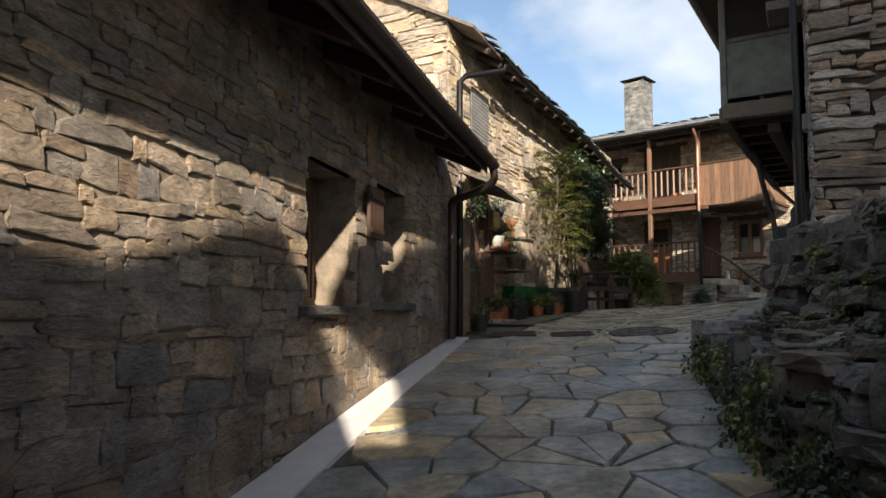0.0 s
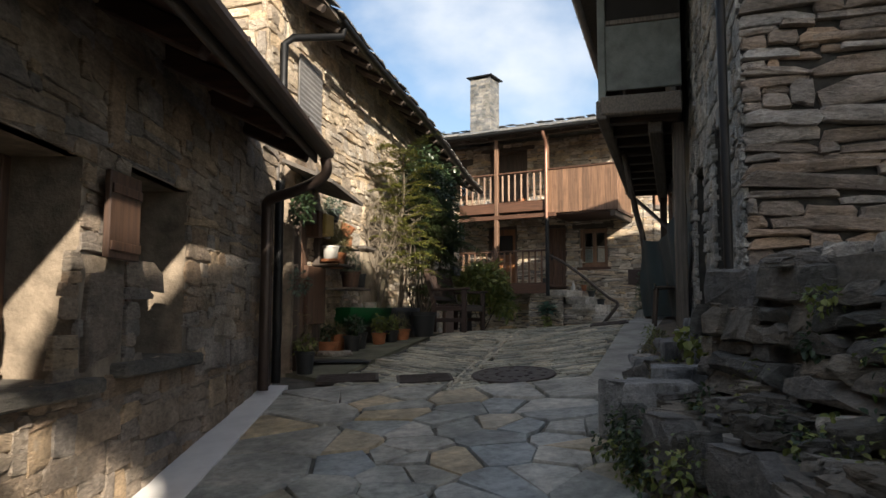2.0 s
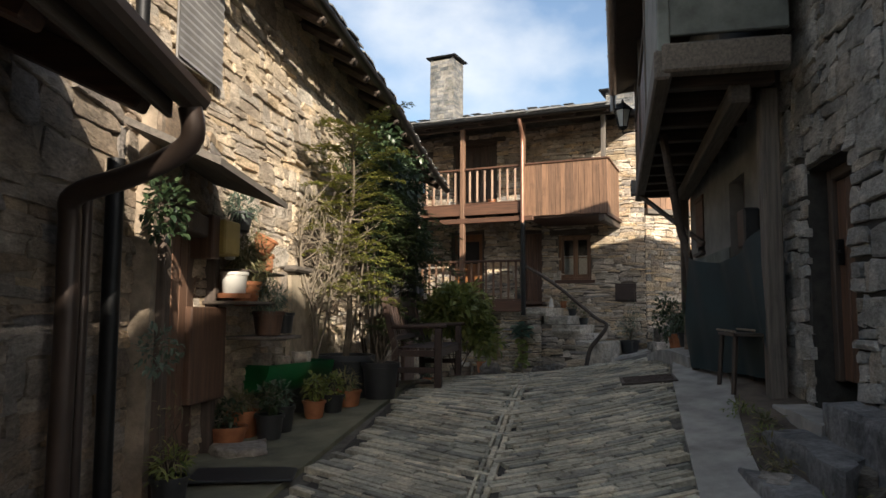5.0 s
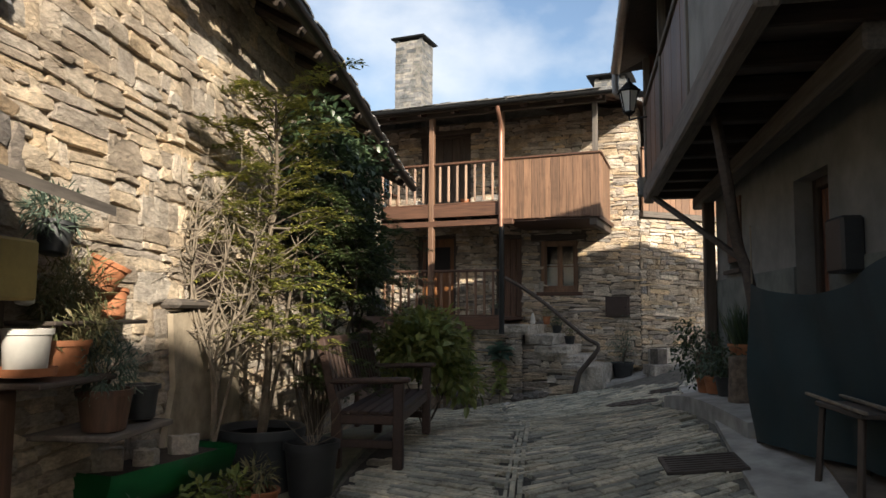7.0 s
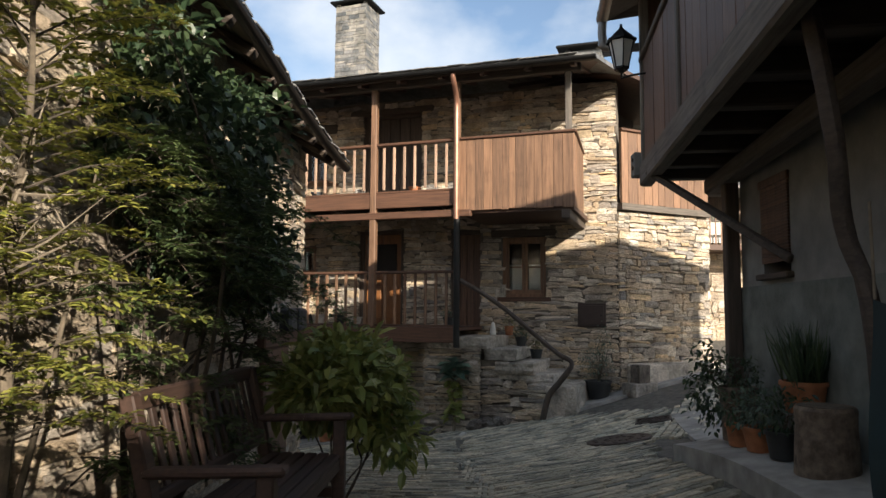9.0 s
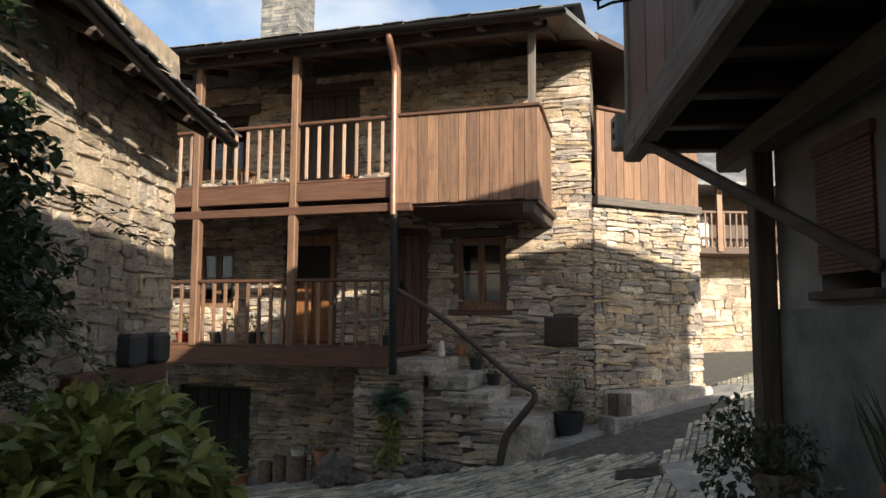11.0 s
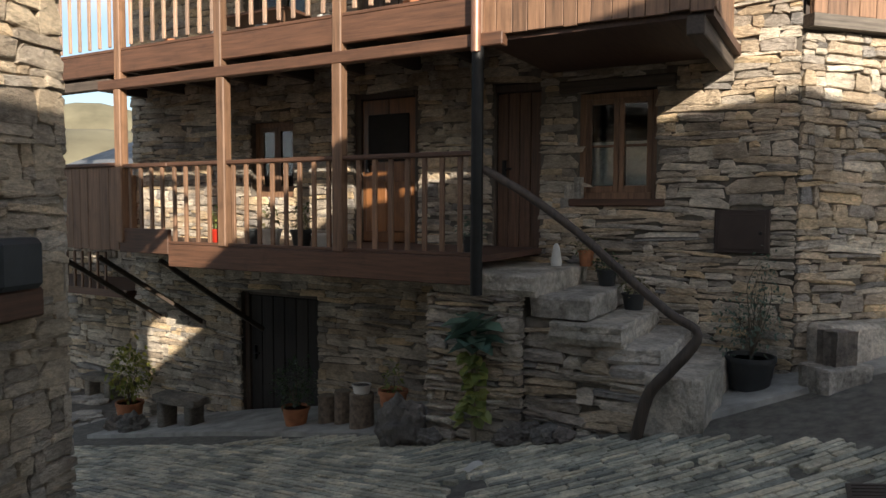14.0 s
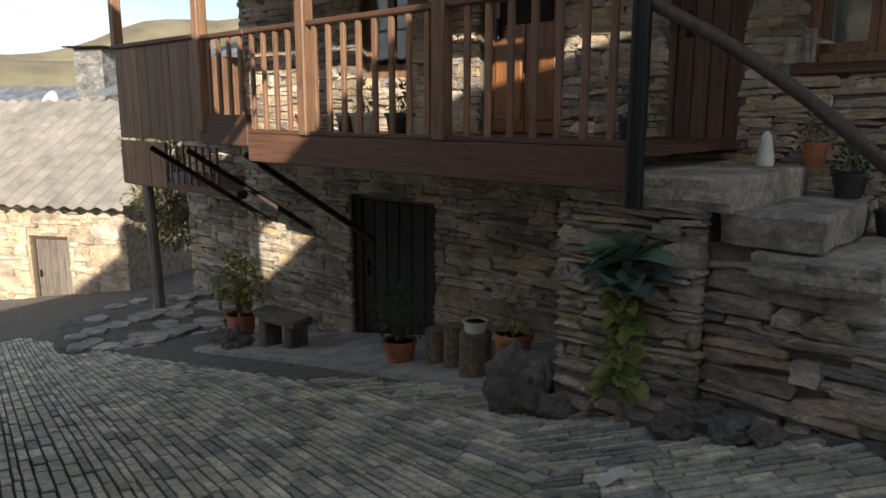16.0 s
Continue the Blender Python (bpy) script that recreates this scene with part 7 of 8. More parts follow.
part("base", MB().lathe([(0.02, -0.2), (0.085, -0.16), (0.085, -0.14), (0.03, -0.145)], 6), M_BLACKMETAL, lan)
part("bracket", MB().tube([(0, 0, -0.2), (0, 0, -0.26), (0.1, 0.08, -0.26), (0.2, 0.3, -0.26)], 0.012, 8), M_BLACKMETAL, lan)
ecb = thing("cable_box", EW @ pose(-0.92, -0.74, 4.45), "grey cable junction box under the jetty end", "box")
part("body", MB().box(-0.09, 0.09, -0.08, 0.02, 0, 0.26, 0.012), M_PLASTER, ecb)
for z in (0.09, 0.18):
    part("socket", MB().lathe([(0.025, 0), (0.025, 0.012)], 12, pose(0.04, -0.08, z, 90)), M_BLACKMETAL, ecb)
tagged(part("wall_mailbox", MB().box(3.75, 4.05, -0.16, 0.0, 3.1, 3.5, 0.02), M_BLACKPOT, m=EW), "black wall box beside the curtain door", "box")
tagged(part("meter_box", MB().box(8.22, 8.36, -0.1, 0.0, 3.5, 3.68, 0.01), M_PLASTER, m=EW), "small grey box beside the door", "box")

# ================= beyond: far houses, terrace, hills =================
far_d = thing("far_balcony_house", axes((18.5, 29.0, 0.75), 0.93, -0.36), "stone house with slate roof and wooden balcony up the lane", "house")
part("wall", wall_core(-3.2, 8, 0.5, 6.2, 0, 0.5, [(1.5, 2.4, 4.6, 6.0)]), M_MORTAR_B, far_d)
part("upper_wall", MB().box(-3.2, 8, -0.02, 0, 4.6, 6.6), M_DARK_V, far_d)
part("roof", MB().add([(-4.0, -1.9, 6.25), (9, -1.9, 6.25), (9, 3, 9.2), (-1.0, 3, 9.2), (-4.0, 7, 6.2), (9, 7, 6.2), (-4.0, -1.9, 6.15), (9, -1.9, 6.15)], [(0, 1, 2, 3), (0, 3, 4), (3, 2, 5, 4), (0, 6, 7, 1), (7, 6, 4, 5)]), M_ROOF, far_d, "grey slate roof")
dk = part("balcony", MB().box(-3.2, 8, -1.4, 0, 4.25, 4.42), M_RED_H, far_d, "wooden balcony")
part("handrail", MB().box(-3.2, 8, -1.43, -1.36, 5.42, 5.48), M_RED_H, dk)
bar_d = MB().box(-0.022, 0.022, -1.41, -1.38, 4.42, 5.42).mesh("baluster", M_RED_V)
for i in range(60):
    part("baluster", bar_d, None, dk, m=pose(-3.1 + 0.185 * i, 0, 0))
for i in range(5):
    part("post", MB().box(-3.15 + 2.6 * i, -3.0 + 2.6 * i, -1.46, -1.34, 4.3, 6.3), M_RED_V, dk)
for i in range(3):
    part("cloth", MB().box(-1.6 + 1.5 * i, -0.6 + 1.5 * i, -0.1, -0.06, 4.6, 5.5), M_WHITEPOT, dk, "white cloth")
part("brace", MB().beam((-3.0, -1.3, 4.25), (-3.0, -0.05, 3.0), 0.12, 0.12), M_RED_H, dk)

far_f = thing("corrugated_house", axes((-6.6, 36.0, -0.9), 0.97, -0.22), "low stone house with a corrugated roof and plank door", "house")
wf = part("wall", wall_core(-8, 5.0, -3, 1.45, 0, 0.5, [(2.05, 3.25, -1.5, 0.6)]), M_MORTAR_B, far_f)
plank_door(wf, 2.12, 3.18, -1.45, 0.5, 0.12, M_GREYWOOD_V, 5, "weathered plank door")
part("end_wall", MB().box(4.5, 5.0, 0.5, 6, -3, 1.45), M_MORTAR_B, far_f)
M_FIBRE = mat_plain("corrugated fibre cement", (0.22, 0.205, 0.18), 0.9, vary=0.4, scale=1.5, relief=0.3)
cr = MB()
nn = 150
for i in range(nn + 1):
    x = -8.5 + 13.9 * i / nn
    z = 0.045 * math.sin(i * 2 * math.pi / 5)
    cr.v += [(x, -0.5, 1.45 + z), (x, 4.6, 4.2 + z), (x, 9.5, 1.6 + z)]
cr.f = [(3 * i + j, 3 * i + 3 + j, 3 * i + 4 + j, 3 * i + 1 + j) for i in range(nn) for j in (0, 1)]
part("roof", cr, M_FIBRE, far_f, "pale corrugated roof")
part("gable", MB().add([(4.95, 0.0, 1.4), (4.95, 9.0, 1.4), (4.95, 4.6, 4.05)], [(0, 1, 2)]), M_MORTAR_B, far_f)
far_g = thing("slate_roof_house", axes((-8.0, 45.0, 0), 0.97, -0.22), "house with blue slate roof behind", "house")
part("wall", MB().box(-9, 5, 0, 8, -5, 1.2), M_MORTAR_B, far_g)
part("roof", MB().add([(-9.5, -0.6, 1.0), (5.5, -0.6, 1.0), (5.5, 4.5, 4.1), (-9.5, 4.5, 4.1), (5.5, 9, 1.0), (-9.5, 9, 1.0)], [(0, 1, 2, 3), (3, 2, 4, 5)]), mat_stone("blue slate", [(0.12, 0.14, 0.17), (0.16, 0.18, 0.2), (0.10, 0.12, 0.15)], grain=6, rough=0.5), far_g, "blue slate roof")
slate_stack(far_g, -1.0, 0.3, 1.6, 2.6, 1.8, 5.4, 0.3, "square slate chimney", 9)
dish = thing("satellite_dish", far_g.matrix_basis @ pose(-1.9, 1.2, 3.1, 70, 0, -20), "pale satellite dish on the roof", "dish")
part("bowl", MB().lathe([(0.02, 0.0), (0.35, 0.05), (0.62, 0.18), (0.64, 0.19), (0.6, 0.2), (0.33, 0.08), (0.02, 0.03)], 24), M_WHITEPOT, dish, smooth=True)
part("arm", MB().tube([(0.5, 0, 0.16), (0.1, 0, 0.7)], 0.03, 6).tube([(0, 0, 0), (0, -1.0, -0.6)], 0.05, 6), M_GREYPOT, dish)
neigh = thing("neighbour_stone_house", C, "neighbour stone house with a small boarded balcony", "house")
wn2 = part("wall", wall_core(-11.0, -6.95, -1.5, 3.2, 3.0, 3.5), M_MORTAR_C, neigh)
part("balcony", MB().box(-10.6, -6.95, 1.6, 3.0, 1.70, 1.82), M_RED_H, neigh)
board_panel(neigh, "boarded_front", ((-10.6, 1.6, 0), (-9.0, 1.6, 0)), 1.72, 2.45, 9, M_RED_V, "boarded balcony front")
bn = MB().box(-0.02, 0.02, 1.585, 1.615, 1.82, 2.42).mesh("baluster", M_RED_V)
for i in range(8):
    part("baluster", bn, None, neigh, m=pose(-8.85 + 0.2 * i, 0, 0))
part("roof", MB().add([(-11.6, 1.4, 3.2), (-6.95, 1.4, 3.2), (-6.95, 6.0, 4.9), (-11.6, 6.0, 4.9), (-6.95, 9, 3.4), (-11.6, 9, 3.4)], [(0, 1, 2, 3), (3, 2, 4, 5)]), M_ROOF, neigh, "grey slate roof")
part("post", MB().tube([(-9.9, 1.75, -0.9), (-9.85, 1.7, 0.4), (-9.95, 1.7, 1.7)], 0.09, 8), M_GREYWOOD_V, neigh)

plant("hedge_bush", pose(0.1, 33.4, 0.7), "sunlit yellow-green bush over the far wall", "shrub", M_LEAF_T, [(0, 0, 0.3, 1.0, 0.8, 0.9), (0.5, -0.4, -0.3, 0.9, 0.7, 0.6), (-0.3, 0.1, 1.3, 0.8, 0.7, 0.8)], 4200, 0.14, 0.07, 14, 0.04, 500)
pot(on(3.6, 26.5), 0.16, 0.2, 0.34, M_TERRA, "terracotta pot on the sunlit terrace edge")
plant("pot_plant", on(3.6, 26.5, 0, 0.3), "yellow-green leafy plant in a terracotta pot", "plant", M_LEAF_Y, [(0, 0, 0.5, 0.3, 0.3, 0.45)], 420, 0.09, 0.045, 8, 0.01, 501)
tp = [(2.0 + 1.75 * math.cos(2 * math.pi * k / 24), 28.2 + 1.9 * math.sin(2 * math.pi * k / 24)) for k in range(24)]
TZ = gz(2.0, 28.2) + 0.12
terrace = tagged(part("terrace", MB().prism(tp, TZ - 0.9, TZ), M_MORTAR_C), "round raised terrace paved with pale flagstones", "terrace", kind="structure")
stone_bench(pose(2.6, 29.3, TZ, 0, 0, -40), "small dark bench on the terrace")

hills = MB()
for k, (r_, h, seed) in enumerate([(260, 44, 1.0), (420, 80, 5.0)]):
    base_i = len(hills.v)
    n = 90
    for i in range(n + 1):
        q = math.radians(-75 + 150 * i / n)
        hh = h * (0.55 + 0.5 * noise.noise(Vector((q * 2.2 + seed, seed, 0))) + 0.14 * noise.noise(Vector((q * 9 + seed, 2.0, 0)))) * (0.65 + 0.35 * math.cos(q + 0.35))
        for j in range(6):
            w = j / 5
            hills.v.append((4 + math.sin(q) * (r_ + 90 * w), 14 + math.cos(q) * (r_ + 90 * w), -14 + (hh + 14) * math.sin(w * math.pi / 2)))
    hills.f += [(base_i + i * 6 + j, base_i + (i + 1) * 6 + j, base_i + (i + 1) * 6 + j + 1, base_i + i * 6 + j + 1) for i in range(n) for j in range(5)]
tagged(part("hills", hills, M_GRASS, smooth=True), "grassy rounded hills in the distance", "hills", kind="structure")

# ================= paving and stonework (pieces) =================
# stones of the walls
lay_stones(wall_a, -1.6, 10.4, -0.45, 3.75, M_WALL_A, WIN_A + [(6.30, 6.80, 1.6, 2.15)], row=0.105, wide=0.27, near=(2.6, 6.2, 0.3, 2.6), seed=3, proud=0.021, bottom=lambda x: level(A, x, -0.1) - 0.05, gap=0.002)
lay_stones(door_wall, 10.4, 11.95, 0.9, 3.75, M_WALL_A, [(10.46, 11.84, 1.1, 3.1)], row=0.13, wide=0.28, seed=4, proud=0.03)
for ob in door_wall.children:
    ob.location.y -= 0.12
lay_stones(wall_b, 0, BL, 0.7, 5.7, M_WALL_B, row=0.10, wide=0.25, near=(1.6, 4.4, 2.3, 4.3), seed=5, proud=0.030, bottom=lambda x: level(B, x, 0) - 0.05, gap=0.004)


def faced(parent, m):
    """A bare frame on another face of a wall, for its stones."""
    f = part("facing", MB().box(-0.01, 0.01, 0.1, 0.12, 0, 0.02), M_ROOM_SHADE, parent)
    f.matrix_basis = m
    return f


g = faced(gable_b, pose(0, 5.5, 0, 0, 0, -90))
lay_stones(g, 0, 5.5, 3.4, 6.3, M_WALL_B, row=0.13, wide=0.34, seed=15, proud=0.04)
g = faced(end_b, pose(BL, 0, 0, 0, 0, 90))
lay_stones(g, 0, 4, -0.3, 5.7, M_WALL_B, row=0.13, wide=0.3, seed=16, proud=0.04)
g = faced(wall_c, pose(0, D, 0))
lay_stones(g, -6.9, 2.58, -0.5, 7.25, M_WALL_C, HOLES_C + [(1.85, 2.36, 2.73, 3.16), (0.2, 1.45, 4.42, 4.55), (-4.9, -3.15, 6.72, 6.92)], row=0.075, wide=0.32, near=(-0.1, 2.5, 2.2, 4.3), seed=7, proud=0.032, gap=0.003)
g = faced(house_c, pose(-6.9, D + 6, 0, 0, 0, -90))
lay_stones(g, 0, 6, -0.9, 7.2, M_WALL_C, row=0.10, wide=0.36, seed=17, proud=0.03)
lay_stones(wall_c2, 0.0, 2.3, 0.9, 4.85, M_WALL_C, row=0.095, wide=0.28, near=(0, 2.3, 2.0, 4.6), seed=8, proud=0.042, gap=0.004)
g = faced(base, pose(0, 0.22, 0))
lay_stones(g, -0.57, 0.42, 0.6, 2.36, M_WALL_C, row=0.065, wide=0.40, near=(-0.6, 0.5, 0.6, 2.4), seed=9, proud=0.07, gap=0.006)
g = faced(base, pose(0, 0.34, 0))
lay_stones(g, 0.40, 1.72, 0.6, 2.14, M_WALL_C, row=0.075, wide=0.46, near=(0.3, 2, 0.6, 2.2), seed=10, proud=0.06, gap=0.006, top=lambda x: 2.14 - max(0, x - 0.9) * 0.5)
g = faced(base, pose(-0.55, D, 0, 0, 0, -90))
lay_stones(g, 0, D - 0.2, 0.5, 2.36, M_WALL_C, row=0.09, wide=0.3, seed=11, proud=0.05)
lay_stones(wall_es, 0, 6.4, 1.0, 7.0, mat_stone("warm gable stone", [(0.25, 0.21, 0.175), (0.38, 0.29, 0.215), (0.31, 0.28, 0.25), (0.45, 0.31, 0.20), (0.46, 0.43, 0.395), (0.31, 0.245, 0.19)], streak=(1, 1, 2.6), relief=0.95), row=0.125, wide=0.44, near=(0, 2.2, 1.4, 5.0), seed=12, proud=0.06, gap=0.008)
lay_stones(wall_f, 4.9, 9.06, 1.0, 6.6, M_WALL_E, DOORS_E, row=0.13, wide=0.28, near=(5.0, 9.0, 1.6, 4.3), seed=13, proud=0.035, gap=0.004)
lay_stones(dry_wall, -6.8, 0.0, -0.5, 1.32, M_DRY, row=0.12, wide=0.36, near=(-4.2, 0.0, 0.0, 1.5), seed=14, proud=0.10)
g = faced(dry_back, pose(0, 0.62, 0))
lay_stones(g, -5.8, 0.15, 1.2, 2.18, M_DRY, row=0.13, wide=0.4, near=(-4.0, 0.15, 1.2, 2.2), seed=18, proud=0.12)
g = faced(dry_back, pose(0.15, 0.62, 0, 0, 0, 90))
lay_stones(g, 0, 1.9, 0.9, 2.15, M_DRY, row=0.13, wide=0.4, seed=24, proud=0.1)
g = faced(dry_wall, pose(0, 0, 0, 0, 0, 90))
lay_stones(g, 0, 0.75, 0.8, 1.3, M_DRY, row=0.12, wide=0.34, seed=25, proud=0.08)
g = faced(wn2, pose(0, 3.0, 0))
lay_stones(g, -11.0, -6.95, -1.3, 3.1, M_WALL_C, row=0.12, wide=0.4, seed=26, proud=0.04)
lay_stones(wf, -2, 5.0, -2.6, 1.4, M_WALL_B, [(2.0, 3.3, -1.5, 0.65)], row=0.2, wide=0.5, seed=19, proud=0.05)


lay_stones(far_d.children[0], -3.2, 4, 0.6, 4.3, M_WALL_B, row=0.2, wide=0.5, seed=29, proud=0.05)


# flagstones of the lower lane
def cell(p, others, box_):
    poly = list(box_)
    for q in others:
        m, n = (p + q) / 2, q - p
        out = []
        for a, b in zip(poly, poly[1:] + poly[:1]):
            da, db = (a - m).dot(n), (b - m).dot(n)
            if da <= 0:
                out.append(a)
            if da * db < 0:
                out.append(a + (b - a) * (da / (da - db)))
        poly = out
        if len(poly) < 3:
            return None
    return poly


flags = tagged(part("flagstone_lane", strip_sheet([(-2.6, -3.0, 0), (0.3, 9.05, 0)], [(0.9, -3.0, 0), (2.75, 8.45, 0)], 30, -0.014, 0.1), M_JOINT), "lane of large irregular slate flagstones", "paving", kind="structure")
rf = random.Random(17)
pts = []
for j in range(40):
    for i in range(9):
        y = -1.6 + 0.29 * j + rf.uniform(-0.13, 0.13)
        u = (i + 0.5 * (j % 2) + rf.uniform(-0.48, 0.48)) / 8.2
        xl, xr = -1.80 + 0.253 * y, 1.20 + 0.195 * y
        x = xl + (xr - xl) * u
        if u < 1.0 and u > -0.02 and y < 9.35 - 0.33 * x - 0.12 and rf.random() < 0.74:
            pts.append(Vector((x, y)))
for p in pts:
    near_p = sorted((q for q in pts if q is not p), key=lambda q: (q - p).length)[:14]
    c = cell(p, near_p, [p + Vector(o) for o in ((-0.5, -0.36), (0.5, -0.36), (0.5, 0.36), (-0.5, 0.36))])
    if not c:
        continue
    q = sum(c, Vector((0, 0))) / len(c)
    c = [q + (v - q) * (1 - 0.010 / max((v - q).length, 0.05)) + Vector((rf.uniform(-0.02, 0.02), rf.uniform(-0.02, 0.02))) for v in c]
    part("flagstone", slab(MB(), [tuple(v) for v in c], 0.06, 0.012 + rf.uniform(-0.008, 0.012)), M_FLAG, flags)


for k in range(70):
    q, rad = rf.uniform(0, 6.28), 1.7 * math.sqrt(rf.random())
    p = Vector((2.0 + rad * math.cos(q), 28.2 + 1.06 * rad * math.sin(q)))
    n_ = rf.randint(5, 7)
    sz = rf.uniform(0.14, 0.26)
    part("flagstone", MB().prism([(p.x + sz * math.cos(6.28 * i / n_ + q) * rf.uniform(0.8, 1.1), p.y + sz * math.sin(6.28 * i / n_ + q) * rf.uniform(0.8, 1.1)) for i in range(n_)], TZ, TZ + 0.012 + 0.0006 * k), M_STEP, terrace)


# slate setts on edge
def inside(p, poly):
    n, c = len(poly), False
    for i in range(n):
        (x0, y0), (x1, y1) = poly[i], poly[(i + 1) % n]
        if (y0 > p[1]) != (y1 > p[1]) and p[0] < (x1 - x0) * (p[1] - y0) / (y1 - y0) + x0:
            c = not c
    return c


CH0, CH1 = Vector((1.78, 8.75)), Vector((5.15, 15.1))
CH2 = Vector((6.4, 18.2))
ax = (CH1 - CH0).normalized()
LEFT = [(0.75, 9.15), (1.72, 8.8), (5.1, 15.1), (6.3, 18.2), (7.1, 20.1), (6.9, 21.6), (5.0, 23.2), (2.0, 26.2), (-1.0, 29.0), (-4.0, 26.0), (2.0, 21.5), (4.75, 19.4), (4.55, 17.0), (3.3, 14.0), (2.7, 12.9), (2.2, 11.9)]
RIGHT = [(1.84, 8.72), (2.9, 8.3), (4.0, 10.1), (5.1, 11.8), (6.2, 13.7), (7.2, 15.6), (8.2, 16.9), (9.6, 18.2), (8.6, 19.4), (7.3, 20.0), (6.45, 18.2), (5.22, 15.1)]
FARR = [(9.7, 18.3), (8.3, 16.9), (9.5, 16.0), (13.5, 17.5), (18, 20.5), (18.5, 23.0), (14.0, 21.5), (12.6, 19.6), (11.2, 19.2)]
sett_bed = tagged(part("sett_paving", strip_sheet([(0.9, 9.4, 0), (4.5, 17.0, 0)], [(2.9, 8.4, 0), (8.2, 17.0, 0)], 30, -0.028, 0.1), M_SETTBED), "lane of narrow slate setts in a herringbone", "paving", kind="structure")
rest, singles = MB(), 0
rp = random.Random(23)


def lay_setts(poly, dirv, wid=0.064, length=0.25, drop=0.0):
    global singles
    d = dirv.normalized()
    s = Vector((-d.y, d.x))
    ps = [Vector(p) for p in poly]
    u0, u1 = min(p.dot(d) for p in ps), max(p.dot(d) for p in ps)
    v0, v1 = min(p.dot(s) for p in ps), max(p.dot(s) for p in ps)
    v = v0
    while v < v1:
        w = wid * rp.uniform(0.7, 1.35)
        u = u0 - rp.uniform(0, length)
        while u < u1:
            ln = length * rp.uniform(0.6, 1.5)
            c = d * (u + ln / 2) + s * (v + w / 2)
            if inside(c, poly):
                q = [d * (u + a) + s * (v + b) for a, b in ((0.005, 0.005), (ln - 0.005, 0.005 + rp.uniform(0, 0.007)), (ln - 0.005, w - 0.005), (0.005, w - 0.005 - rp.uniform(0, 0.007)))]
                lift = rp.uniform(-0.004, 0.009)
                if singles < 290 and 2.0 < c.x < 4.4 and 9.0 < c.y < 12.6 and rp.random() < 0.5:
                    part("sett", slab(MB(), [tuple(p) for p in q], 0.04, lift), M_SETT, sett_bed)
                    singles += 1
                else:
                    zc = gz(c.x, c.y)
                    k = len(rest.v)
                    mid = c
                    for kk, dz in ((1.0, -0.04), (0.995, lift - 0.006), (0.93, lift)):
                        for p in q:
                            e = mid + (p - mid) * kk
                            gx = (gz(e.x, e.y) if kk == 1.0 else 0)
                            rest.v.append((e.x, e.y, dz + gx if kk == 1.0 else dz + rest.v[k + len(rest.v[k:]) % 4][2] + 0.04))
                    rest.f += [(k + i, k + (i + 1) % 4, k + 4 + (i + 1) % 4, k + 4 + i) for i in range(4)] + [(k + 4 + i, k + 4 + (i + 1) % 4, k + 8 + (i + 1) % 4, k + 8 + i) for i in range(4)] + [(k + 8, k + 9, k + 10, k + 11)]
            u += ln
        v += w


rot = lambda v, a: Vector((v.x * math.cos(a) - v.y * math.sin(a), v.x * math.sin(a) + v.y * math.cos(a)))
lay_setts(LEFT, rot(ax, radians(62)))
lay_setts(RIGHT, rot(ax, radians(-60)))
FRONT = [(6.78, 21.62), (7.0, 20.1), (7.25, 19.95), (8.65, 19.45), (9.65, 18.25), (10.05, 18.6), (9.05, 19.85), (7.62, 21.1), (7.05, 21.65), (6.4, 22.55), (5.05, 23.3)]
lay_setts(FRONT, rot(ax, radians(-60)))
lay_setts(FARR, rot(ax, radians(-20)), 0.09, 0.2)
# straight channel down the middle
lay_setts([tuple(CH0 + rot(ax, radians(90)) * 0.07), tuple(CH0 - rot(ax, radians(90)) * 0.07), tuple(CH1 - rot(ax, radians(90)) * 0.07), tuple(CH2 + Vector((0.07, 0))), tuple(CH2 - Vector((0.07, 0))), tuple(CH1 + rot(ax, radians(90)) * 0.07)], ax, 0.045, 0.3)
tagged(part("setts", rest, M_SETT, sett_bed), kind="stuff")

mossy = tagged(part("mossy_edge", strip_sheet([B @ Vector((0.2, 0.0, 0)), B @ Vector((9.0, 0.0, 0))], [(0.75, 9.5, 0), B @ Vector((3.6, -1.0, 0)), B @ Vector((9.0, -0.6, 0))], 24, 0.004, 0.1), M_MOSSCONC), "mossy concrete edge along the ochre wall", "edge", kind="structure")
conc = tagged(part("concrete_walk", strip_sheet([(2.95, 8.35, 0), (5.15, 11.8, 0), (9.7, 18.2, 0)], [(3.25, 8.2, 0), (5.9, 11.8, 0), (10.3, 17.6, 0)], 30, 0.006, 0.1), M_CONC), "worn concrete walk along the jettied house", "path", kind="structure")
conc2 = tagged(part("concrete_yard", strip_sheet([(5.9, 11.8, 0), EW @ Vector((0, -0.6, 0)), (9.2, 16.4, 0)], [EW @ Vector((3.9, 0, 0)), EW @ Vector((0, 0, 0)), (10.6, 15.5, 0)], 20, 0.0, 0.1), M_CONC), "worn concrete strip beside the house wall", "path", kind="structure")
curb = tagged(part("concrete_apron", strip_sheet([C @ Vector((-6.5, 0.55, 0)), C @ Vector((-0.9, 0.30, 0))], [C @ Vector((-6.5, D, 0)), C @ Vector((-0.9, D, 0))], 16, 0.02, 0.15), M_CONC), "pale concrete apron under the balcony", "apron", kind="structure")
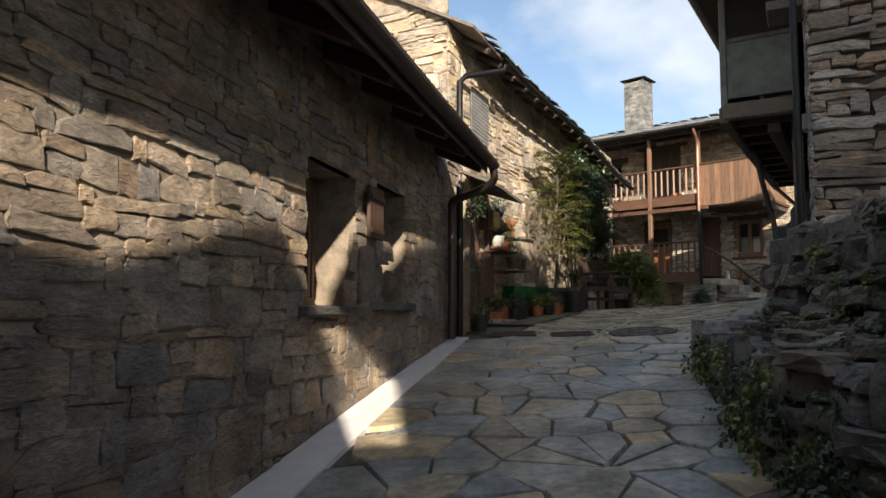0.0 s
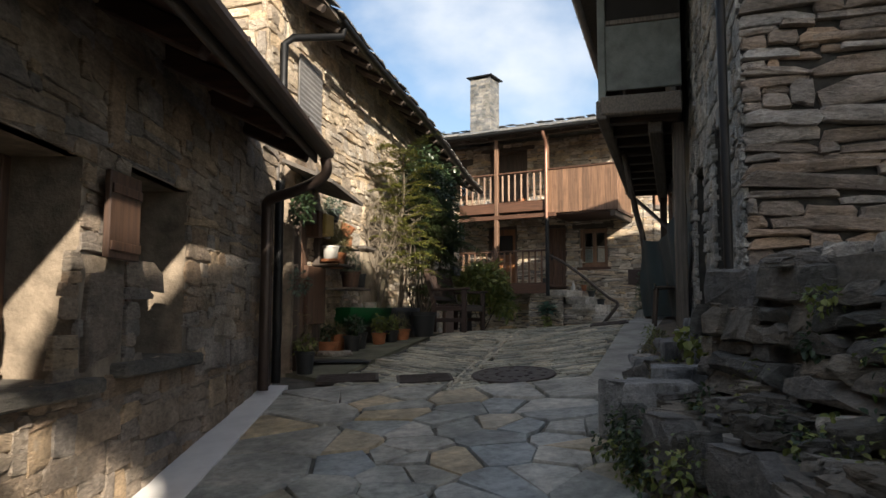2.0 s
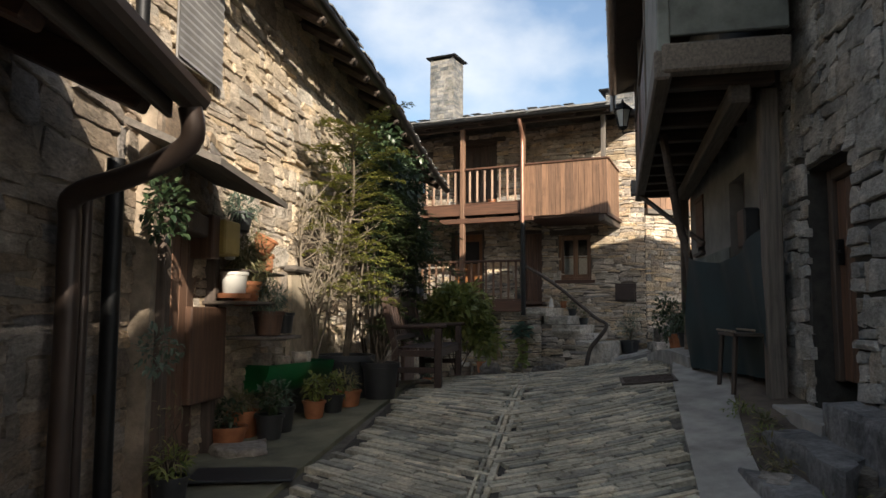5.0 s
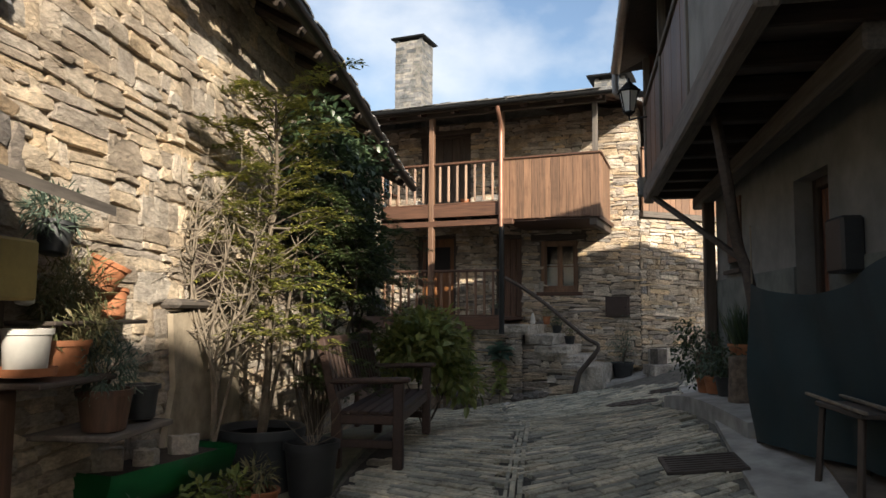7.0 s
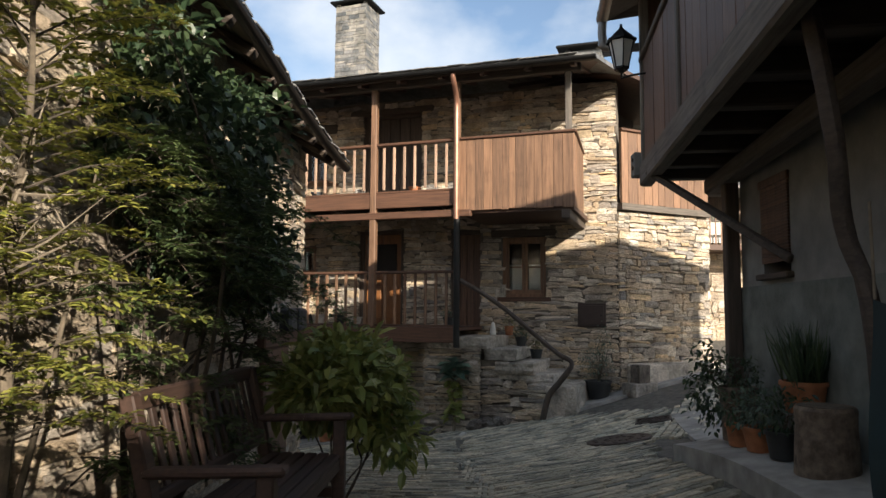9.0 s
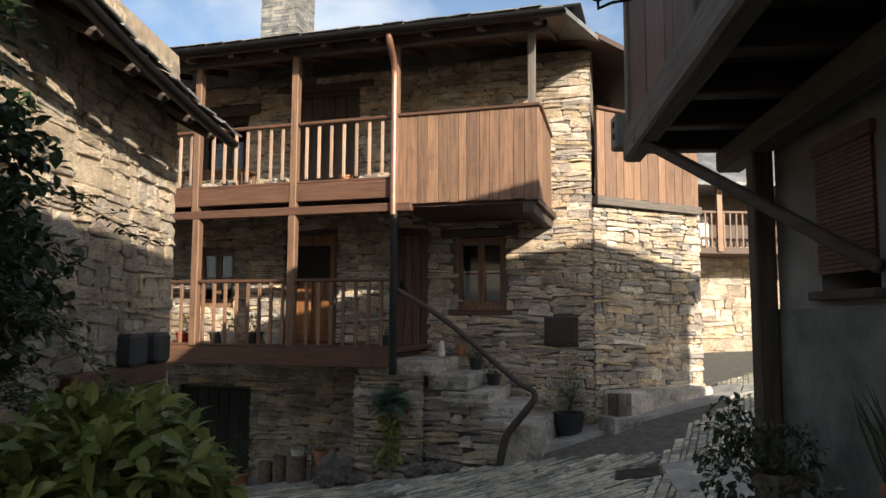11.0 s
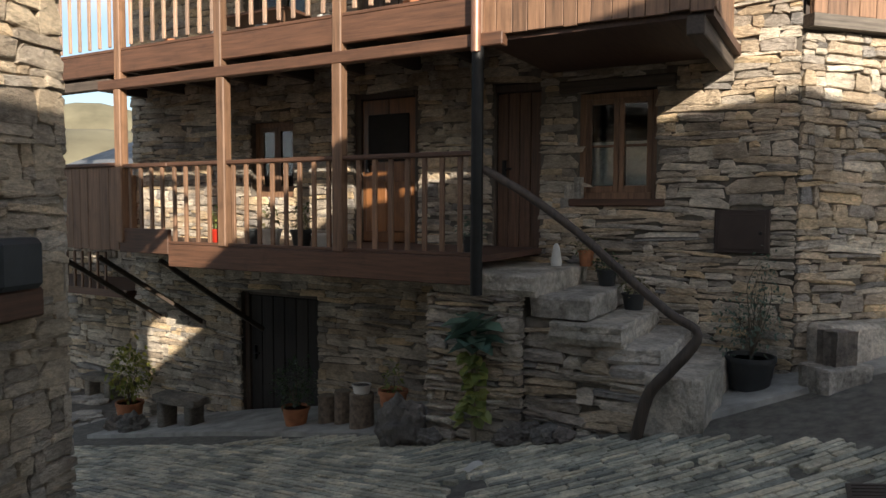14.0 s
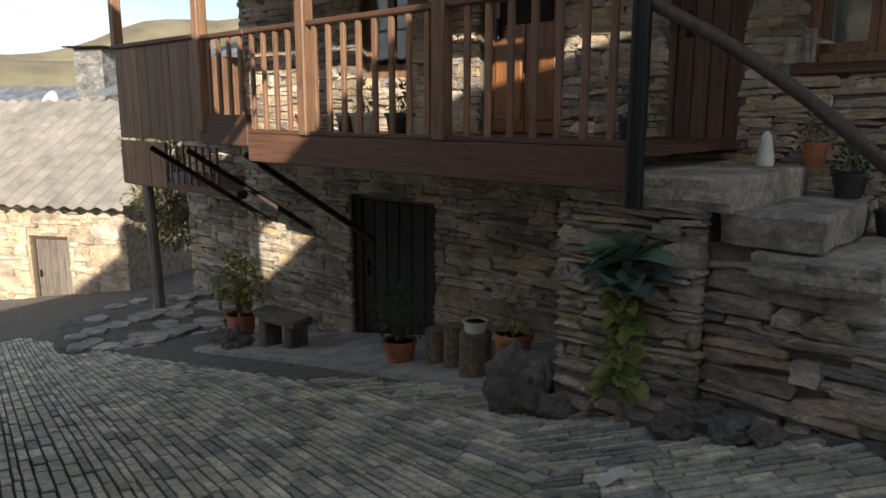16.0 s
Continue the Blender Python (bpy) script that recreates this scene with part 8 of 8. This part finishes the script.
curb2 = tagged(part("concrete_apron", strip_sheet([C @ Vector((1.9, 0.5, 0)), C2 @ Vector((3.1, -0.9, 0))], [C @ Vector((1.9, D, 0)), C2 @ Vector((3.1, 0.3, 0))], 16, 0.02, 0.15), M_CONC), "pale concrete apron along the wing", "apron", kind="structure")


def cover(x, y, w, h, rz, round_=False):
    t = thing("drain_cover", on(x, y, rz, 0.012), "round rusty iron manhole cover" if round_ else "rectangular rusty iron drain cover", "drain cover", "iron covers in the lane")
    sx = math.degrees(math.atan2(gz(x, y + 0.3) - gz(x, y - 0.3), 0.6))
    sy = math.degrees(math.atan2(gz(x + 0.3, y) - gz(x - 0.3, y), 0.6))
    t.matrix_basis = Matrix.Translation((x, y, gz(x, y) + 0.016)) @ Euler((radians(sx), radians(-sy), 0)).to_matrix().to_4x4() @ Matrix.Rotation(radians(rz), 4, "Z")
    if round_:
        part("plate", MB().lathe([(w, -0.03), (w, 0.0), (w * 0.98, 0.006), (w * 0.9, 0.006), (w * 0.89, 0.002)], 32), M_COVER, t)
        for k in range(24):
            q = 2 * math.pi * k / 24
            part("stud", MB().box(-0.02, 0.02, -0.02, 0.02, 0, 0.008, 0.003), M_COVER, t, m=pose(w * (0.4 + 0.35 * (k % 2)) * math.cos(q), w * (0.4 + 0.35 * (k % 2)) * math.sin(q), 0.002))
    else:
        part("plate", MB().box(-w / 2, w / 2, -h / 2, h / 2, -0.03, 0.004, 0.004), M_COVER, t)
        for k in range(7):
            part("rib", MB().box(-w / 2 + 0.03, w / 2 - 0.03, -0.008, 0.008, 0, 0.007, 0.002), M_COVER, t, m=pose(0, -h / 2 + h * (k + 0.7) / 7.4, 0.003))


cover(0.93, 9.55, 0.62, 0.36, -8)
cover(1.66, 9.27, 0.55, 0.36, -8)
cover(2.52, 9.08, 0.42, 0, 0, True)
cover(5.0, 12.0, 0.55, 0.42, -28)
cover(8.1, 17.3, 0.4, 0, 0, True)
cover(9.3, 18.1, 0.5, 0.4, -40)
